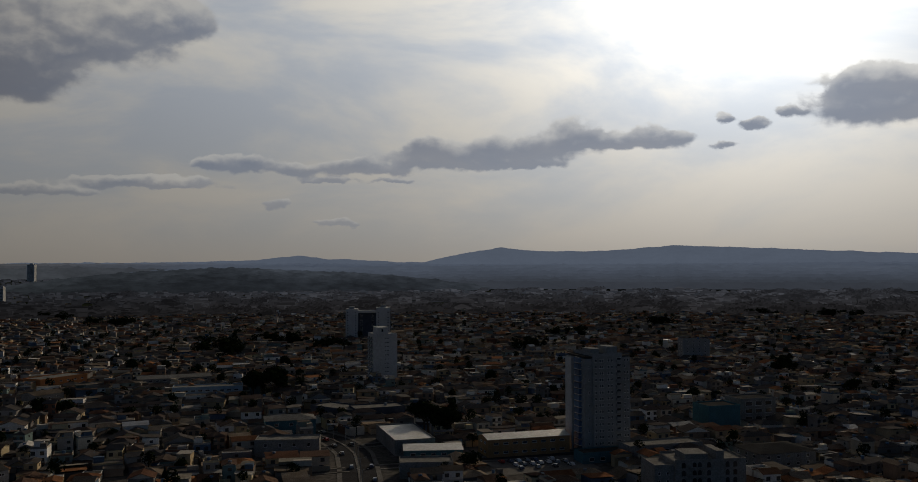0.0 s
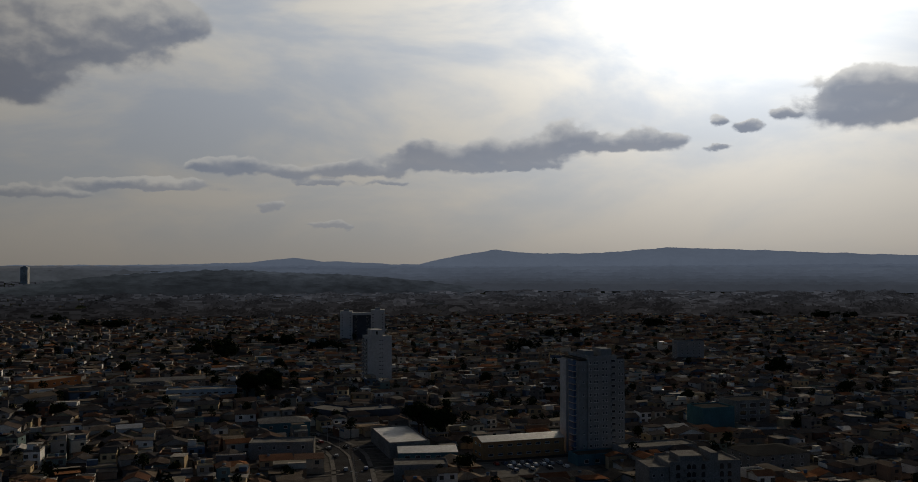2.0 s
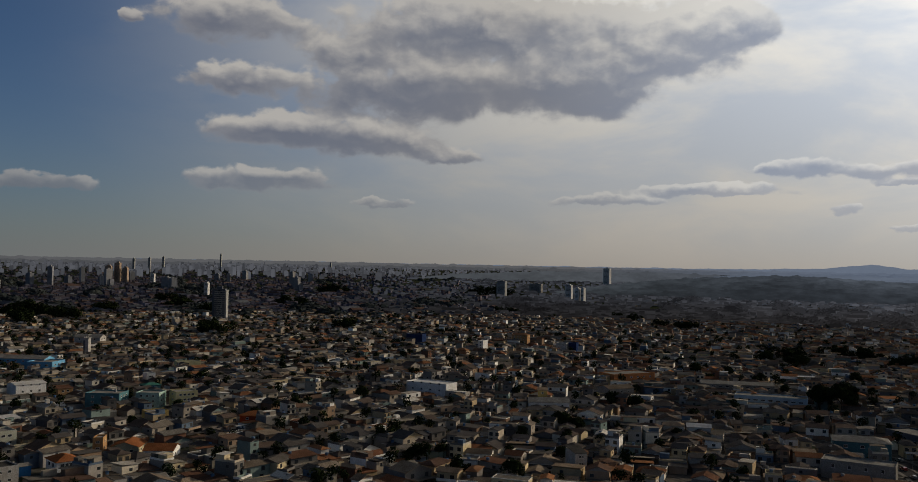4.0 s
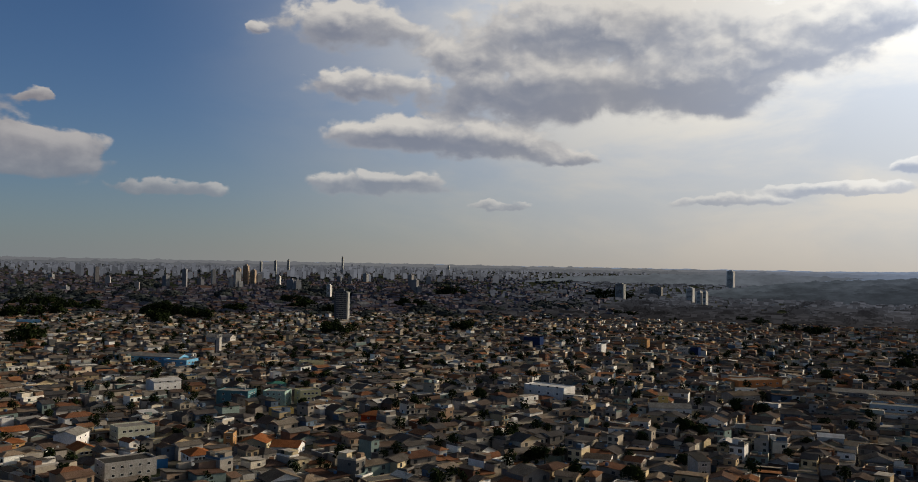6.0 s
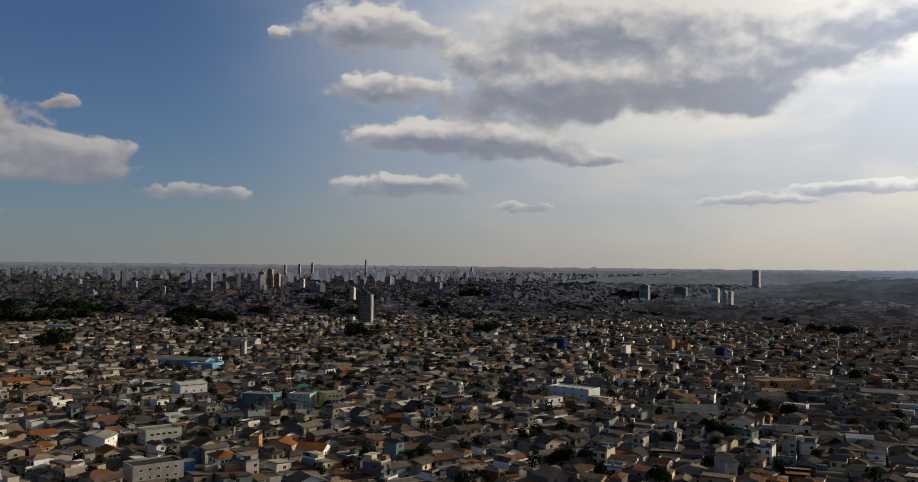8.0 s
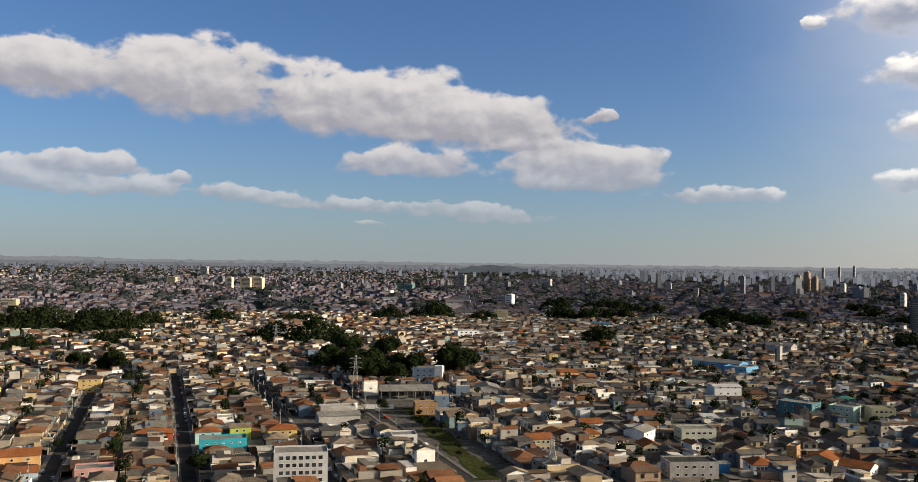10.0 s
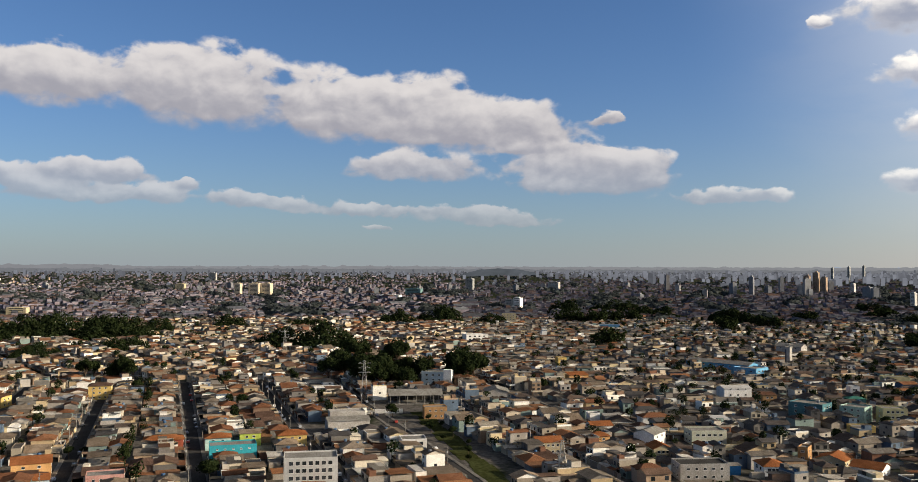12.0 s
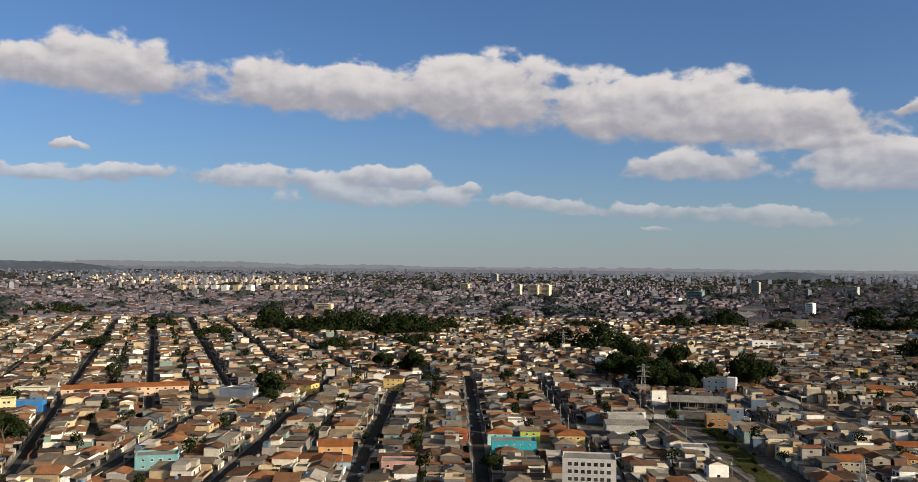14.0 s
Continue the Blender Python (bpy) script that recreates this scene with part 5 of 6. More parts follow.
lots = []      # x, y, turn, distance
LIB_W = [6.2, 7.4, 8.6, 10.2, 12.0, 14.5]
for name, head, (ox, oy), period, inside in ZONES:
    c, n = math.cos(radians(head)), math.sin(radians(head))
    much, half = WINDING[name], {"west": 2.9, "far_west": 2.0}.get(name, 2.6)
    front = {"west": 15.7, "far_west": 14.7}.get(name, period / 4 + .6)
    for j in range(-45, 46):
        # the street and its pavements, in short lengths
        for i in range(-150, 150):
            u = i * 12.0
            x, y = stray(ox + (u + 6) * c - j * period * n, oy + (u + 6) * n + j * period * c, much)
            a, r = polar(x, y)
            if AZ0 < a < AZ1 and R0 - 20 < r < 1150 and inside(x, y, a, r) and is_free(x, y, 1):
                strip(roads, ox - j * period * n, oy + j * period * c, head, u, u + 12, -half, half, -.2, .05, much)
                for s in (-1, 1):
                    strip(pavements, ox - j * period * n, oy + j * period * c, head, u, u + 12, s * (half + .9) - .9, s * (half + .9) + .9, -.2, .2, much)
        for s in (-1, 1):
            u = -1800.0 + rng.uniform(0, 8)
            while u < 1800:
                w = rng.choice(LIB_W)
                if (u + 4000 + (j * 37 if much < 10 else j * 61)) % (134 if much < 10 else 190) < 7:
                    u += 9.5
                    continue
                mid = u + w / 2 + .1
                v = j * period + s * front
                x, y = stray(ox + mid * c - v * n, oy + mid * n + v * c, much)
                a, r = polar(x, y)
                if AZ0 < a < AZ1 and R0 < r < R1 and inside(x, y, a, r) and is_free(x, y, 5.0):
                    lots.append((x, y, (head if s > 0 else head + 180) + rng.gauss(0, 1.0 if much < 10 else 7.0), r, w))
                u += w + rng.choice((.15, .15, .2, .9))


def along(line, off):
    """A line shifted sideways by off metres, to its left where that is above nought."""
    out = []
    for i, (x, y) in enumerate(line):
        p, q = line[max(i - 1, 0)], line[min(i + 1, len(line) - 1)]
        way = Vector((q[0] - p[0], q[1] - p[1])).normalized()
        out.append((x - way.y * off, y + way.x * off))
    return out


def ribbon(s, line, v0, v1, z0, z1):
    a, b = along(line, v0), along(line, v1)
    for p, q, u, v in zip(a, a[1:], b[1:], b):
        s.put([(*c, z0) for c in (p, q, u, v)] + [(*c, z1) for c in (p, q, u, v)], [(4, 5, 6, 7), (0, 1, 5, 4), (1, 2, 6, 5), (2, 3, 7, 6), (3, 0, 4, 7)])


ribbon(roads, AVENUE, .6, 7.2, -.2, .055)
ribbon(roads, AVENUE, -7.2, -.6, -.2, .055)
ribbon(pavements, AVENUE, -.6, .6, -.2, .24)
ribbon(pavements, AVENUE, 7.2, 9.2, -.2, .2)
ribbon(pavements, AVENUE, -9.2, -7.2, -.2, .2)
strip(pavements, 36, 388, TURN_EAST, -22, 22, -13, 13, -.2, .06)
structure("road", roads, asphalt, "worn dark asphalt streets between the houses")
structure("pavement", pavements, paving, "raised cement pavements with kerbs along the streets")
lawn = Shape()
for i in range(16):
    strip(lawn, -445, 90, 181, -92 + i * 11.5, -80.5 + i * 11.5, -5 - 1.2 * math.sin(i), 5 + 1.5 * math.sin(i * 1.7), -.2, .12)
meadow = Shape()
ring = [(-1262 + (42 + 9 * math.sin(3 * a)) * math.cos(a), -195 + (92 + 14 * math.cos(2 * a)) * math.sin(a)) for a in [i * math.pi / 16 for i in range(32)]]
meadow.put([(x, y, .1) for x, y in ring] + [(x, y, -.2) for x, y in ring], [tuple(range(32))] + [(i, i + 32, (i + 1) % 32 + 32, (i + 1) % 32) for i in range(32)])
structure("meadow", meadow, grass_green, "rough green meadow on a wooded rise")
structure("grass_strip", lawn, grass_green, "strip of rough green grass between the blocks")


# ---- houses ----
def gable_walls(g, x0, x1, y0, y1, h, rise, along, end, t=.12):
    if along == "x":
        for x in (x0, x1 - t)[end:end + 1]:
            g.put([(x, y0, h), (x, y1, h), (x, (y0 + y1) / 2, h + rise), (x + t, y0, h), (x + t, y1, h), (x + t, (y0 + y1) / 2, h + rise)], [(2, 1, 0), (3, 4, 5), (0, 3, 5, 2), (4, 1, 2, 5)])
    else:
        xm = (x0 + x1) / 2
        for y in (y0, y1 - t)[end:end + 1]:
            g.put([(x0, y, h), (x1, y, h), (xm, y, h + rise), (x0, y + t, h), (x1, y + t, h), (xm, y + t, h + rise)], [(0, 1, 2), (5, 4, 3), (2, 5, 3, 0), (1, 4, 5, 2)])
    return g


def cover(out, name, x0, x1, y0, y1, h, rnd, weights):
    """One of five roofs over a rectangle at the height h."""
    w, d = x1 - x0, y1 - y0
    roof = rnd.choices(("gable_x", "gable_y", "hip", "lean", "flat"), weights)[0]
    if roof == "flat":
        p, up = .2, rnd.choice((.25, .8, 1.0))
        out.append(("parapet", Shape().box(x0, x1, y0, y0 + p, h, h + up).box(x0, x1, y1 - p, y1, h, h + up).box(x0, x0 + p, y0 + p, y1 - p, h, h + up).box(x1 - p, x1, y0 + p, y1 - p, h, h + up), "wall"))
        out.append((name + "_slab", Shape().box(x0 + p, x1 - p, y0 + p, y1 - p, h, h + .08), "sheet"))
    elif roof == "lean":
        if rnd.random() < .5:
            out.append((name, Shape().lean(x0 - .3, x1 + .3, y0 - .7, y1 + .6, h + .01, rnd.choice((-1, 1)) * rnd.uniform(.4, 1.1) if d < 6 else rnd.uniform(.4, 1.1)), rnd.choice(("sheet", "tile", "tile"))))
        else:
            out.append((name, Shape().lean(x0 - .5, x1 + .5, y0 - .4, y1 + .4, h + .01, rnd.uniform(.4, .9), way="x"), rnd.choice(("sheet", "tile", "tile"))))
    elif roof == "hip":
        out.append((name, Shape().hip(x0 - .5, x1 + .5, y0 - .8, y1 + .8, h, min(w, d) * .23), "tile"))
    else:
        along = roof[-1]
        rise = (d if along == "x" else w) * rnd.uniform(.17, .23)
        out.append((name, Shape().gable(x0 - .45, x1 + .45, y0 - .8, y1 + .8, h, rise, along), rnd.choice(("tile", "tile", "tile", "tile", "sheet"))))
        for end in (0, 1):
            out.append(("gable_wall", gable_walls(Shape(), x0, x1, y0, y1, h, rise, along, end), "wall"))
    return roof


def house_kind(w, rnd):
    """Shapes of one town house on a lot w wide and 20 m deep; the street lies towards -y. A list of part name, shape, material key."""
    out = []
    x0, x1 = -w / 2, w / 2
    porch = rnd.uniform(2.6, 4.6)
    main = rnd.uniform(6.2, 9.0)
    floors = 1 if rnd.random() < 0.55 else 2 if rnd.random() < 0.93 else 3
    h = floors * 2.85 + rnd.uniform(.1, .5)
    y0 = -10.0 + porch
    y1 = y0 + main
    gap = rnd.choice((0, 0, 0, .9, 1.1))               # a passage along one side
    a, b = (x0 + gap, x1) if rnd.random() < .5 else (x0, x1 - gap)
    out.append(("wall", Shape().box(a, b, y0, y1, -.6, h), "wall"))
    roof = cover(out, "roof", a, b, y0, y1, h, rnd, (19, 14, 22, 24, 21))
    if roof == "flat" and rnd.random() < .6:            # a covered terrace on the roof
        q = rnd.uniform(2.6, main * .7)
        if rnd.random() < .5:
            out.append(("roof_room", Shape().box(a + .2, a + .2 + w * .5, y1 - q - .3, y1 - .3, h + .08, h + 2.5), "wall"))
        else:
            out.append(("terrace_post", Shape().box(a + .3, a + .45, y1 - q, y1 - q + .15, h + .08, h + 2.5), "gate"))
            out.append(("terrace_post", Shape().box(b - .45, b - .3, y1 - q, y1 - q + .15, h + .08, h + 2.5), "gate"))
        out.append(("terrace_cover", Shape().lean(a + .1, b - .1 if rnd.random() < .6 else a + w * .6, y1 - q - .5, y1 - .1, h + 2.5, rnd.uniform(-.3, .4)), rnd.choice(("sheet", "sheet", "tile"))))
    # the rear wing, often of another height and colour
    rear = min(10.0 - y1 - rnd.choice((.2, 1.6, 3.0)), 9.0)
    if rear > 2.0:
        ry0 = y1 + rnd.choice((0, 0, 1.3)) if rear > 4 else y1
        ry1 = ry0 + rear - (1.3 if ry0 > y1 else 0)
        rh = max(2.5, rnd.choice((1, 1, 2, floors)) * 2.8 + rnd.uniform(-.2, .4))
        rx0, rx1 = (x0, x0 + w * rnd.uniform(.6, 1.0)) if rnd.random() < .5 else (x1 - w * rnd.uniform(.6, 1.0), x1)
        out.append(("annex_wall", Shape().box(rx0, rx1, ry0, ry1, -.6, rh), "wall"))
        cover(out, "annex_roof", rx0, rx1, ry0, ry1, rh, rnd, (14, 10, 12, 42, 22))
        if rh > 4:
            out.append(("window", Shape().box((rx0 + rx1) / 2 - .6, (rx0 + rx1) / 2 + .6, ry1 - .05, ry1 + .05, rh - 1.9, rh - .8), "glass"))
    # the front: a car port or a walled yard
    style = rnd.random()
    if style < .45:
        out.append(("porch_roof", Shape().box(x0 + .1, x1 - .1, -9.9, y0 - .02, 2.75, 2.93), "sheet"))
        out.append(("porch_pillar", Shape().box(x0 + .1, x0 + .4, -9.85, -9.55, -.6, 2.75), "wall"))
        out.append(("porch_pillar", Shape().box(x1 - .4, x1 - .1, -9.85, -9.55, -.6, 2.75), "wall"))
        if floors > 1 and rnd.random() < .7:
            out.append(("terrace_wall", Shape().box(x0 + .1, x1 - .1, -9.9, -9.75, 2.93, 3.85).box(x0 + .1, x0 + .25, -9.75, y0 - .02, 2.93, 3.85).box(x1 - .25, x1 - .1, -9.75, y0 - .02, 2.93, 3.85), "wall"))
    elif style < .75:
        out.append(("porch_roof", Shape().lean(x0 + .1, x1 - .1, -9.9, y0 - .02, 2.5, .45), rnd.choice(("tile", "sheet", "tile"))))
        out.append(("yard_wall", Shape().box(x0, x1, -10.0, -9.8, -.6, 2.3), "wall"))
    else:
        out.append(("yard_wall", Shape().box(x0, x1, -10.0, -9.8, -.6, 2.4), "wall"))
    gw = min(3.0, w * .42)
    out.append(("garage_gate", Shape().box(x0 + .6, x0 + .6 + gw, -10.06, -9.78, .1, 2.25), "gate"))

    def pane(face, c, z, ww, hh):
        e = .06
        s = Shape()
        if face == "front":
            s.box(c - ww / 2, c + ww / 2, y0 - e, y0 + e, z, z + hh)
        elif face == "back":
            s.box(c - ww / 2, c + ww / 2, y1 - e, y1 + e, z, z + hh)
        elif face == "left":
            s.box(a - e, a + e, c - ww / 2, c + ww / 2, z, z + hh)
        else:
            s.box(b - e, b + e, c - ww / 2, c + ww / 2, z, z + hh)
        out.append(("window", s, "glass"))
    pane("front", x1 - w * .3, .7, 2.0, 1.4)
    for f in range(1, floors):
        for c in ((-w * .25, w * .25) if w > 6 else (0,)):
            pane("front", c, f * 2.85 + .6, 1.7, 1.7)
        if rnd.random() < .45:
            pane("left", y0 + main * rnd.uniform(.3, .7), f * 2.85 + 1.1, 1.2, 1.0)
        if rnd.random() < .45:
            pane("right", y0 + main * rnd.uniform(.3, .7), f * 2.85 + 1.1, 1.2, 1.0)
        pane("back", rnd.uniform(-.2, .2) * w, f * 2.85 + .9, 1.5, 1.2)
        if rnd.random() < .35:
            out.append(("balcony", Shape().box(a + .2, b - .2, y0 - 1.1, y0, f * 2.85 - .05, f * 2.85 + .1).box(a + .2, b - .2, y0 - 1.1, y0 - 1.0, f * 2.85 + .1, f * 2.85 + 1.0), "wall"))
    if rear > 2.0 and rnd.random() < .6:                # a shed roof over the yard between the two
        sx = x0 + w * rnd.uniform(0, .5)
        out.append(("yard_cover", Shape().lean(sx, sx + w * rnd.uniform(.35, .5), y1 - .3, min(y1 + rnd.uniform(2.5, 4.5), 9.9), min(h, 2.6) + rnd.uniform(-.2, .5), rnd.uniform(-.5, .3)), rnd.choice(("sheet", "sheet", "tile"))))
    if roof == "flat" and rnd.random() < .5:
        out.append(("stair_hut", Shape().box(b - w * .38, b - .25, y0 + .3, y0 + 2.6, h + .08, h + 2.3), "wall"))
    if rnd.random() < .34:
        tx, ty = rnd.uniform(-.22, .22) * w, y1 - rnd.uniform(1.2, 2.5)
        tz = h + (.08 if roof == "flat" else .5)
        out.append(("water_tank", Shape().drum(tx, ty, tz - .3, tz + 1.1, .66, .76, 8, .2), "tank"))
    return out


def seen_faces(s):
    """The faces that do not look straight down."""
    out = []
    for f in s.f:
        p = [Vector(s.v[i]) for i in f[:3]]
        if (p[1] - p[0]).cross(p[2] - p[0]).normalized().z > -.98:
            out.append(f)
    return out


NEAR_MATS = {"wall": plaster_house, "sheet": sheets_house, "tile": tiles_house, "glass": glass, "gate": gate_house, "tank": tank_house}
FAR_MATS = {"wall": plaster, "sheet": sheets, "tile": tiles, "glass": glass_many, "gate": gate_paint, "tank": tank_blue, "worn": worn_tiles, "bare": bare_sheets}
rnd = random.Random(5)
kinds = {w: [house_kind(w, rnd) for _ in range(14)] for w in LIB_W}
lots.sort(key=lambda q: q[3])
north_lots = [q for q in lots if polar(q[0], q[1])[0] < 34 and q[3] < 1250]
HOUSES = 250
models = {}
rnd = random.Random(21)
joined = {key: ([], []) for key in FAR_MATS}
counts = {key: 0 for key in FAR_MATS}
arrays = {}
for number, (x, y, rot, r, w) in enumerate(lots):
    deep = 1.15 if in_zone("far_west", x, y) else 1.1 if in_zone("west", x, y) else 1.0      # the western lots are longer
    i = rnd.randrange(14)
    kind = kinds[w][i]
    if number < HOUSES:
        if (w, i) not in models:
            names = [p[0] for p in kind]
            roof = "a flat roof" if "parapet" in names else "a pitched roof"
            tall = "two-storey" if names.count("window") > 3 else "one-storey"
            extra = " and a water tank" if "water_tank" in names else ""
            t = thing("town_house", f"{tall} plastered house with {roof}{extra}", "house", pose(x, y, 0, 0, 0, rot) @ Matrix.Diagonal((1, deep, 1, 1)), "town houses")
            for pn, shape, key in kind:
                part(pn, shape, NEAR_MATS[key], t)
            models[(w, i)] = t
        else:
            copy_thing(models[(w, i)], pose(x, y, 0, 0, 0, rot) @ Matrix.Diagonal((1, deep, 1, 1)))
        continue
    if (w, i) not in arrays:
        arrays[(w, i)] = [(key, np.array(s.v), seen_faces(s), pn) for pn, s, key in kind]
    c, n = math.cos(radians(rot)), math.sin(radians(rot))
    lift = rnd.uniform(-.4, .5)
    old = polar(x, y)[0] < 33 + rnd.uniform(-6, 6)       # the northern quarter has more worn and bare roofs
    # more dark worn roofs near, fewer far: cloud shade and haze put into colour
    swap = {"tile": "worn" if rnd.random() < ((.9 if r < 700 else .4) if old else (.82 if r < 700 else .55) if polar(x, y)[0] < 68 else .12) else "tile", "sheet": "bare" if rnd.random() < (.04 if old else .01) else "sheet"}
    for key, v, f, pn in arrays[(w, i)]:
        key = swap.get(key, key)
        if r > 800 and pn in ("garage_gate", "terrace_post", "porch_pillar", "yard_wall", "terrace_wall") or r > 850 and key in ("glass", "tank"):
            continue
        a = np.empty_like(v)
        a[:, 0], a[:, 1], a[:, 2] = x + v[:, 0] * c - v[:, 1] * deep * n, y + v[:, 0] * n + v[:, 1] * deep * c, v[:, 2] + lift
        k0 = counts[key]
        joined[key][0].append(a)
        joined[key][1].extend([tuple(q + k0 for q in face) for face in f])
        counts[key] += len(v)
STUFF = {"wall": ("house_walls", "plastered walls of the crowded houses, cream, grey and ochre"), "sheet": ("sheet_roofs", "grey cement sheet roofs of the crowded houses"),
         "tile": ("tile_roofs", "brown and orange clay tile roofs of the crowded houses"), "glass": ("house_windows", "small dark windows of the crowded houses"),
         "gate": ("house_gates", "painted steel gates of the crowded houses"), "worn": ("worn_roofs", "weathered grey-brown tile roofs of the crowded houses"), "bare": ("metal_roofs", "bare shiny metal sheet roofs among the houses"), "tank": ("water_tanks", "blue water tanks on the crowded roofs")}
for key, (vs, fs) in joined.items():
    me = bpy.data.meshes.new(STUFF[key][0])
    me.from_pydata(np.concatenate(vs).tolist(), [], fs)
    me.materials.append(FAR_MATS[key])
    tagged(new(STUFF[key][0], me), STUFF[key][1], "houses", kind="stuff")


# ---- the town in the distance ----
rnd = random.Random(33)
walls, roofs, towers, skyline, woods = Shape(), Shape(), Shape(), Shape(), Shape()
haze_painted_walls, haze_painted_roofs, haze_painted_woods = Shape(), Shape(), Shape()


def turned(s, x, y, z, rot, q, shape):
    c, n = math.cos(radians(rot)) * q, math.sin(radians(rot)) * q
    s.put([(x + a * c - b * n, y + a * n + b * c, z + h * q) for a, b, h in shape.v], shape.f)


def wooded(a, seen):
    """Where the distant land is mostly trees."""
    x, y = spot(a, math.log(seen) * 900)
    wet = noise.noise(Vector((x / 190, y / 190, 1.5))) - .12 + (0.34 if a < 5 else .2 if a < 16 else .07 if a > 80 else 0)
    return wet + (.4 if 5 < a < 28 and 5200 < seen < 9000 else 0) + (.6 if 72.8 < a < 78 and 6000 < seen < 9000 else 0)


placed = 0
while placed < 23000:
    a = rnd.uniform(AZ0, AZ1)
    r = 1490 + 2700 * rnd.random() ** 1.25
    seen = seen_range(r)
    if wooded(a, seen) > .30 or (a < 24 and r > 2240):
        continue
    placed += 1
    x, y = spot(a, r)
    q = max(r / seen, .22)
    w, d, h = rnd.uniform(6, 13), rnd.uniform(7, 16), rnd.choice((3, 3.4, 6, 6.2, 6.6, 8.5))
    if rnd.random() < .03:
        w, d, h = rnd.uniform(18, 45), rnd.uniform(14, 25), rnd.uniform(6, 10)
    rot = (17 if a < 36 else 76 if a < 78 else 115) + rnd.choice((0, 90)) + rnd.uniform(-8, 8)
    z = height(x, y)
    # houses on the sun's side get the emitted haze colour
    hazy = a < 36 + rnd.uniform(-6, 8)
    turned(haze_painted_walls if hazy else walls, x, y, z, rot, q, Shape().put([(-w / 2, -d / 2, -2), (w / 2, -d / 2, -2), (w / 2, d / 2, -2), (-w / 2, d / 2, -2), (-w / 2, -d / 2, h), (w / 2, -d / 2, h), (w / 2, d / 2, h), (-w / 2, d / 2, h)], [(0, 1, 5, 4), (1, 2, 6, 5), (2, 3, 7, 6), (3, 0, 4, 7)]))
    if rnd.random() < .55:
        turned(haze_painted_roofs if hazy else roofs, x, y, z, rot, q, Shape().put([(-w / 2 - .3, -d / 2 - .3, h), (w / 2 + .3, -d / 2 - .3, h), (w / 2 + .3, d / 2 + .3, h), (-w / 2 - .3, d / 2 + .3, h), (-w / 2 - .3, 0, h + d * .2), (w / 2 + .3, 0, h + d * .2)], [(0, 1, 5, 4), (2, 3, 4, 5), (1, 2, 5), (3, 0, 4)]))
    else:
        turned(haze_painted_roofs if hazy else roofs, x, y, z, rot, q, Shape().put([(-w / 2, -d / 2, h + .1), (w / 2, -d / 2, h + .1), (w / 2, d / 2, h + .4), (-w / 2, d / 2, h + .4)], [(0, 1, 2, 3)]))
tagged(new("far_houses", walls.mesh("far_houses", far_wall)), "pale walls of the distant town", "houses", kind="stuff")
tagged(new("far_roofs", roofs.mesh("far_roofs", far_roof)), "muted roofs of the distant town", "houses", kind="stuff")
structure("backdrop_far_walls", haze_painted_walls, haze_glow_town_material("backdrop_far_walls", 1.15), "walls of the distant town behind blue-grey haze")
structure("backdrop_far_roofs", haze_painted_roofs, haze_glow_town_material("backdrop_far_roofs", .85), "roofs of the distant town behind blue-grey haze")

for _ in range(1500):
    p = rnd.random()
    if p < .58:
        a, seen = rnd.gauss(54, 9), rnd.uniform(5200, 15000)
    elif p < .75:
        a, seen = rnd.uniform(60, 105), rnd.uniform(6000, 16000)
    elif p < .87:
        a, seen = rnd.gauss(113, 5), rnd.uniform(5000, 8000)
    elif p < .95:
        a, seen = rnd.uniform(36, 127), rnd.uniform(2600, 6000)
    else:
        a, seen = rnd.uniform(40, 70), rnd.uniform(7000, 14000)
    if not AZ0 < a < AZ1:
        continue
    r = NEAR + STRETCH * math.log(seen / NEAR)
    x, y = spot(a, r)
    q = max(r / seen, .25)
    if seen < 6000 and not 40 < a < 66:
        w, d, h = rnd.uniform(12, 22), 14, rnd.uniform(10, 24)
    elif 105 < a < 122 and seen < 8000:
        w, d, h = rnd.uniform(14, 30), 14, rnd.uniform(12, 30)
    else:
        w, d, h = rnd.uniform(12, 24), rnd.uniform(12, 20), (rnd.uniform(18, 42) if rnd.random() < .8 else rnd.uniform(42, 66))
    s = Shape().box(-w / 2, w / 2, -d / 2, d / 2, -4, h).box(-w / 5, w / 5, -d / 5, d / 5, h, h + 4)
    turned(skyline if r > 2700 else towers, x, y, height(x, y), rnd.uniform(0, 90), q, s)
for _ in range(4200):
    a, seen = rnd.uniform(24, AZ1), rnd.uniform(8200, 17500)
    r = NEAR + STRETCH * math.log(seen / NEAR)
    x, y = spot(a, r)
    w, h = rnd.uniform(3, 9), rnd.choice((1.5, 2.5, 3, 4, 6, 9)) * rnd.uniform(.7, 1.2)
    skyline.box(x - w / 2, x + w / 2, y - w / 2, y + w / 2, height(x, y) - 2, height(x, y) + h)
hill_town = Shape()
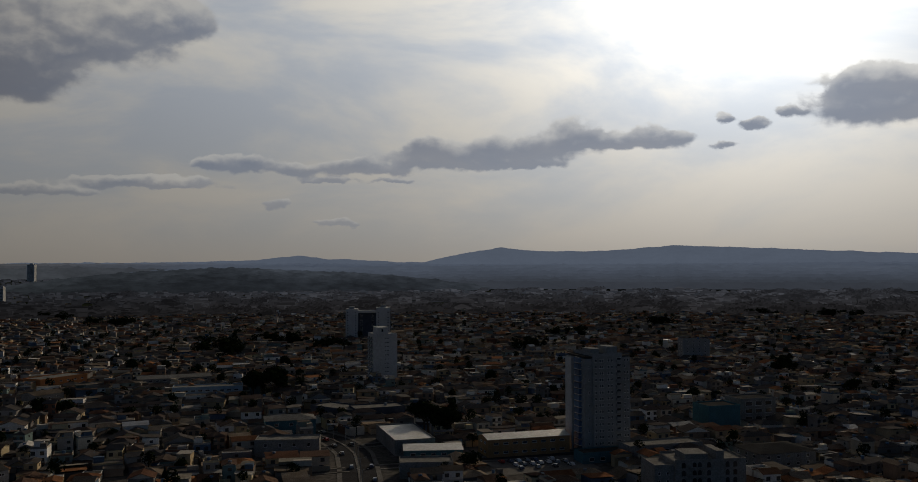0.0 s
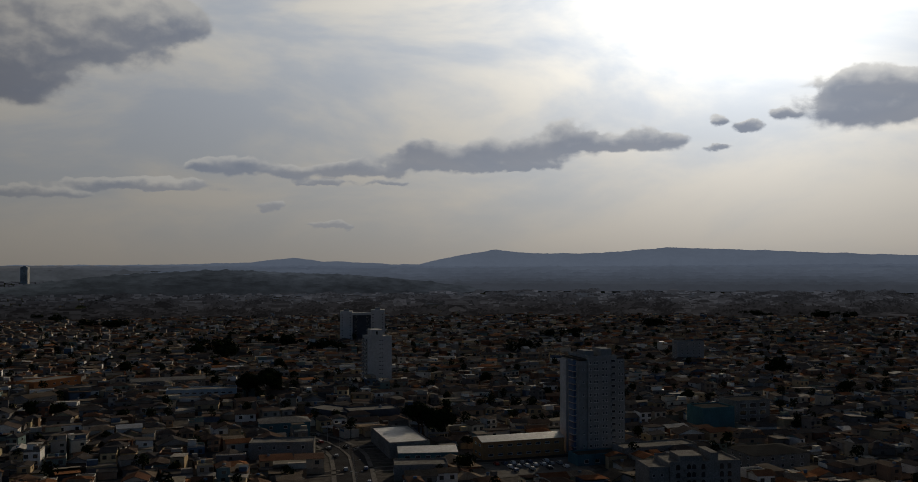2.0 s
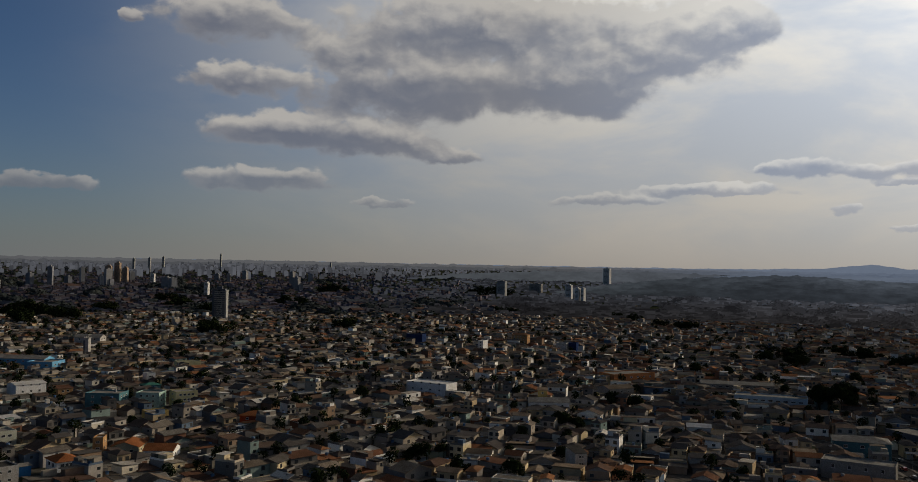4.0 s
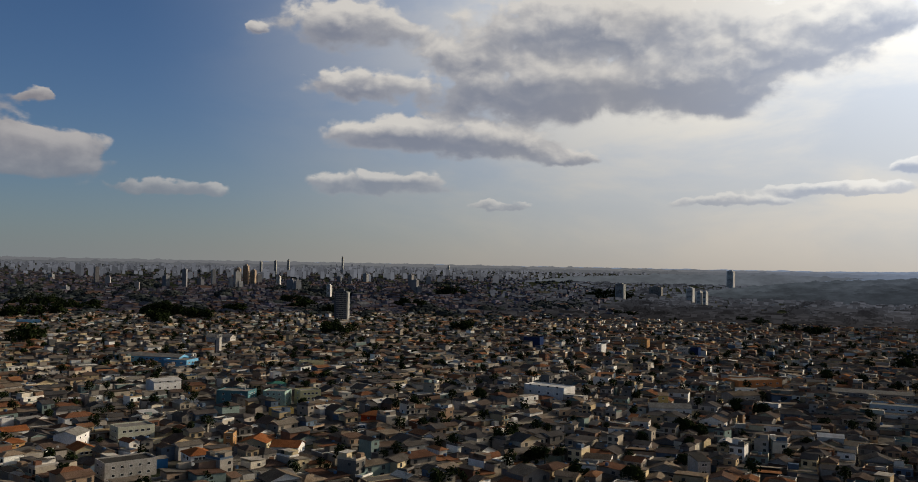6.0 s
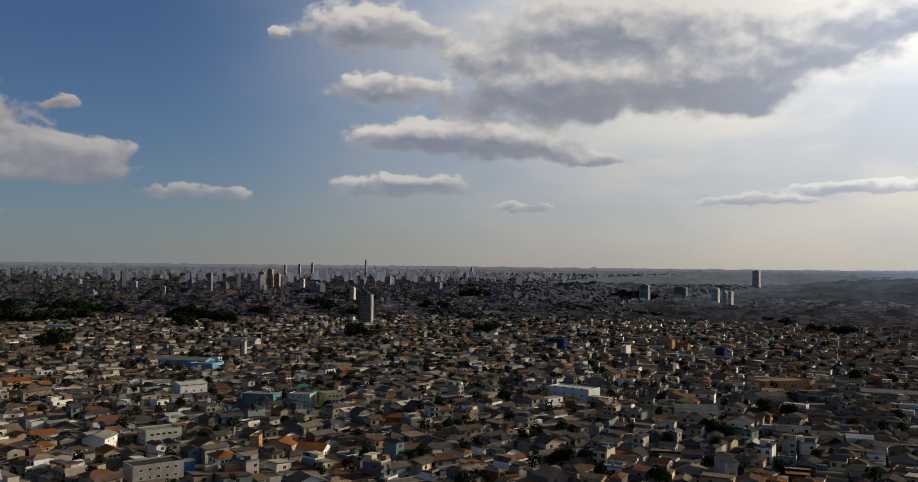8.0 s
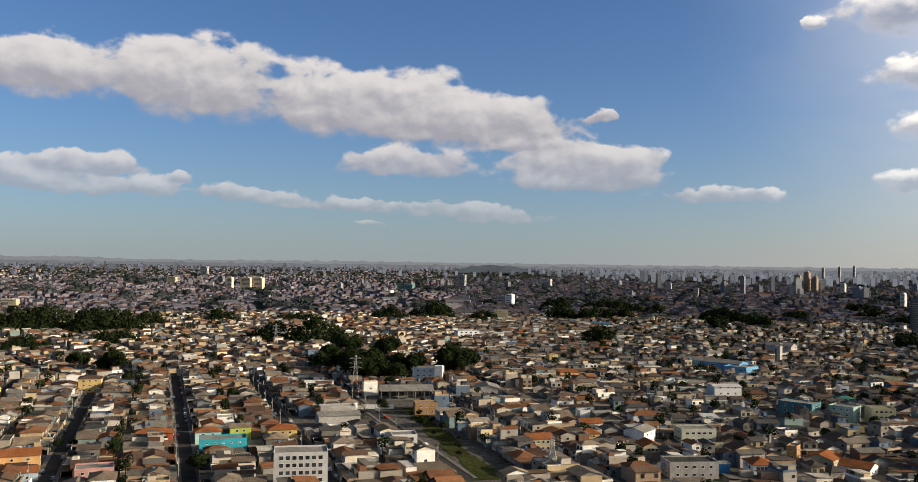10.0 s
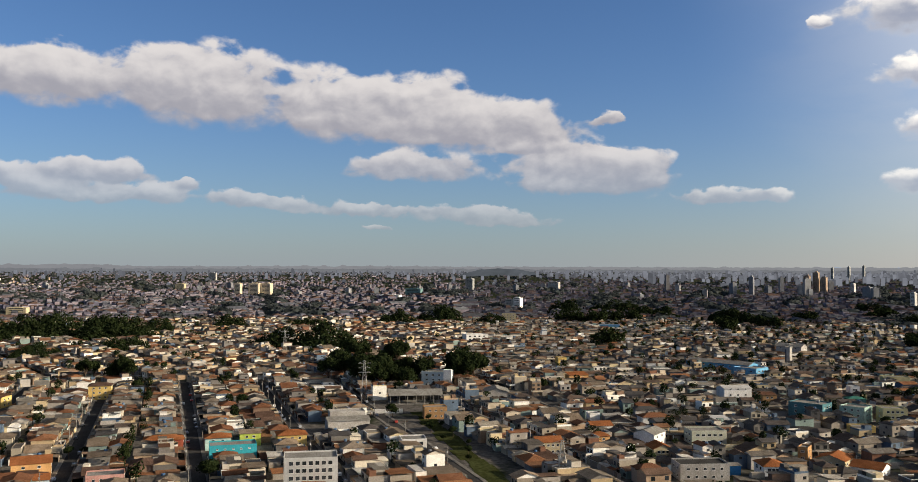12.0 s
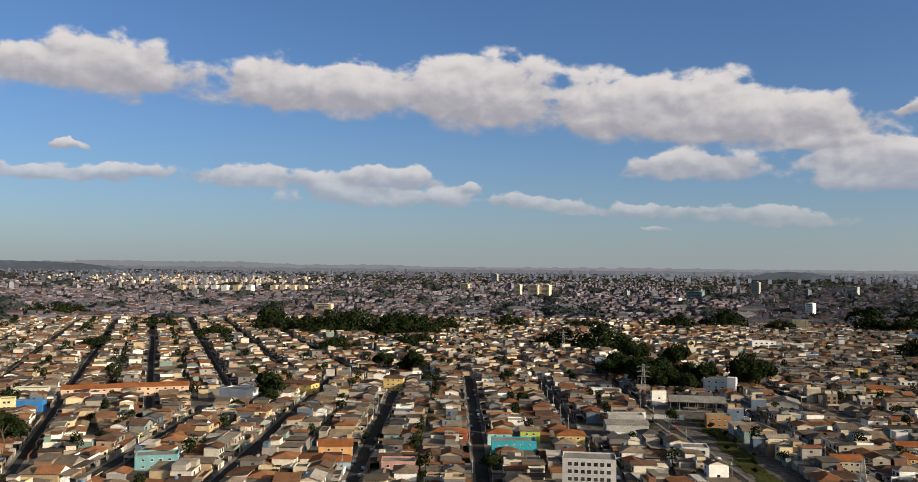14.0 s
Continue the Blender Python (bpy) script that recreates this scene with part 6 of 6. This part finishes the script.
for _ in range(650):
    a, seen = rnd.gauss(112.5, 3.6), rnd.uniform(4300, 7000)
    r = NEAR + STRETCH * math.log(seen / NEAR)
    x, y = spot(a, r)
    q = max(r / seen, .25)
    w, d, h = rnd.uniform(8, 18), rnd.uniform(8, 14), rnd.choice((5, 6, 7, 9, 12, 16))
    turned(hill_town, x, y, height(x, y), rnd.uniform(0, 90), q, Shape().box(-w / 2, w / 2, -d / 2, d / 2, -4, h).box(-w / 5, w / 5, -d / 5, d / 5, h, h + 2))
tagged(new("hill_town", hill_town.mesh("hill_town", hill_wall)), "beige sunlit houses crowded over a distant hill", "houses", kind="stuff")
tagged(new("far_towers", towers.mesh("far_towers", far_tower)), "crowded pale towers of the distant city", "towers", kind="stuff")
# the farthest towers emit a painted haze grey
structure("backdrop_skyline", skyline, haze_glow_material("backdrop_skyline", (.092, .096, .110), True), "hazy skyline of far city towers")


# ---- trees ----
def clump(s, cx, cy, cz, rx, ry, rz, n, size, rnd):
    """Leaf sprays all over a lump of the crown."""
    for _ in range(n):
        v = Vector((rnd.gauss(0, 1), rnd.gauss(0, 1), rnd.gauss(0, 1) * .9 + .25)).normalized() * rnd.uniform(.72, 1.08)
        p = Vector((cx + v.x * rx, cy + v.y * ry, cz + v.z * rz))
        nrm = (v + Vector((rnd.uniform(-.7, .7), rnd.uniform(-.7, .7), rnd.uniform(-.5, .8)))).normalized()
        a = nrm.orthogonal().normalized() * size * rnd.uniform(.6, 1.3)
        b = nrm.cross(a).normalized() * size * rnd.uniform(.5, 1.0)
        s.put([p - a, p - b * .8, p + a * 1.1, p + b], [(0, 1, 2, 3)])


def tree_shapes(tall, wide, rnd, sprays):
    trunk, crown = Shape(), Shape()
    fork = tall * .38
    lean = (rnd.uniform(-.6, .6), rnd.uniform(-.6, .6))
    trunk.drum(0, 0, -1, fork * .5, tall * .035, tall * .026, 7)
    trunk.bar((0, 0, fork * .45), (lean[0], lean[1], fork), tall * .024, 6)
    lumps = []
    for i in range(rnd.randint(6, 9)):
        a = i * 2.4 + rnd.uniform(-.4, .4)
        rr = wide * rnd.uniform(.25, .62)
        lumps.append((lean[0] + rr * math.cos(a), lean[1] + rr * math.sin(a), tall * rnd.uniform(.5, .78), wide * rnd.uniform(.32, .5)))
    lumps.append((lean[0], lean[1], tall * .8, wide * .5))
    for x, y, z, q in lumps:
        trunk.bar((lean[0], lean[1], fork * .95), (x, y, z), tall * .011, 5)
        clump(crown, x, y, z, q, q, q * .75, sprays, wide * .078, rnd)
        core = [(x + q * .62 * math.cos(t) * math.cos(e), y + q * .62 * math.sin(t) * math.cos(e), z + q * .5 * math.sin(e)) for e in (-.9, 0, .9) for t in (0, 1.26, 2.51, 3.77, 5.03)]
        crown.put(core, [(i + 5 * k, (i + 1) % 5 + 5 * k, (i + 1) % 5 + 5 * k + 5, i + 5 * k + 5) for k in range(2) for i in range(5)] + [(4, 3, 2, 1, 0), (10, 11, 12, 13, 14)])
    return trunk, crown


rnd = random.Random(77)
tree_models = []
for tall, wide in ((11, 6.0), (9, 5.2), (14, 7.0), (7, 3.8), (12, 4.6), (6, 3.2)):
    trunk, crown = tree_shapes(tall, wide, rnd, 150)
    tree_models.append((trunk.mesh("trunk", bark), crown.mesh("crown", leaves), tall, wide))


def plant(x, y, which, size=1.0, label="leafy dark green tree among the houses"):
    tm, cm, tall, wide = tree_models[which]
    t = thing("tree", label, "tree", Matrix.LocRotScale((x, y, height(x, y)), Euler((0, 0, rnd.uniform(0, 6.28))), (size, size, size * rnd.uniform(.9, 1.1))), "trees of the town")
    part("trunk", tm, bark, t)
    part("crown", cm, leaves, t)


copse = Shape()


def grove(x, y, rx, ry, n, sizes=(1.15, 1.75), label="tall dark green tree in a dense grove"):
    if math.hypot(x, y) > 880:
        for _ in range(int(n * 1.6)):
            a, q, s = rnd.uniform(0, 6.28), math.sqrt(rnd.random()), rnd.uniform(*sizes)
            px, py = x + rx * q * math.cos(a), y + ry * q * math.sin(a)
            for _ in range(5):
                clump(copse, px + rnd.uniform(-4, 4) * s, py + rnd.uniform(-4, 4) * s, rnd.uniform(4, 10) * s, 3.4 * s, 3.4 * s, 2.8 * s, 46, .85 * s, rnd)
        return
    for _ in range(n):
        a, q = rnd.uniform(0, 6.28), math.sqrt(rnd.random())
        plant(x + rx * q * math.cos(a), y + ry * q * math.sin(a), rnd.choice((0, 1, 2, 2, 4)), rnd.uniform(*sizes), label)


def wood_rise(a, r, half, tall):
    """A wood that climbs a low rise: crowns heaped up over each other towards its middle and back."""
    size = max(2.4, tall * .19)
    c, n = math.cos(radians(a)), math.sin(radians(a))
    for _ in range(int(14 + half * tall / size ** 2 * 2.2)):
        u = rnd.uniform(-1, 1)
        dome = (1 - u * u) ** .42 * (.82 + .36 * noise.noise(Vector((u * half * .11, a, 1.0))))
        up = rnd.random()
        x, y = spot(a, r + up * tall * .7)
        s = size * rnd.uniform(.7, 1.3)
        clump(copse, x + u * half * c, y + u * half * n, height(x, y) + max(size * .4, dome * tall * up - s * .6), s * 1.2, s * 1.2, s * .95, 80, s * .22, rnd)


GROVES = [(-131, 600, 20, 14, 9), (-9, 459, 12, 9, 5), (-192, 959, 34, 14, 9), (-233, 896, 26, 12, 6), (125, 1022, 22, 10, 5), (-825, 682, 22, 14, 5), (-640, 84, 14, 18, 12), (-672, 100, 12, 22, 9), (-668, 143, 9, 10, 9),
          (-832, 77, 12, 12, 5), (-725, 65, 14, 14, 6), (-710, -110, 10, 30, 6), (-1331, 467, 20, 34, 9), (-1326, 544, 16, 24, 7), (-1121, 611, 22, 14, 6), (-1148, 689, 16, 16, 5), (-1261, 825, 16, 16, 5), (-1312, 990, 16, 46, 9),
          (-1161, 947, 14, 20, 5), (-934, 368, 10, 10, 3), (-922, 361, 12, 12, 3), (-1286, 703, 10, 22, 6), (-1464, 657, 30, 40, 9), (-854, 1359, 30, 14, 6), (-619, 1364, 26, 12, 5), (-770, 839, 14, 12, 3), (-1309, 493, 14, 16, 4),
          (-221, 830, 20, 10, 5), (-132, 894, 22, 10, 5), (68, 888, 16, 8, 3), (474, 1400, 26, 12, 6), (585, 1376, 50, 14, 12), (255, 698, 10, 8, 3), (265, 1202, 24, 12, 5), (-473, 1230, 40, 14, 9), (97, 556, 8, 6, 2),
          (-690, 66, 22, 24, 10), (-760, 95, 14, 18, 5), (-542, -175, 6, 6, 2), (-396, -251, 7, 7, 2)]
for x, y, rx, ry, n in GROVES:
    grove(x, y, rx, ry, n, (1.3, 1.9) if polar(x, y)[0] > 34 else (.95, 1.35))
for a, seen, half, tall in RISES:
    r = seen if seen < NEAR else NEAR + STRETCH * math.log(seen / NEAR)
    q = r / seen
    wood_rise(a, r, half * q * 1.05, tall * q * 1.25)
for x, y, i, q in ((-225, 415, 0, 1.2), (-219, 420, 1, 1.1), (-240, 508, 0, 1.1), (-232, 512, 1, 1.2), (-226, 516, 1, 1.0), (-245, 515, 3, 1.2), (-227, 381, 5, 1.0), (-184, 409, 5, 1.1), (-172, 442, 5, 1.1), (-258, 702, 0, 1.2), (-236, 712, 1, 1.2), (256, 577, 4, 1.2)):
    plant(x, y, i, q)
for x, y, i, q in ((-376, -24, 0, 1.0), (-436, -90, 5, 1.0), (-440, -84, 5, .8), (-520, 70, 1, .9), (-470, 84, 3, 1.0), (-455, 93, 5, 1.0), (-410, 91, 5, .8), (-480, 92, 5, .7), (-430, 96, 5, .6), (-395, 88, 5, .6), (-445, 86, 5, .55), (-500, 88, 5, .8)):
    plant(x, y, i, q)
for x, y in ((-354, 268), (-358, 273), (-398, 230)):
    plant(x, y, 5, .9)
for i in range(130):
    x, y, rot, r, w = rnd.choice(lots[:3500] if i < 80 else north_lots)
    plant(x + 6 * math.cos(radians(rot + 90)), y + 6 * math.sin(radians(rot + 90)), rnd.choice((3, 5, 5, 1)), rnd.uniform(.7, 1.1))

yard = Shape()
# yard trees, with extra ones between 34 and 72 degrees to imitate cloud shade
for x, y, rot, r, w in rnd.sample(lots, 1300) + rnd.sample([q for q in lots if 34 < polar(q[0], q[1])[0] < 72], 1100) + rnd.sample(north_lots, 700) + rnd.sample([q for q in lots if polar(q[0], q[1])[0] > 92], 350):
    s = rnd.uniform(.6, 1.5)
    px, py = x + 8.5 * math.cos(radians(rot + 90)), y + 8.5 * math.sin(radians(rot + 90))
    yard.bar((px, py, -.2), (px, py, 1.0 + 3.6 * s), .16 * s, 5)
    for _ in range(3):
        clump(yard, px + rnd.uniform(-1.2, 1.2), py + rnd.uniform(-1.2, 1.2), 1.0 + rnd.uniform(3.2, 5.6) * s, 1.75 * s, 1.75 * s, 1.6 * s, 46, .48 * s, rnd)
tagged(new("yard_trees", yard.mesh("yard_trees", leaves)), "small dark trees in the back yards", "trees", kind="stuff")
tagged(new("copse", copse.mesh("copse", leaves)), "dense dark copses on the slopes", "woods", kind="stuff")

# woods in the distance, leaf sprays over low lumps
n = 0
while n < 2700:
    a = rnd.uniform(AZ0, AZ1)
    r = 1450 + 2900 * rnd.random()
    seen = seen_range(r)
    if a < 27 and r > 2240 or wooded(a, seen) < (.04 if rnd.random() < .35 else .20):
        continue
    n += 1
    x, y = spot(a, r)
    q = max(r / seen, .3)
    s = rnd.uniform(9, 20) * q
    z = height(x, y)
    # trees on the sun's side get the emitted haze colour
    trees = haze_painted_woods if a < 34 else woods
    clump(trees, x, y, z + s * .25, s * 1.3, s * 1.3, s * rnd.uniform(.4, .6), 48, s * .2, rnd)
    ring = [(x + s * q2 * math.cos(t), y + s * q2 * math.sin(t), z + s * up) for q2, up in ((1.35, -.2), (1.05, .35), (.5, .62)) for t in (0, 1.05, 2.09, 3.14, 4.19, 5.24)]
    trees.put(ring, [(i + 6 * e, (i + 1) % 6 + 6 * e, (i + 1) % 6 + 6 * e + 6, i + 6 * e + 6) for e in range(2) for i in range(6)] + [(12, 13, 14, 15, 16, 17)])
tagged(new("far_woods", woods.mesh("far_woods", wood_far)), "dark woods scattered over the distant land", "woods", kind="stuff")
structure("backdrop_far_trees", haze_painted_woods, haze_glow_town_material("backdrop_far_trees", .6), "dark trees of the distant town behind blue-grey haze")


# ---- pylons, poles and cars ----
def pylon(x, y, rot, tall):
    t = thing("power_pylon", "steel lattice power pylon with three cross arms", "pylon", pose(x, y, 0, 0, 0, rot), "power pylons")
    half = lambda z: 1.7 * (1 - z / tall) + .4
    for sx, sy in ((1, 1), (-1, 1), (-1, -1), (1, -1)):
        part("leg", Shape().bar((sx * half(0), sy * half(0), -.5), (sx * .4, sy * .4, tall), .11), steel, t)
    br = Shape()
    levels = [tall * (1 - .86 ** i) / (1 - .86 ** 11) for i in range(12)]
    for z0, z1 in zip(levels, levels[1:]):
        a, b = half(z0), half(z1)
        for (x0, y0), (x1, y1) in (((1, 1), (-1, 1)), ((-1, 1), (-1, -1)), ((-1, -1), (1, -1)), ((1, -1), (1, 1))):
            br.bar((x0 * a, y0 * a, z0), (x1 * b, y1 * b, z1), .06).bar((x1 * a, y1 * a, z0), (x0 * b, y0 * b, z1), .06)
    part("bracing", br, steel, t)
    for z in (.68, .80, .92):
        part("cross_arm", Shape().bar((-4.2, 0, tall * z), (4.2, 0, tall * z), .14).bar((-4.2, 0, tall * z), (0, 0, tall * z + 1.4), .09).bar((4.2, 0, tall * z), (0, 0, tall * z + 1.4), .09), steel, t)


pylon(-595, 61, 90, 26)
pylon(-898, 13, 90, 26)
pylon(-352, 118, 80, 17)

body = Shape().put([(-2.1, -.85, .35), (2.1, -.85, .35), (2.1, .85, .35), (-2.1, .85, .35), (-2.1, -.85, .85), (2.05, -.85, .75), (2.05, .85, .75), (-2.1, .85, .85),
                    (-1.6, -.7, 1.45), (.35, -.7, 1.45), (.35, .7, 1.45), (-1.6, .7, 1.45), (-2.0, -.8, .9), (1.15, -.8, .86), (1.15, .8, .86), (-2.0, .8, .9)],
                   [(3, 2, 1, 0), (0, 1, 5, 4), (1, 2, 6, 5), (2, 3, 7, 6), (3, 0, 4, 7), (4, 5, 6, 7), (8, 9, 10, 11), (12, 13, 9, 8), (14, 15, 11, 10), (13, 14, 10, 9), (15, 12, 8, 11)]).mesh("body", car_paint)
screen = Shape().put([(1.12, -.7, .9), (1.12, .7, .9), (.42, .62, 1.40), (.42, -.62, 1.40)], [(0, 1, 2, 3)]).put([(-.9, -.83, .92), (.6, -.83, .92), (.25, -.735, 1.36), (-.9, -.735, 1.36)], [(0, 1, 2, 3)]).put([(-.9, .83, .92), (.6, .83, .92), (.25, .735, 1.36), (-.9, .735, 1.36)], [(3, 2, 1, 0)]).mesh("windows", glass)
wheel = Shape()
ring = [(.32 * math.cos(i * math.pi / 5), .32 * math.sin(i * math.pi / 5)) for i in range(10)]
wheel.put([(a, -.1, b) for a, b in ring] + [(a, .1, b) for a, b in ring], [tuple(range(10)), tuple(range(19, 9, -1))] + [((i + 1) % 10, i, i + 10, (i + 1) % 10 + 10) for i in range(10)])
wheel = wheel.mesh("wheel", tyre)
car = None


def park(x, y, rot):
    global car
    m = pose(x, y, .06, 0, 0, rot)
    if car is None:
        car = thing("car", "small hatchback car standing on the asphalt", "car", m, "cars of the town")
        part("body", body, car_paint, car)
        part("window_glass", screen, glass, car)
        for a in (-1.3, 1.3):
            for b in (-.8, .8):
                part("wheel", wheel, tyre, car, at=pose(a, b, .32))
    else:
        copy_thing(car, m)


for i in range(8):
    for j in (-6.5, 0.5, 7):
        if rnd.random() < .75:
            u, v = -14 + i * 3.9, j + rnd.uniform(-.3, .3)
            c, n = math.cos(radians(TURN_EAST)), math.sin(radians(TURN_EAST))
            park(34 + u * c - v * n, 390 + u * n + v * c, TURN_EAST + 90 + rnd.uniform(-3, 3))
for i, v in ((1, 5.8), (1, -3), (2, -5.8), (3, 3), (3, -5.6), (4, 5.8), (5, -3), (5, 5.6), (6, 4), (7, -4)):
    x, y = along(AVENUE, v)[i]
    (ax, ay), (bx, by) = AVENUE[i], AVENUE[i + 1]
    park(x, y, math.degrees(math.atan2(by - ay, bx - ax)) + rnd.uniform(-2, 2))
for j in (-2, -1, 0, 1):
    head, (ox, oy), period = 186.3, (-440, -35), 54.0
    c, n = math.cos(radians(head)), math.sin(radians(head))
    for u in range(-80, 240, 13):
        if rnd.random() < .5:
            v = j * period + rnd.choice((-2.6, 2.6))
            x, y = ox + u * c - v * n, oy + u * n + v * c
            if is_free(x, y, 2) and math.hypot(x, y) > 330:
                park(x, y, head)


# ---- street lamps and utility poles ----
def once(made, key, build, m):
    """Builds a thing the first time, and copies it after that."""
    if key in made:
        return copy_thing(made[key], m)
    made[key] = build(m)
    return made[key]


def street_lamp(m):
    t = thing("street_lamp", "grey double-arm street lamp on the avenue", "lamp", m, "street lamps")
    part("pole", Shape().drum(0, 0, 0, 9, .11, .07, 8), steel, t)
    for s in (-1, 1):
        part("arm", Shape().bar((0, 0, 8.9), (s * 1.9, 0, 9.5), .05, 6), steel, t)
        part("lamp_head", Shape().put([(s * 1.7, -.14, 9.42), (s * 2.5, -.14, 9.52), (s * 2.5, .14, 9.52), (s * 1.7, .14, 9.42), (s * 1.8, -.1, 9.58), (s * 2.4, -.08, 9.62), (s * 2.4, .08, 9.62), (s * 1.8, .1, 9.58)],
                                      [(3, 2, 1, 0), (4, 5, 6, 7), (0, 1, 5, 4), (1, 2, 6, 5), (2, 3, 7, 6), (3, 0, 4, 7)]), frame_white, t)
    return t


def utility_pole(m):
    t = thing("utility_pole", "concrete utility pole with a wooden cross arm", "pole", m, "utility poles")
    part("pole", Shape().drum(0, 0, 0, 9.5, .19, .12, 7), concrete, t)
    part("cross_arm", Shape().box(-1.1, 1.1, -.07, .07, 8.7, 8.85), bark, t)
    part("transformer", Shape().drum(.34, 0, 6.9, 7.8, .26, .26, 8, .08), steel, t)
    return t


made = {}
for i in range(1, 9):
    (ax, ay), (bx, by) = AVENUE[i], AVENUE[i + 1]
    once(made, "lamp", street_lamp, pose(ax, ay, .24, 0, 0, math.degrees(math.atan2(by - ay, bx - ax)) - 90))
for j in (-3, -2, -1, 0, 1):
    head, (ox, oy), period = 186.3, (-440, -35), 54.0
    c, n = math.cos(radians(head)), math.sin(radians(head))
    for u in range(-70, 240, 36):
        v = j * period + 4.4
        x, y = ox + u * c - v * n, oy + u * n + v * c
        if is_free(x, y, 1) and math.hypot(x, y) > 340:
            once(made, "pole", utility_pole, pose(x, y, .2, 0, 0, head + 90))
